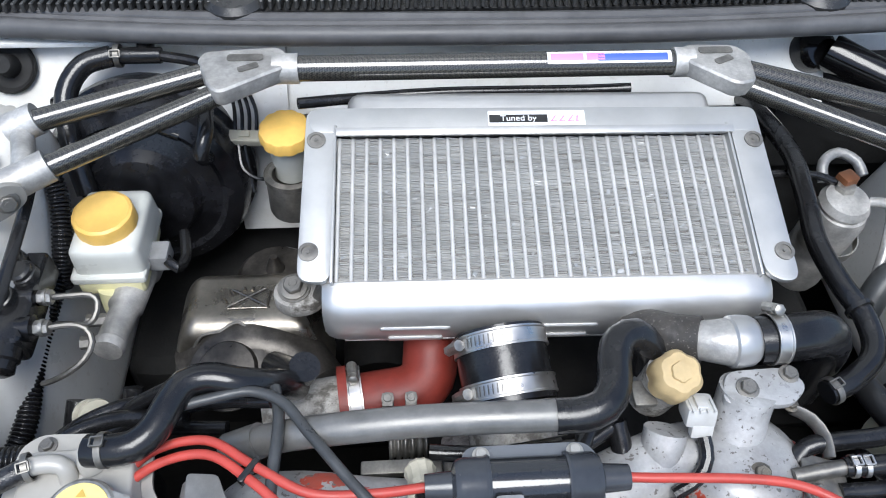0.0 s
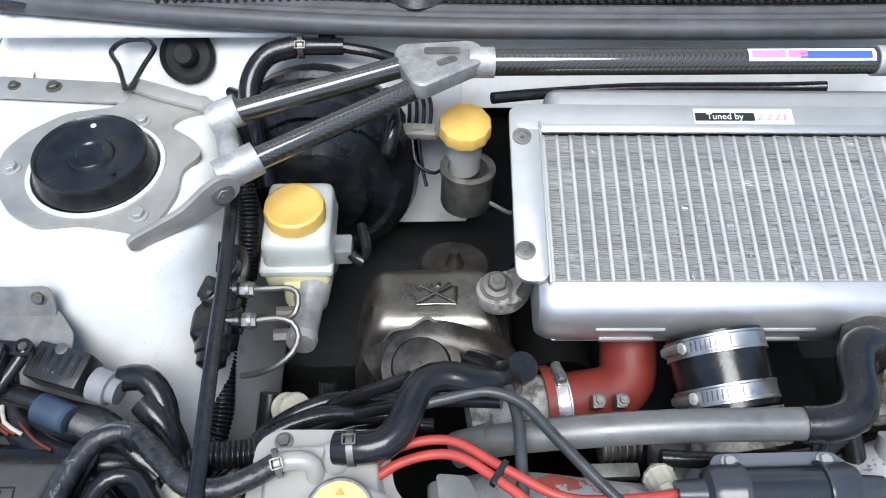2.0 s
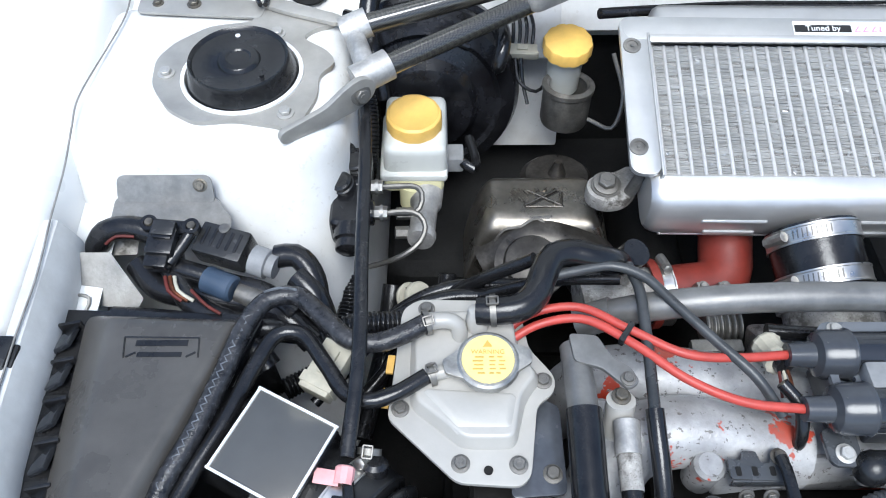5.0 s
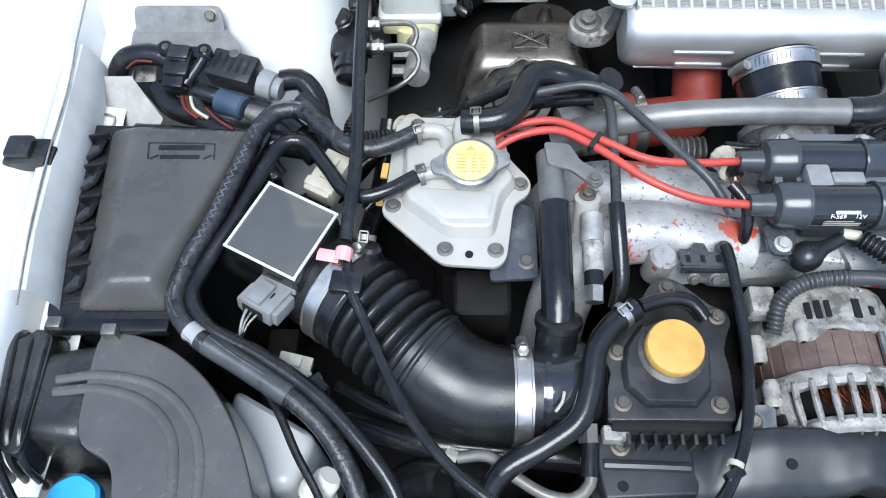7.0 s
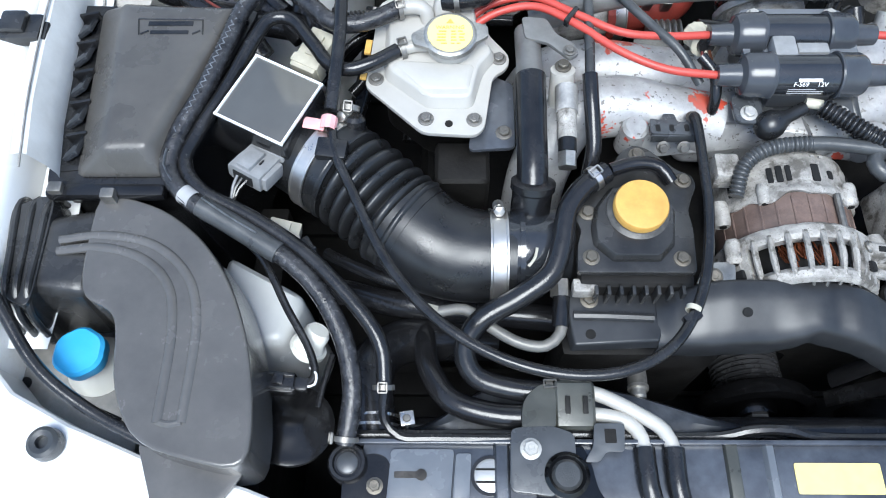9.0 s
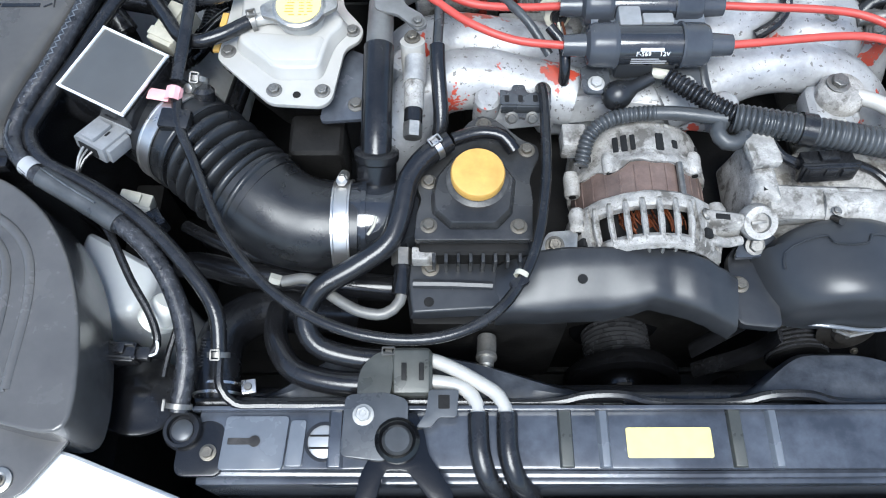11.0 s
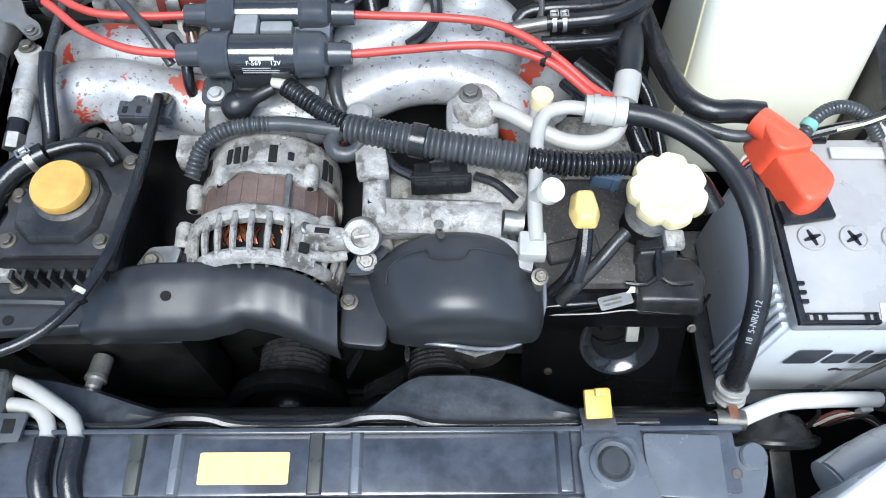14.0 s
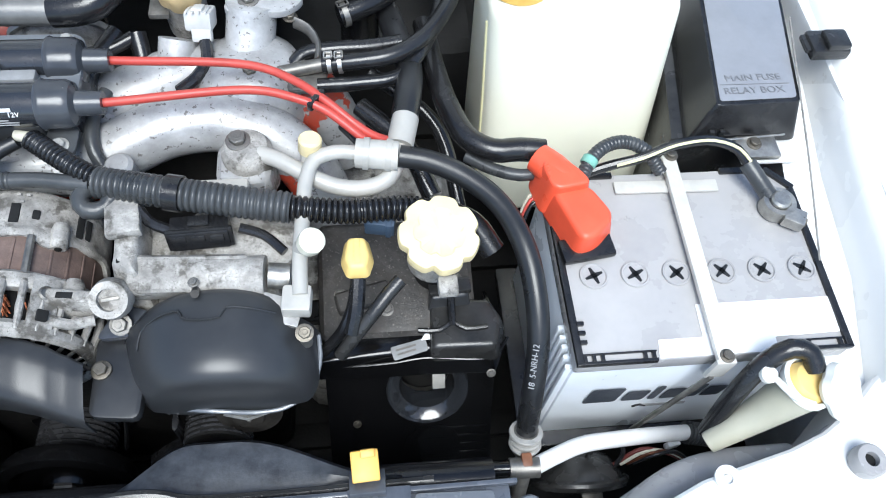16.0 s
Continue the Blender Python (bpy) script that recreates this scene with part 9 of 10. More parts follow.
part("barrel", tube([(-0.052, -0.06, 0.762), (-0.053, -0.078, 0.766)], 0.0085, 16), STEEL_DARK, fb)
part("head", lathe([(0, 0), (0.0092, 0.0), (0.0092, 0.003), (0.0065, 0.0035), (0.0065, 0.010), (0.004, 0.0125), (0, 0.0125)], (-0.053, -0.078, 0.766), (-0.05, -0.9, 0.2), 20), STEEL, fb)
fi = thing("cooling_fan", (-0.115, -0.085, 0.55), "black plastic cooling fan behind the radiator", "fan")
for c in (-0.115, 0.245):
    part("motor", tube([(c, -0.10, 0.60), (c, -0.055, 0.60)], 0.045, 24), PLASTIC, fi)
part("front_case", box((-0.05, -0.035, 0.70), (0.14, 0.04, 0.16), 0.01), GRIME_SHADE, eng)

# ---------- pipes by the radiator ----------
fr = thing("pipe_bracket", (-0.14, -0.12, 0.80), "grey-black folded bracket holding two pipes", "bracket")
part("plate", prism(rounded([(-0.170, -0.172), (-0.135, -0.176), (-0.118, -0.150), (-0.118, -0.128), (-0.136, -0.122), (-0.168, -0.124)], 0.006), 0.808, 0.812, 0.001), SLATE_G, fr)
bolt(fr, (-0.153, -0.1405, 0.812), 0.0070, pale=True)
part("clamp", box((-0.116, -0.104, 0.803), (0.034, 0.040, 0.018), 0.007, (8, 0, 0), seg=3), OLIVE, fr)
part("clamp_wing", prism(rounded([(-0.160, -0.128), (-0.132, -0.128), (-0.130, -0.088), (-0.144, -0.088), (-0.158, -0.102)], 0.010), 0.806, 0.811, 0.002), OLIVE, fr)
for x in (-0.122, -0.108):
    part("clamp_slot", box((x, -0.106, 0.8135), (0.004, 0.014, 0.001), 0.0003, (8, 0, 0)), GRIME_SHADE, fr)
lp = part("loop_plate", prism(rounded([(-0.112, -0.150), (-0.100, -0.150), (-0.094, -0.142), (-0.080, -0.142), (-0.078, -0.120), (-0.102, -0.120), (-0.104, -0.138)], 0.003), 0.808, 0.811, 0.0008), SLATE_G, fr)
part("square_hole", prism(rect(-0.090, -0.130, 0.009, 0.011, 0.001), 0.8112, 0.8116, 0), GRIME_SHADE, lp)
sp1 = thing("oil_pipe", (-0.08, -0.11, 0.79), "bright steel pipe pushed into black hose", "pipe", "oil pipes")
part("pipe", tube([(-0.118, -0.089, 0.799), (-0.095, -0.094, 0.800), (-0.062, -0.112, 0.803), (-0.046, -0.124, 0.804), (-0.040, -0.140, 0.804), (-0.040, -0.150, 0.803)], 0.0060, 14), PALE, sp1)
part("hose", tube([(-0.040, -0.138, 0.804), (-0.040, -0.168, 0.803), (-0.034, -0.186, 0.795), (-0.022, -0.195, 0.775), (-0.015, -0.20, 0.74)], 0.0085, 14), RUBBER, sp1)
sp2 = thing("oil_pipe", (-0.08, -0.12, 0.79), "bright steel pipe pushed into black hose", "pipe", "oil pipes")
part("pipe", tube([(-0.125, -0.112, 0.798), (-0.095, -0.111, 0.800), (-0.072, -0.118, 0.802), (-0.064, -0.130, 0.803), (-0.063, -0.148, 0.803)], 0.0060, 14), PALE, sp2)
part("hose", tube([(-0.063, -0.138, 0.803), (-0.062, -0.168, 0.803), (-0.056, -0.186, 0.795), (-0.045, -0.195, 0.775), (-0.04, -0.20, 0.74)], 0.0085, 14), RUBBER, sp2)
hose("oil_hose", [(-0.238, 0.0, 0.74), (-0.238, -0.04, 0.770), (-0.232, -0.072, 0.787), (-0.215, -0.098, 0.795), (-0.180, -0.110, 0.797), (-0.130, -0.112, 0.798)], 0.0102, "black oil cooler hose bending to the bracket", GLOSS)
sl = thing("steering_pipe", (-0.16, -0.045, 0.80), "bare steel pipe with union bolt below the pump", "pipe")
part("pipe", tube([(-0.226, -0.028, 0.815), (-0.203, -0.028, 0.820), (-0.184, -0.043, 0.822), (-0.158, -0.058, 0.822), (-0.138, -0.060, 0.822), (-0.126, -0.050, 0.824), (-0.124, -0.022, 0.828)], 0.0048, 12), DULLP, sl)
part("sleeve", tube([(-0.126, -0.045, 0.825), (-0.124, -0.020, 0.829)], 0.0072, 12), RUBBER, sl)
part("union", tube([(-0.125, -0.020, 0.829), (-0.125, -0.006, 0.832)], 0.0085, 6), STEEL_DARK, sl)
part("fitting", tube([(-0.236, -0.026, 0.818), (-0.227, -0.028, 0.816)], 0.0050, 6), IVORY, sl)
hose("hose", [(-0.34, 0.02, 0.745), (-0.31, 0.014, 0.755), (-0.27, 0.0, 0.765), (-0.23, -0.006, 0.77), (-0.19, -0.01, 0.77), (-0.12, -0.015, 0.765)], 0.0125, "black hose low under the bellows", GLOSS)
hose("hose", [(-0.33, 0.045, 0.775), (-0.30, 0.026, 0.785), (-0.27, 0.012, 0.79), (-0.22, 0.0, 0.79)], 0.006, "thin black hose under the bellows", RUBBER)
rh = hosed("radiator_hose", [(-0.278, -0.120, 0.772), (-0.284, -0.09, 0.775), (-0.282, -0.06, 0.770), (-0.262, -0.036, 0.758), (-0.225, -0.028, 0.745), (-0.18, -0.02, 0.72)], 0.0205, "thick black top radiator hose", RUBBER, seg=22)
for dy in (0.0, 0.008):
    part("wire_clamp", lathe([(0.0205, -0.0011), (0.0222, -0.0011), (0.0222, 0.0011), (0.0205, 0.0011)], (-0.279, -0.115 + dy, 0.7725), (0, 1, 0.05), 32), BRIGHT, rh, "thin wire hose clamp")
part("clamp_tab", box((-0.251, -0.112, 0.790), (0.012, 0.012, 0.005), 0.001, (0, 8, 10)), BRIGHT, rh)
part("clamp_screw", lathe([(0, 0), (0.0035, 0), (0.003, 0.002), (0, 0.0022)], (-0.251, -0.112, 0.7925), (0.1, 0, 1), 10), STEEL_DARK, rh)
part("ridge", tube([(-0.292, -0.098, 0.792), (-0.292, -0.07, 0.790)], 0.003, 8, (0.003, 0.001, 0, 1)), RUBBER, rh)

hp = thing("headlamp_rear", (-0.375, 0.0, 0.74), "grey-white rear shell of the headlamp", "headlamp")
part("shell", loft2([(-0.44, 0.045), (-0.335, -0.005), (-0.350, -0.055), (-0.44, -0.060)], [(-0.42, 0.042), (-0.345, 0.0), (-0.360, -0.045), (-0.43, -0.050)], 0.62, 0.782, 0.012, 3), LENS, hp)
part("bulb_holder", lathe([(0.013, -0.010), (0.014, 0.0), (0.0115, 0.004), (0.0115, 0.014), (0.009, 0.018), (0, 0.018)], (-0.336, -0.048, 0.788), (0.5, 0.5, 0.7), 20), MILKY, hp, "white bulb holder")
part("holder_rim", lathe([(0.0125, -0.002), (0.0165, -0.002), (0.0165, 0.002), (0.0125, 0.002)], (-0.338, -0.050, 0.785), (0.5, 0.5, 0.7), 20), MILKY, hp)
bp2 = connector("lamp_plug", (-0.356, -0.086, 0.80), (0.026, 0.017, 0.015), (0, 0, -4), PLASTIC, "black lamp plug with white lead beside the duct")
for k in (-1, 1):
    part("latch_rib", box((-0.354, -0.086 + 0.0055 * k, 0.8085), (0.020, 0.002, 0.003), 0.0006, (0, 0, -4)), PLASTIC_G, bp2)
part("nose", box((-0.338, -0.087, 0.800), (0.012, 0.011, 0.010), 0.002, (0, 0, -4)), PLASTIC, bp2)
part("boot", lathe([(0.017, 0), (0.017, 0.004), (0.012, 0.010), (0, 0.010)], (-0.377, -0.086, 0.80), (1, 0, 0), 22), RUBBER, bp2)
part("lead", tube([(-0.334, -0.087, 0.80), (-0.327, -0.080, 0.804), (-0.332, -0.060, 0.812), (-0.350, -0.030, 0.825), (-0.372, 0.010, 0.835), (-0.395, 0.035, 0.83)], 0.0034, 10), RUBBER, bp2)
part("white_lead", tube([(-0.334, -0.089, 0.802), (-0.326, -0.088, 0.806), (-0.325, -0.080, 0.808), (-0.331, -0.074, 0.806)], 0.0011, 6), LABEL_W, bp2)
part("rod", tube([(-0.314, -0.060, 0.80), (-0.322, -0.085, 0.79), (-0.326, -0.100, 0.782)], 0.0028, 8), GLOSS, bp2)
connector("wiring_plug", (-0.362, 0.046, 0.815), (0.028, 0.018, 0.018), (0, 10, -10), IVORY, "ivory wiring plug behind the duct")
connector("wiring_plug", (-0.343, 0.028, 0.815), (0.018, 0.018, 0.016), (0, 0, 30), PLASTIC, "black wiring plug beside the ivory plug")
hr = thing("horn", (-0.355, -0.11, 0.70), "black horn disc below the headlamp", "horn", "horns")
part("disc", lathe([(0, -0.02), (0.028, -0.02), (0.034, -0.006), (0.037, -0.003), (0.037, 0.001), (0.032, 0.003), (0.026, 0.003), (0.018, 0.008), (0, 0.009)], (-0.352, -0.110, 0.758), (0.15, 0.2, 1), 36), GLOSS, hr)
tagged(part("bay_wall", box((-0.400, -0.05, 0.58), (0.03, 0.36, 0.26), 0.004), GRIME_SHADE), "dark panel beside the headlamp", "panel", kind="structure")

# ---------- air conditioning pipes ----------
ap = thing("air_con_pipe", (0.33, 0.10, 0.85), "pale aluminium air conditioning pipe with service valve", "pipe")
part("pipe", tube([(0.309, 0.004, 0.848), (0.309, 0.03, 0.852), (0.312, 0.07, 0.858), (0.315, 0.100, 0.862), (0.322, 0.116, 0.865), (0.338, 0.122, 0.866), (0.358, 0.120, 0.866)], 0.0060, 16), PALE, ap)
part("ferrule", tube([(0.355, 0.1205, 0.866), (0.389, 0.116, 0.866)], 0.0120, 20), PALE, ap, "crimped aluminium ferrule")
part("ferrule_ridge", tube([(0.361, 0.1197, 0.866), (0.366, 0.1190, 0.866)], 0.0134, 20), PALE, ap)
part("ferrule_ridge", tube([(0.379, 0.1173, 0.866), (0.384, 0.1166, 0.866)], 0.0134, 20), PALE, ap)
part("service_valve", tube([(0.310, 0.040, 0.856), (0.316, 0.037, 0.872)], 0.0062, 14), PALE, ap)
part("valve_cap", lathe([(0.009, 0), (0.0098, 0.002), (0.0098, 0.012), (0.008, 0.014), (0, 0.014)], (0.317, 0.036, 0.868), (0.3, -0.25, 0.9), 22), WASHER, ap, "white valve cap")
part("foot", box((0.306, 0.002, 0.843), (0.022, 0.022, 0.014), 0.003, (0, 0, -4)), PALE, ap)
part("strap", box((0.286, 0.000, 0.838), (0.046, 0.022, 0.004), 0.001, (0, 10, -14)), ALU, ap)
bolt(ap, (0.311, -0.022, 0.838), 0.0058, (0.1, -0.3, 1))
part("stud", tube([(0.311, -0.022, 0.82), (0.311, -0.020, 0.840)], 0.005, 10), STEEL, ap)
ap2 = thing("air_con_pipe", (0.34, 0.11, 0.84), "pale aluminium suction pipe bent back on itself", "pipe")
part("pipe", tube([(0.270, 0.136, 0.852), (0.290, 0.126, 0.855), (0.318, 0.108, 0.853), (0.340, 0.099, 0.850), (0.362, 0.097, 0.850), (0.380, 0.104, 0.852), (0.389, 0.122, 0.855), (0.392, 0.140, 0.858)], 0.0070, 16), PALE, ap2)
part("ferrule", tube([(0.391, 0.132, 0.857), (0.398, 0.160, 0.860)], 0.0115, 20), PALE, ap2, "crimped aluminium ferrule")
part("port", tube([(0.316, 0.122, 0.850), (0.317, 0.126, 0.868)], 0.0065, 12), PALE, ap2)
part("valve_cap", lathe([(0.0085, 0), (0.0095, 0.002), (0.0095, 0.013), (0.008, 0.015), (0, 0.015)], (0.318, 0.127, 0.862), (0.1, 0.15, 1), 22), CREAM, ap2, "cream valve cap")
ah = hosed("air_con_hose", [(0.390, 0.1158, 0.866), (0.412, 0.111, 0.865), (0.440, 0.097, 0.862), (0.467, 0.071, 0.858), (0.483, 0.033, 0.852), (0.489, -0.003, 0.836), (0.490, -0.034, 0.812), (0.4865, -0.062, 0.778), (0.4845, -0.082, 0.740)], 0.0092, "thick black air conditioning hose with white print", HOSE_M)
part("ferrule", tube([(0.4845, -0.080, 0.744), (0.4845, -0.091, 0.722)], 0.0104, 20), STEEL_DARK, ah, "zinc crimp ferrule")
for d, r in ((0.0, 0.0138), (0.007, 0.0128), (0.013, 0.0134)):
    part("crimp_ring", lathe([(0.0100, -0.0022), (r, -0.0016), (r + 0.0006, 0), (r, 0.0016), (0.0100, 0.0022)], Vector((0.4845, -0.0815, 0.741)) + Vector((0, -0.45, -0.9)) * d, (0, -0.45, -0.9), 24), WHITEBOLT, ah)
words("18  5-NRH-12", (0.4848, -0.0498, 0.8082), 0.0070, ah, LABEL_G, (-19.6, -50.3, 82.9))
part("union", tube([(0.4845, -0.091, 0.722), (0.485, -0.104, 0.700), (0.485, -0.115, 0.66)], 0.0070, 12), STEEL, ah)
part("elbow", box((0.4825, -0.1035, 0.735), (0.009, 0.012, 0.010), 0.002), BROWN, ah)
part("collar", tube([(0.468, -0.1075, 0.731), (0.493, -0.1085, 0.731)], 0.0086, 18), STEEL_DARK, ah)
hosed("suction_hose", [(0.397, 0.160, 0.860), (0.402, 0.185, 0.862), (0.405, 0.22, 0.858), (0.398, 0.26, 0.850), (0.39, 0.31, 0.84)], 0.0118, "thick black suction hose running back", HOSE_M)
wp = hosed("white_pipe", [(0.484, -0.110, 0.732), (0.508, -0.099, 0.722), (0.538, -0.0875, 0.710), (0.577, -0.081, 0.695), (0.618, -0.076, 0.680), (0.657, -0.072, 0.665)], 0.0074, "white plastic pipe in front of the battery", LABEL_W, "pipe")
part("dark_stub", tube([(0.440, -0.106, 0.728), (0.482, -0.108, 0.732)], 0.0070, 12), TIMING, wp)
part("side_tab", box((0.637, -0.082, 0.664), (0.014, 0.006, 0.010), 0.002, (0, 10, 10)), LABEL_W, wp)
part("end_joint", tube([(0.652, -0.0725, 0.667), (0.688, -0.076, 0.655)], 0.0100, 14, (0.004, 0.001, 0, 1)), RUBBER_G, wp)

# wiring loom over the alternator
lm = thing("wiring_loom", (0.22, 0.09, 0.86), "thick corrugated black wiring loom with band clip", "wiring")
part("branch", tube([(0.105, 0.140, 0.872), (0.125, 0.124, 0.872), (0.145, 0.110, 0.870), (0.165, 0.100, 0.868)], 0.0078, 14, (0.0042, 0.0011, 0, 1)), RUBBER, lm)
part("trunk", tube([(0.158, 0.101, 0.866), (0.185, 0.094, 0.868), (0.216, 0.087, 0.868), (0.260, 0.079, 0.866), (0.303, 0.073, 0.862)], 0.0118, 18, (0.0048, 0.0010, 0, 1)), RUBBER_G, lm)
part("trunk", tube([(0.300, 0.0735, 0.862), (0.345, 0.071, 0.857), (0.385, 0.073, 0.855), (0.420, 0.072, 0.850)], 0.0092, 16, (0.0046, 0.0013, 0, 1)), RUBBER, lm)
part("trunk_end", tube([(0.418, 0.072, 0.850), (0.445, 0.064, 0.842), (0.462, 0.045, 0.828)], 0.0105, 14), RUBBER, lm)
part("band_clip", lathe([(0.0128, -0.006), (0.0145, -0.006), (0.0145, 0.006), (0.0128, 0.006)], (0.216, 0.087, 0.868), (1, -0.2, -0.03), 22), PLASTIC, lm)
part("loop", tube([(0.150, 0.100, 0.862), (0.144, 0.090, 0.862), (0.150, 0.080, 0.860), (0.164, 0.082, 0.860), (0.170, 0.094, 0.864)], 0.007, 12), RUBBER_G, lm)
part("thin_branch", tube([(0.028, 0.066, 0.846), (0.036, 0.090, 0.856), (0.055, 0.103, 0.862), (0.10, 0.107, 0.865), (0.152, 0.100, 0.866)], 0.0062, 12, (0.004, 0.0007, 0, 0.6)), RUBBER_G, lm)
bt = thing("terminal_boot", (0.07, 0.14, 0.86), "black rubber terminal boot with bare crimp", "boot")
part("boot", lathe([(0, -0.0135), (0.0065, -0.0120), (0.0112, -0.0078), (0.0132, -0.001), (0.0122, 0.006), (0.0088, 0.0115), (0.0062, 0.017), (0.0056, 0.034), (0, 0.034)], (0.062, 0.128, 0.862), (0.90, 0.40, 0.20), 26), HOSE_M, bt)
part("crimp", tube([(0.092, 0.145, 0.872), (0.106, 0.142, 0.872)], 0.0045, 12), IVORY, bt)

# ---------- filler cap, dipstick ----------
oc = thing("oil_filler", (0.415, 0.045, 0.80), "cream lobed oil filler cap on aluminium neck", "filler cap")
part("cap", lathe([(0.029, -0.009), (0.0318, -0.007), (0.0325, 0.001), (0.0312, 0.0045), (0.0205, 0.0058), (0.0185, 0.0045), (0, 0.0045)], (0.416, 0.045, 0.858), (0.02, -0.16, 1), 84, lobes=(7, 0.13, 5)), CREAM, oc, "cream plastic seven-lobed cap")
part("neck", lathe([(0.021, -0.05), (0.021, -0.014), (0.0, -0.014)], (0.416, 0.048, 0.858), (0.05, -0.05, 1), 24), ALU_DIRTY, oc)
part("tube", tube([(0.416, 0.048, 0.82), (0.418, 0.060, 0.79), (0.42, 0.07, 0.75)], 0.019, 18), GRIME_SHADE, oc)
part("lug", box((0.421, 0.010, 0.838), (0.016, 0.016, 0.010), 0.003), ALU_DIRTY, oc)
ds = thing("dipstick", (0.352, 0.03, 0.80), "faded yellow oil dipstick grip", "dipstick")
part("grip", loft2(rounded([(0.343, 0.022), (0.361, 0.022), (0.366, 0.036), (0.362, 0.056), (0.342, 0.056), (0.338, 0.036)], 0.004), rounded([(0.346, 0.026), (0.358, 0.026), (0.361, 0.036), (0.358, 0.052), (0.346, 0.052), (0.343, 0.036)], 0.003), 0.834, 0.848, 0.003, 3), PALEY, ds)
part("groove", box((0.352, 0.040, 0.8482), (0.005, 0.022, 0.001), 0.0004), PALEY, ds)
part("tube", tube([(0.350, 0.020, 0.832), (0.346, 0.004, 0.822), (0.338, -0.008, 0.808), (0.32, -0.015, 0.78)], 0.0045, 10), RUBBER, ds)
connector("sensor_plug", (0.372, 0.070, 0.842), (0.018, 0.024, 0.016), (0, 0, 80), BLUE_D, "slate blue sensor plug under the loom")
hd = thing("camshaft_cover", (0.385, 0.065, 0.76), "dirty cast aluminium cam cover below the oil filler", "cover")
part("casting", box((0.385, 0.070, 0.725), (0.14, 0.11, 0.06), 0.010, (10, 0, 0), seg=3), CASTING, hd)
part("ridge", box((0.355, 0.045, 0.755), (0.05, 0.020, 0.012), 0.005, (10, 0, 14), seg=3), CASTING, hd)
for x, y in ((0.335, 0.03), (0.375, 0.015), (0.438, 0.04)):
    bolt(hd, (x, y + 0.02, 0.756 + 0.17 * (y - 0.055)), 0.0052, (0, -0.17, 1), True)
part("dipstick_guide", tube([(0.352, 0.022, 0.835), (0.350, 0.004, 0.826), (0.345, -0.012, 0.810)], 0.0062, 10), RUBBER, hd)
part("breather_stub", tube([(0.335, -0.020, 0.785), (0.348, -0.012, 0.805), (0.364, 0.000, 0.822), (0.376, 0.012, 0.830), (0.385, 0.020, 0.834)], 0.0058, 12), PLASTIC_G, hd)
yc = thing("radiator_clip", (0.351, -0.118, 0.80), "orange-yellow plastic clip on a steel tab", "clip")
part("tab", box((0.352, -0.127, 0.806), (0.026, 0.022, 0.004), 0.001, (-30, 0, 0)), BLACK_PAINT, yc)
part("clip", box((0.351, -0.117, 0.815), (0.020, 0.022, 0.006), 0.0015, (18, 0, 3)), ORANGE, yc)
part("catch", box((0.353, -0.110, 0.822), (0.010, 0.006, 0.008), 0.001, (18, 0, 3)), ORANGE, yc)
part("plate", box((0.36, -0.142, 0.806), (0.045, 0.022, 0.004), 0.001), BLACK_PAINT, yc)

# ---------- battery ----------
bt2 = thing("battery", (0.63, 0.035, 0.63), "pale grey car battery with dusty top and steel hold-down", "battery")
part("tray", box((0.63, 0.035, 0.622), (0.26, 0.20, 0.012), 0.003), PLASTIC, bt2)
part("case", box((0.63, 0.035, 0.714), (0.224, 0.172, 0.172), 0.003), BATTERY, bt2, "pale blue-grey plastic case")
for i in range(5):
    part("case_rib", box((0.5155, -0.046 + i * 0.0085, 0.712), (0.006, 0.0045, 0.168), 0.0016), BATTERY, bt2)
# lid grey is raised to hold reflected sky besides the dust
part("lid", prism(rounded([(0.5165, -0.0535), (0.7435, -0.0535), (0.7435, 0.100), (0.722, 0.123), (0.536, 0.123), (0.5165, 0.105)], 0.004), 0.799, 0.8165, 0.002), BATTERY_TOP, bt2, "warm grey dusty lid with sky sheen in its colour")
for x0, y0, x1, y1 in ((0.5165, -0.0535, 0.5165, 0.11), (0.5165, -0.0545, 0.5815, -0.0545), (0.686, -0.0535, 0.7435, -0.0535), (0.7435, -0.0535, 0.7435, 0.10)):
    cx, cy = (x0 + x1) / 2, (y0 + y1) / 2
    dx, dy = abs(x1 - x0), abs(y1 - y0)
    if dx < 0.001:
        part("rim", box((cx + (0.003 if x0 < 0.6 else -0.003), cy, 0.8165), (0.006, dy, 0.006), 0.0012), PLASTIC, bt2)
        continue
    part("rim", box((cx, cy + 0.001, 0.8165), (dx, 0.0028, 0.006), 0.0008), PLASTIC, bt2)
    part("rim", box((cx, cy + 0.0085, 0.8165), (dx, 0.0014, 0.004), 0.0005), PLASTIC, bt2)
    for x in (x0 + 0.007, x0 + 0.014, x0 + 0.021, x1 - 0.003, x1 - 0.010):
        part("rim_tooth", box((x, cy + 0.0048, 0.8180), (0.0030, 0.0060, 0.004), 0.0008), PLASTIC, bt2)
for i in range(3):
    part("rim_tooth", box((0.5245, -0.036 + 0.008 * i, 0.8185), (0.006, 0.0034, 0.004), 0.0008), PLASTIC, bt2)
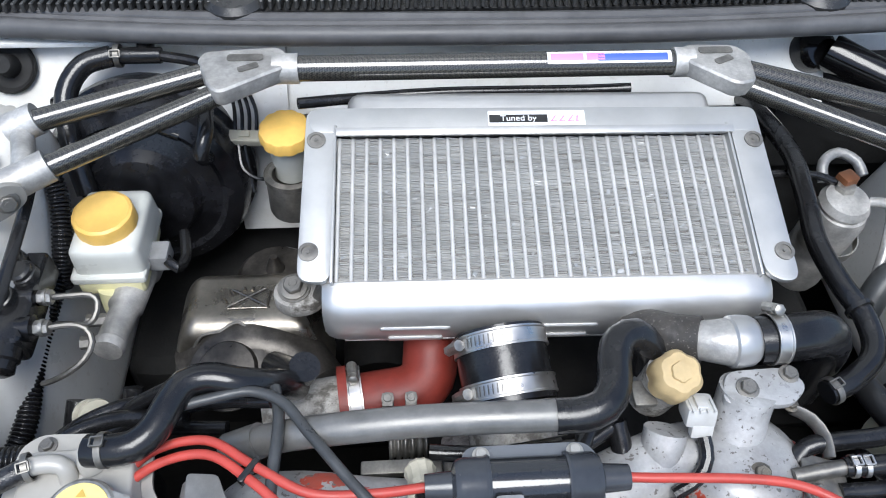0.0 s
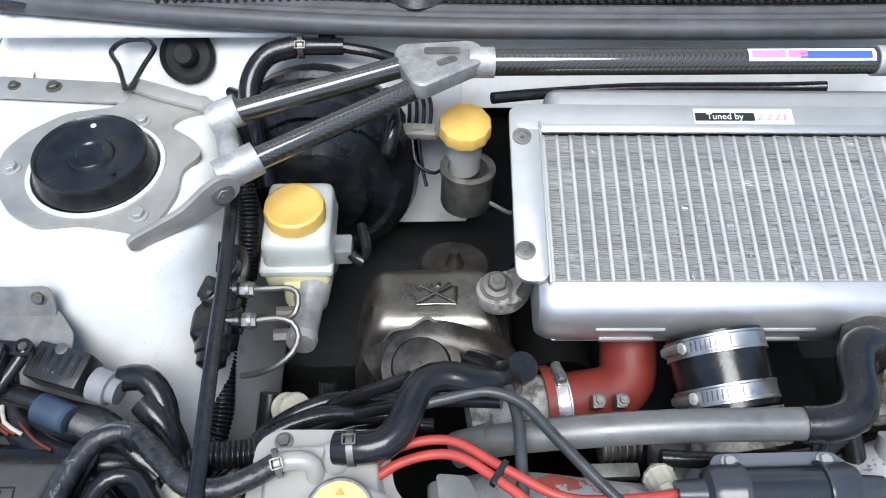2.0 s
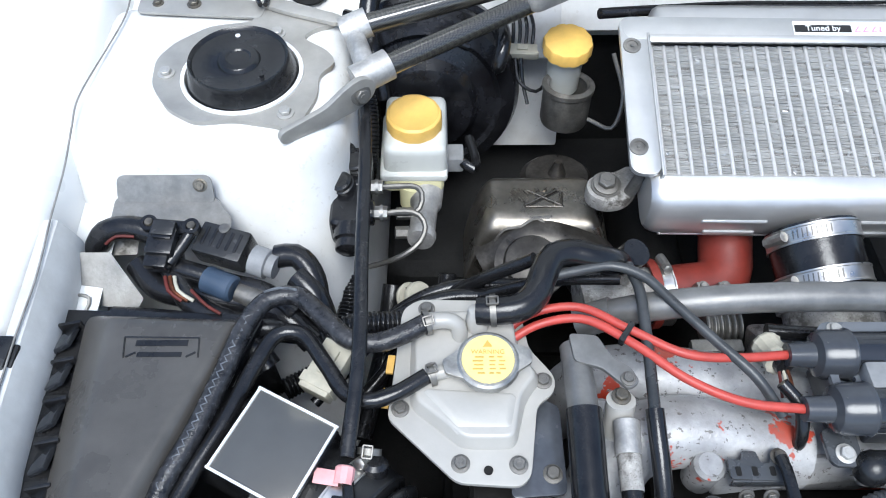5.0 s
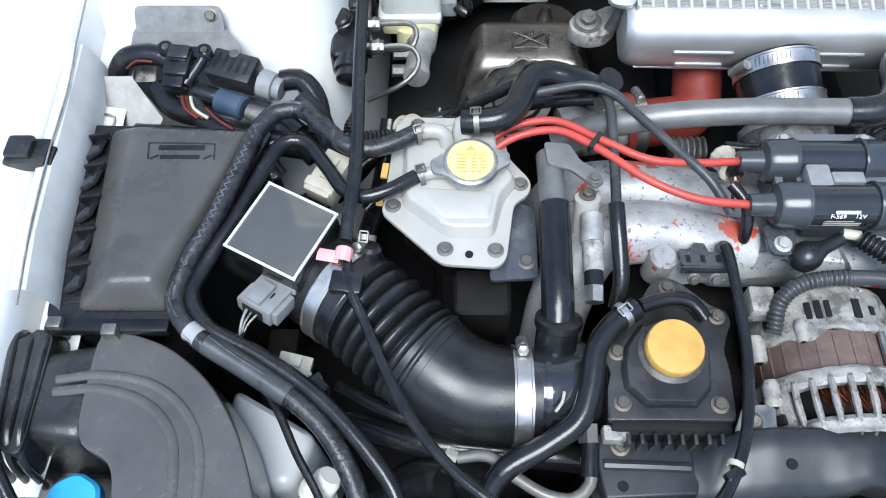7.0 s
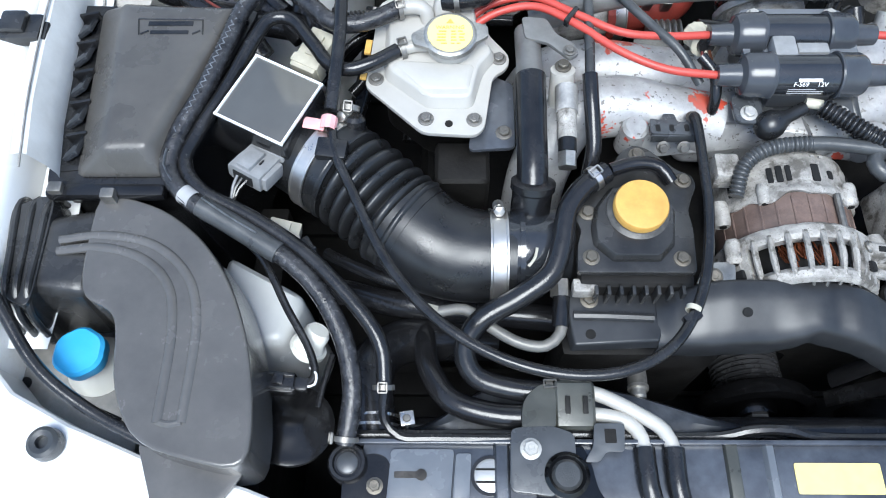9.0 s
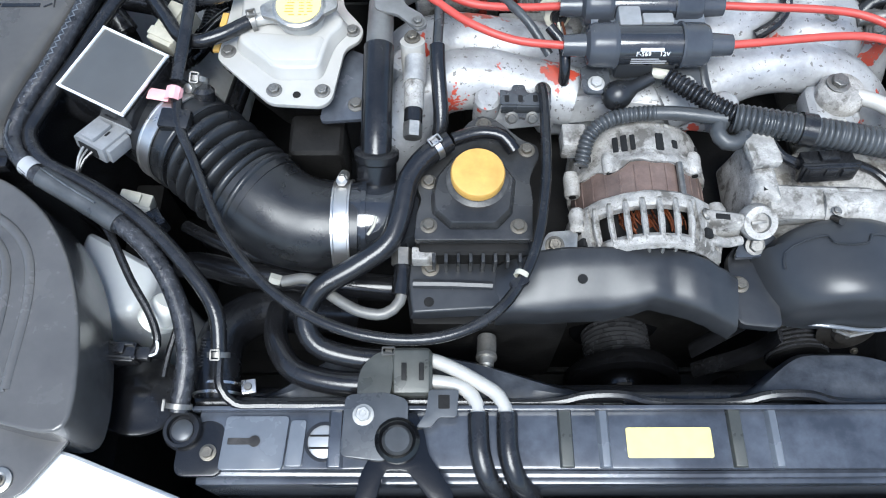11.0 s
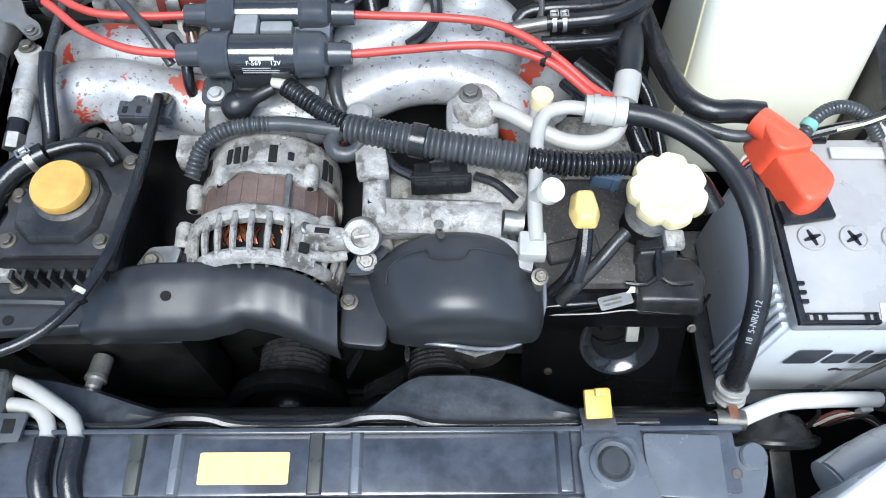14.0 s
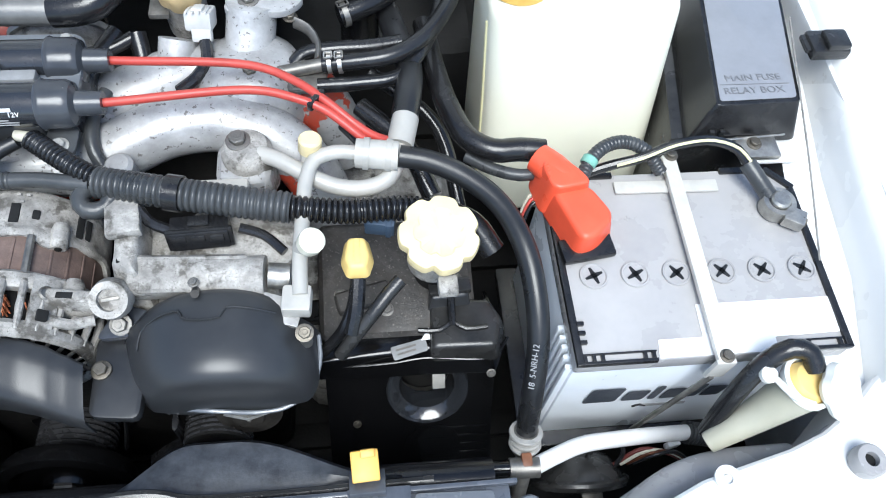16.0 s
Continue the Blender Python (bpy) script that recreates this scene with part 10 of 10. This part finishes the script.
for k in range(6):
    x = 0.5445 + 0.0352 * k + (0.004 if k > 2 else 0)
    vp = part("vent_plug", lathe([(0, 0), (0.0118, 0), (0.0122, 0.001), (0.0118, 0.0022), (0.0105, 0.0024), (0.0098, 0.0012), (0, 0.0012)], (x, 0.0225 - 0.0006 * k, 0.8165), (0, 0, 1), 28), BATTERY_TOP, bt2)
    for q in (20, 110, 200, 290):
        part("slot", prism([(0.0002, -0.0022), (0.0078, -0.0009), (0.0078, 0.0009), (0.0002, 0.0022)], 0.0, 0.0008, 0, m=pose(x, 0.0225 - 0.0006 * k, 0.8177, 0, 0, q + 7 * k)), LABEL_K, vp)
part("label", prism(rounded([(0.583, -0.0525), (0.681, -0.0525), (0.6815, -0.0405), (0.737, -0.0395), (0.738, -0.0080), (0.623, -0.0085), (0.622, -0.0370), (0.585, -0.0370)], 0.001), 0.8168, 0.8176, 0), LABEL_W, bt2, "plain white label")

# maker's mark on the front as plain black blocks
for dx, w, h in ((-0.074, 0.030, 0.027), (-0.044, 0.020, 0.019), (-0.026, 0.007, 0.026), (-0.010, 0.017, 0.019), (0.010, 0.012, 0.025), (0.028, 0.018, 0.019), (0.049, 0.014, 0.019)):
    part("printed_mark", prism(rounded([(-w / 2, 0), (w / 2, 0), (w / 2 + 0.003, h), (-w / 2 + 0.003, h)], 0.003), 0, 0.0003, 0, m=pose(0.632 + dx, -0.0525, 0.716, 90, 0, 0) @ Matrix.Diagonal((1, 1.25, 1, 1))), MARK, bt2)
part("small_print", box((0.625, -0.0515, 0.695), (0.042, 0.0006, 0.006), 0), LABEL_G, bt2)
part("mark", tube([(0.596, -0.0516, 0.694), (0.602, -0.0516, 0.698), (0.608, -0.0516, 0.694)], 0.0012, 6), LABEL_K, bt2)
for x, txt in ((0.585, "+"), (0.652, "-")):
    words(txt, (x, 0.076, 0.8168), 0.012, bt2, BATTERY_TOP)
for x, y, w, a in ((0.733, 0.111, 0.030, -47), (0.70, 0.1215, 0.040, 0), (0.560, 0.1215, 0.040, 0)):
    part("rim", box((x, y, 0.8165), (w, 0.006, 0.006), 0.0012, (0, 0, a)), PLASTIC, bt2)
part("terminal", lathe([(0.0095, 0), (0.0088, 0.018), (0.007, 0.020), (0, 0.020)], (0.718, 0.078, 0.8165), (0, 0, 1), 20), STEEL, bt2, "lead terminal post")
hdn = thing("battery_clamp", (0.632, 0.035, 0.82), "bright steel battery hold-down bar", "clamp bar")
part("bar", box((0.632, 0.037, 0.8245), (0.013, 0.196, 0.006), 0.0015, (0, 0, -0.5)), STRAP, hdn)
part("cross_plate", box((0.626, 0.106, 0.8195), (0.094, 0.012, 0.003), 0.001, (0, 0, -1)), STRAP, hdn)
part("hook", box((0.631, -0.062, 0.812), (0.016, 0.004, 0.030), 0.001), STRAP, hdn)
part("rod", tube([(0.635, 0.137, 0.70), (0.635, 0.138, 0.836)], 0.0032, 10), STEEL, hdn)
bolt(hdn, (0.635, 0.134, 0.8275), 0.0052)
part("rod", tube([(0.628, -0.064, 0.80), (0.602, -0.064, 0.66)], 0.0026, 8), STEEL_DARK, hdn)
bolt(hdn, (0.632, -0.058, 0.8275), 0.0048)
rcap = thing("terminal_cover", (0.535, 0.085, 0.82), "soft red plastic positive terminal cover", "terminal cover")
part("cover", loft2(rounded([(0.528, 0.037), (0.549, 0.041), (0.571, 0.064), (0.553, 0.100), (0.508, 0.094)], 0.010, 6), rounded([(0.532, 0.040), (0.546, 0.044), (0.563, 0.063), (0.547, 0.094), (0.515, 0.090)], 0.010, 6), 0.814, 0.848, 0.010, 5), RED_CAP, rcap)
part("hood", loft2(rounded([(0.508, 0.082), (0.554, 0.088), (0.546, 0.108), (0.524, 0.130), (0.501, 0.118)], 0.010, 6), rounded([(0.515, 0.084), (0.548, 0.090), (0.540, 0.104), (0.522, 0.122), (0.508, 0.114)], 0.010, 6), 0.818, 0.856, 0.010, 5), RED_CAP, rcap)
part("spout", tube([(0.528, 0.102, 0.840), (0.519, 0.114, 0.843), (0.509, 0.126, 0.843)], 0.0150, 18, ends=(0.0165, 0.0130)), RED_CAP, rcap)
part("cable_end", box((0.542, 0.046, 0.822), (0.046, 0.022, 0.008), 0.003, (0, 0, 8)), PLASTIC, rcap, "dark clamp end under the cover")
nc = thing("negative_cable", (0.71, 0.08, 0.83), "negative battery clamp with striped black cable", "cable")
part("clamp_ring", lathe([(0.0098, 0.0), (0.0145, 0.0), (0.0145, 0.013), (0.0098, 0.013), (0.0098, 0)], (0.718, 0.078, 0.819), (0, 0, 1), 24), STEEL, nc)
part("clamp_jaw", box((0.728, 0.063, 0.826), (0.018, 0.016, 0.012), 0.002, (0, 0, -30)), STEEL, nc)
bolt(nc, (0.734, 0.060, 0.826), 0.005, (0.7, -0.4, 0.1))
part("lug", tube([(0.712, 0.086, 0.828), (0.700, 0.102, 0.838), (0.694, 0.112, 0.842)], 0.0075, 12), RUBBER_G, nc)
part("cable", tube([(0.694, 0.112, 0.843), (0.686, 0.124, 0.847), (0.664, 0.132, 0.850), (0.630, 0.130, 0.848), (0.60, 0.122, 0.842), (0.575, 0.120, 0.836), (0.552, 0.116, 0.830), (0.535, 0.108, 0.826)], 0.0045, 10), RUBBER, nc)
part("stripe", tube([(0.694, 0.109, 0.848), (0.686, 0.120, 0.852), (0.664, 0.128, 0.855), (0.630, 0.126, 0.853), (0.60, 0.118, 0.847), (0.578, 0.116, 0.8405)], 0.0014, 6), MILKY_Y, nc, "yellow stripe")
hose("battery_cable", [(0.546, 0.108, 0.838), (0.556, 0.122, 0.845), (0.570, 0.132, 0.848), (0.588, 0.136, 0.847), (0.606, 0.130, 0.842), (0.622, 0.118, 0.826)], 0.0058, "short black ribbed battery cable", RUBBER_G, "cable", (0.0036, 0.0004, 0, 1))
tagged(part("cable_band", lathe([(0.0062, -0.004), (0.0072, -0.003), (0.0072, 0.003), (0.0062, 0.004)], (0.553, 0.119, 0.844), (0.6, 0.75, 0.3), 16), GREENY), "small green tape band on the battery cable", "tape")
hose("battery_cable", [(0.517, 0.134, 0.841), (0.495, 0.136, 0.842), (0.472, 0.136, 0.842), (0.452, 0.150, 0.842), (0.438, 0.185, 0.842), (0.43, 0.23, 0.84), (0.425, 0.30, 0.83)], 0.0105, "thick black taped battery cable", RUBBER, "cable")
hose("battery_cable", [(0.520, 0.120, 0.832), (0.495, 0.116, 0.832), (0.470, 0.126, 0.830), (0.45, 0.14, 0.83)], 0.0055, "thin grey-black cable to the positive terminal", RUBBER_G, "cable")
for i, mt in enumerate((IVORY, RED, RUBBER)):
    hose("lead", [(0.518, 0.108 - 0.004 * i, 0.824), (0.503, 0.104 - 0.005 * i, 0.818), (0.496, 0.094 - 0.005 * i, 0.806)], 0.0017, ("thin white lead by the battery", "thin red lead by the battery", "thin black lead by the battery")[i], mt, "wire")

# ---------- washer tank and relay box ----------
wt = thing("washer_tank", (0.57, 0.22, 0.62), "pale cream translucent washer tank with yellow cap", "washer tank")
part("tank", loft2(rounded([(0.482, 0.186), (0.660, 0.186), (0.670, 0.345), (0.482, 0.345)], 0.030, 5), rounded([(0.474, 0.226), (0.644, 0.226), (0.660, 0.345), (0.476, 0.345)], 0.026, 5), 0.66, 0.912, 0.020, 4), WASHER, wt)
part("seam", tube([(0.4815, 0.215, 0.70), (0.4785, 0.228, 0.80), (0.4755, 0.245, 0.885)], 0.0018, 8), MILKY_Y, wt)
part("cap", lathe([(0.027, 0), (0.029, 0.002), (0.029, 0.012), (0.026, 0.015), (0, 0.016)], (0.502, 0.262, 0.911), (0, 0, 1), 32), YELLOW, wt, "bright yellow flip cap")
rb = thing("relay_box", (0.72, 0.24, 0.80), "black main fuse and relay box with moulded lettering", "fuse box")
part("lid", loft2(rounded([(0.658, 0.156), (0.768, 0.158), (0.804, 0.345), (0.688, 0.345)], 0.006), rounded([(0.676, 0.166), (0.756, 0.168), (0.788, 0.343), (0.702, 0.343)], 0.006), 0.812, 0.856, 0.004, 3), PLASTIC, rb, "glossy black lid")
# added thin sheet: carries the sky sheen of the black lid as colour
part("lid_panel", prism(rounded([(0.680, 0.170), (0.753, 0.172), (0.784, 0.340), (0.706, 0.340)], 0.004), 0.8562, 0.8572, 0.0004), RELAY, rb, "dusty grey top panel with sky sheen in its colour")
part("base", loft2([(0.646, 0.170), (0.756, 0.172), (0.780, 0.335), (0.672, 0.335)], [(0.648, 0.164), (0.762, 0.171), (0.788, 0.338), (0.676, 0.338)], 0.70, 0.812, 0.004, 2), PLASTIC_G, rb)
part("wire_bail", tube([(0.672, 0.156, 0.818), (0.70, 0.156, 0.819), (0.755, 0.160, 0.819)], 0.0014, 6), STEEL, rb)
words("MAIN FUSE", (0.718, 0.196, 0.8576), 0.0105, rb, RELAY_T, (0, 0, 1), squeeze=1.05)
words("RELAY BOX", (0.715, 0.181, 0.8576), 0.0105, rb, RELAY_T, (0, 0, 1), squeeze=1.05)
part("line", box((0.717, 0.1885, 0.8576), (0.066, 0.0006, 0.0004), 0), RELAY_T, rb)
for x in (0.680, 0.690):
    part("latch", box((x, 0.158, 0.825), (0.005, 0.004, 0.010), 0.001), PLASTIC_G, rb)
part("bracket", box((0.725, 0.150, 0.816), (0.04, 0.03, 0.006), 0.002), STEEL, rb)
bolt(rb, (0.722, 0.150, 0.819), 0.0058)
part("ground_tab", box((0.738, 0.148, 0.808), (0.055, 0.025, 0.005), 0.002), WHITE_IN, car)

# washer filler neck, horn and lamp at the front corner
wf = thing("filler_neck", (0.66, -0.10, 0.74), "translucent filler neck with open milky flip cap", "filler neck")
part("neck", tube([(0.626, -0.108, 0.766), (0.645, -0.101, 0.780), (0.664, -0.094, 0.796), (0.680, -0.088, 0.818), (0.685, -0.086, 0.830)], 0.0155, 22, ends=(0.0085, 0.0190)), NECK, wf)
part("rim", lathe([(0.0175, -0.004), (0.0210, -0.004), (0.0215, 0.002), (0.0180, 0.003), (0.0175, -0.004)], (0.686, -0.085, 0.832), (0.25, 0.05, 1), 32), MILKY, wf)
part("throat", lathe([(0, 0), (0.0172, 0.0), (0.0165, 0.002), (0.013, 0.006), (0, 0.008)], (0.686, -0.085, 0.831), (0.25, 0.05, 1), 28), PALEY, wf, "yellowed plastic throat")
part("cap", lathe([(0.0, -0.004), (0.020, -0.004), (0.0225, 0.0), (0.021, 0.006), (0.012, 0.008), (0, 0.008)], (0.706, -0.095, 0.836), (0.45, -0.25, 0.85), 32, lobes=(5, 0.14)), MILKY, wf, "milky flip cap")
part("tongue", tube([(0.682, -0.104, 0.838), (0.668, -0.096, 0.838), (0.661, -0.083, 0.836), (0.658, -0.078, 0.834)], 0.0026, 8), MILKY, wf)
part("tongue_knob", lathe([(0, 0), (0.0065, 0), (0.0065, 0.005), (0, 0.006)], (0.656, -0.077, 0.832), (0, -0.2, 1), 14), MILKY, wf)
part("hose", tube([(0.692, -0.078, 0.838), (0.687, -0.066, 0.846), (0.674, -0.062, 0.846), (0.660, -0.066, 0.836), (0.646, -0.076, 0.815), (0.636, -0.088, 0.785), (0.630, -0.098, 0.76)], 0.0078, 16), RUBBER, wf)
hn = thing("horn", (0.546, -0.104, 0.646), "black horn standing upright below the white pipe", "horn", "horns")
part("disc", lathe([(0, -0.008), (0.030, -0.008), (0.044, -0.004), (0.047, 0.0), (0.047, 0.003), (0.044, 0.005), (0.042, 0.004), (0.039, 0.010), (0.030, 0.022), (0.016, 0.027), (0, 0.028)], (0.546, -0.104, 0.646), (0.02, 0.93, 0.36), 48), PLASTIC_G, hn)
part("terminal", box((0.552, -0.080, 0.690), (0.016, 0.010, 0.008), 0.002, (20, 0, 10)), GREYCONN, hn, "grey wiring terminal")
part("bracket", box((0.560, -0.135, 0.632), (0.020, 0.060, 0.003), 0.001, (10, 0, 0)), STEEL_DARK, hn)
hl = thing("headlamp_rear", (0.63, -0.14, 0.68), "two-tone grey plastic headlamp rear shell", "headlamp")
part("shell", tube([(0.560, -0.165, 0.722), (0.60, -0.146, 0.728), (0.640, -0.138, 0.730), (0.70, -0.135, 0.73)], 0.026, 20), LENS, hl)
part("shell_rim", tube([(0.556, -0.158, 0.738), (0.585, -0.140, 0.744), (0.610, -0.130, 0.747), (0.640, -0.125, 0.748), (0.70, -0.124, 0.747)], 0.0150, 16), BATTERY_TOP, hl, "grey rear rim of the lamp shell")
part("tab", lathe([(0.004, -0.001), (0.010, -0.001), (0.010, 0.002), (0.004, 0.002), (0.004, -0.001)], (0.618, -0.144, 0.801), (0, 0, 1), 18), WHITE, hl)
for i, mt in enumerate((RED_HOSE, IVORY, COPPER, RUBBER)):
    hose("lead", [(0.575 + 0.006 * i, -0.098, 0.672), (0.598 + 0.004 * i, -0.090 - 0.002 * i, 0.688), (0.622 + 0.003 * i, -0.094, 0.684), (0.65, -0.105, 0.67)], 0.0019, ("thin red lead by the horn", "thin white lead by the horn", "thin brown lead by the horn", "thin black lead by the horn")[i], mt, "wire")
hose("lead", [(0.545, -0.098, 0.665), (0.556, -0.085, 0.690), (0.574, -0.080, 0.696), (0.582, -0.090, 0.686), (0.575, -0.10, 0.67)], 0.0022, "looped black lead above the horn", RUBBER, "wire")

# ---------- right rear: dryer, hoses, wiper motor ----------
dr = thing("receiver_dryer", (0.49, 0.52, 0.72), "silver receiver dryer canister with brown switch", "dryer")
part("can", lathe([(0, -0.12), (0.026, -0.12), (0.028, -0.11), (0.028, -0.006), (0.025, 0.004), (0.012, 0.008), (0, 0.008)], (0.487, 0.520, 0.832), (0, -0.1, 1), 32), ALU, dr)
part("head", lathe([(0, 0), (0.024, 0.0), (0.026, 0.006), (0.022, 0.014), (0, 0.016)], (0.487, 0.522, 0.836), (0, -0.1, 1), 28), ALU, dr)
part("switch", box((0.490, 0.540, 0.858), (0.018, 0.016, 0.014), 0.003, (0, 0, 20)), BROWN, dr, "brown pressure switch")
part("switch_nut", lathe([(0, 0), (0.010, 0), (0.010, 0.008), (0, 0.008)], (0.487, 0.532, 0.850), (0, 0, 1), 6), STEEL, dr)
part("pipe", tube([(0.470, 0.545, 0.85), (0.472, 0.562, 0.862), (0.490, 0.572, 0.866), (0.508, 0.562, 0.862), (0.512, 0.548, 0.855)], 0.0055, 12), ALU, dr)
part("pipe", tube([(0.512, 0.520, 0.845), (0.526, 0.510, 0.85), (0.520, 0.48, 0.83), (0.500, 0.44, 0.80)], 0.0055, 12), ALU, dr)
part("strap", lathe([(0.0285, -0.006), (0.030, -0.006), (0.030, 0.006), (0.0285, 0.006)], (0.487, 0.516, 0.795), (0, -0.1, 1), 30), STEEL, dr)
dr.location = Vector(dr.location) + Vector((-0.024, -0.016, 0.0))
rh2 = hosed("heater_hose", [(0.400, 0.660, 0.855), (0.402, 0.617, 0.868), (0.412, 0.554, 0.870), (0.404, 0.489, 0.870), (0.393, 0.431, 0.870), (0.396, 0.382, 0.870), (0.404, 0.345, 0.868), (0.397, 0.312, 0.866), (0.370, 0.290, 0.864), (0.345, 0.280, 0.862)], 0.0100, "long black heater hose with plastic clip", RUBBER)
clip(rh2, (0.350, 0.282, 0.862), (1, 0.4, 0.1), 0.0108, 0.009, (0, 0, 1))
part("hose_tie", lathe([(0.0108, -0.002), (0.0125, -0.002), (0.0125, 0.002), (0.0108, 0.002)], (0.402, 0.356, 0.869), (0.2, -1, 0), 18), PLASTIC, rh2)
wm2 = thing("wiper_motor", (0.50, 0.66, 0.88), "dark cylindrical wiper motor by the firewall", "motor")
part("can", tube([(0.492, 0.684, 0.900), (0.512, 0.668, 0.897), (0.560, 0.632, 0.890)], 0.0195, 26, ends=(0.0215, 0.0175)), TIMING, wm2)
part("gear_case", lathe([(0, -0.02), (0.023, -0.02), (0.0255, -0.016), (0.0255, 0.0), (0.023, 0.006), (0.012, 0.009), (0, 0.010)], (0.482, 0.690, 0.900), (0.35, -0.62, 0.7), 28), TIMING, wm2)
hose("hose", [(0.350, 0.530, 0.86), (0.395, 0.535, 0.858), (0.435, 0.532, 0.858), (0.470, 0.520, 0.85)], 0.0042, "thin black hose crossing under the heater hose", RUBBER)
hose("hose", [(0.56, 0.44, 0.83), (0.515, 0.430, 0.828), (0.485, 0.425, 0.82), (0.46, 0.40, 0.79)], 0.014, "ribbed grey hose by the dryer", RUBBER_G, "hose", (0.005, 0.0015, 0, 0.5))
hose("hose", [(0.40, 0.245, 0.862), (0.370, 0.240, 0.862), (0.335, 0.238, 0.862), (0.312, 0.236, 0.858), (0.302, 0.225, 0.848), (0.304, 0.21, 0.83)], 0.0075, "black fuel hose looping to the manifold", RUBBER)
fh = hosed("fuel_hose", [(0.330, 0.215, 0.868), (0.360, 0.214, 0.872), (0.390, 0.217, 0.875), (0.418, 0.236, 0.876), (0.438, 0.265, 0.876), (0.455, 0.31, 0.87), (0.46, 0.38, 0.85)], 0.0075, "glossy black fuel hose with metal clips", GLOSS)
for x in (0.336, 0.345):
    clip(fh, (x, 0.2146, 0.8695), (1, 0, 0.1), 0.0078, 0.006, (0, 0, 1), BRIGHT)
part("rail_end", tube([(0.292, 0.212, 0.862), (0.330, 0.215, 0.868)], 0.006, 12), STEEL_DARK, fh)
hose("fuel_hose", [(0.325, 0.20, 0.858), (0.360, 0.200, 0.860), (0.395, 0.205, 0.862), (0.415, 0.228, 0.866), (0.43, 0.26, 0.868), (0.445, 0.32, 0.86)], 0.0065, "second black fuel hose under the first", RUBBER)
fr2 = thing("fuel_bracket", (0.32, 0.21, 0.85), "dark steel fuel pipe bracket with bolt", "bracket")
part("plate", prism(rounded([(0.298, 0.195), (0.330, 0.190), (0.335, 0.222), (0.305, 0.232)], 0.006), 0.856, 0.860, 0.001), STEEL_DARK, fr2)
bolt(fr2, (0.308, 0.200, 0.860), 0.0058, (0, 0, 1), True)
part("arm", tube([(0.306, 0.262, 0.872), (0.318, 0.255, 0.870), (0.326, 0.240, 0.866), (0.325, 0.225, 0.862)], 0.007, 10, flat=((0, 0, 1), 0.4)), STEEL_DARK, fr2)
bolt(fr2, (0.303, 0.264, 0.876), 0.0055)
for i, pts in enumerate(([(0.36, 0.20, 0.83), (0.40, 0.16, 0.82), (0.42, 0.12, 0.80)], [(0.37, 0.24, 0.83), (0.43, 0.20, 0.80), (0.45, 0.12, 0.76)], [(0.345, 0.17, 0.84), (0.36, 0.145, 0.846), (0.372, 0.13, 0.84)])):
    hose("hose", pts, 0.009 - 0.002 * i, "black hose deep beside the manifold", RUBBER)
hose("hose", [(0.15, 0.268, 0.86), (0.135, 0.24, 0.855), (0.13, 0.215, 0.85), (0.138, 0.185, 0.845)], 0.0075, "black hose beside the coil", RUBBER)
hose("hose", [(0.150, 0.198, 0.86), (0.142, 0.165, 0.858), (0.145, 0.142, 0.85), (0.155, 0.128, 0.835)], 0.0058, "thin grey-black hose past the coil", RUBBER_G)
hose("hose", [(0.02, 0.250, 0.852), (0.05, 0.247, 0.852), (0.10, 0.246, 0.852), (0.14, 0.250, 0.854), (0.165, 0.262, 0.858)], 0.0065, "thin black hose under the breather pipe", RUBBER)
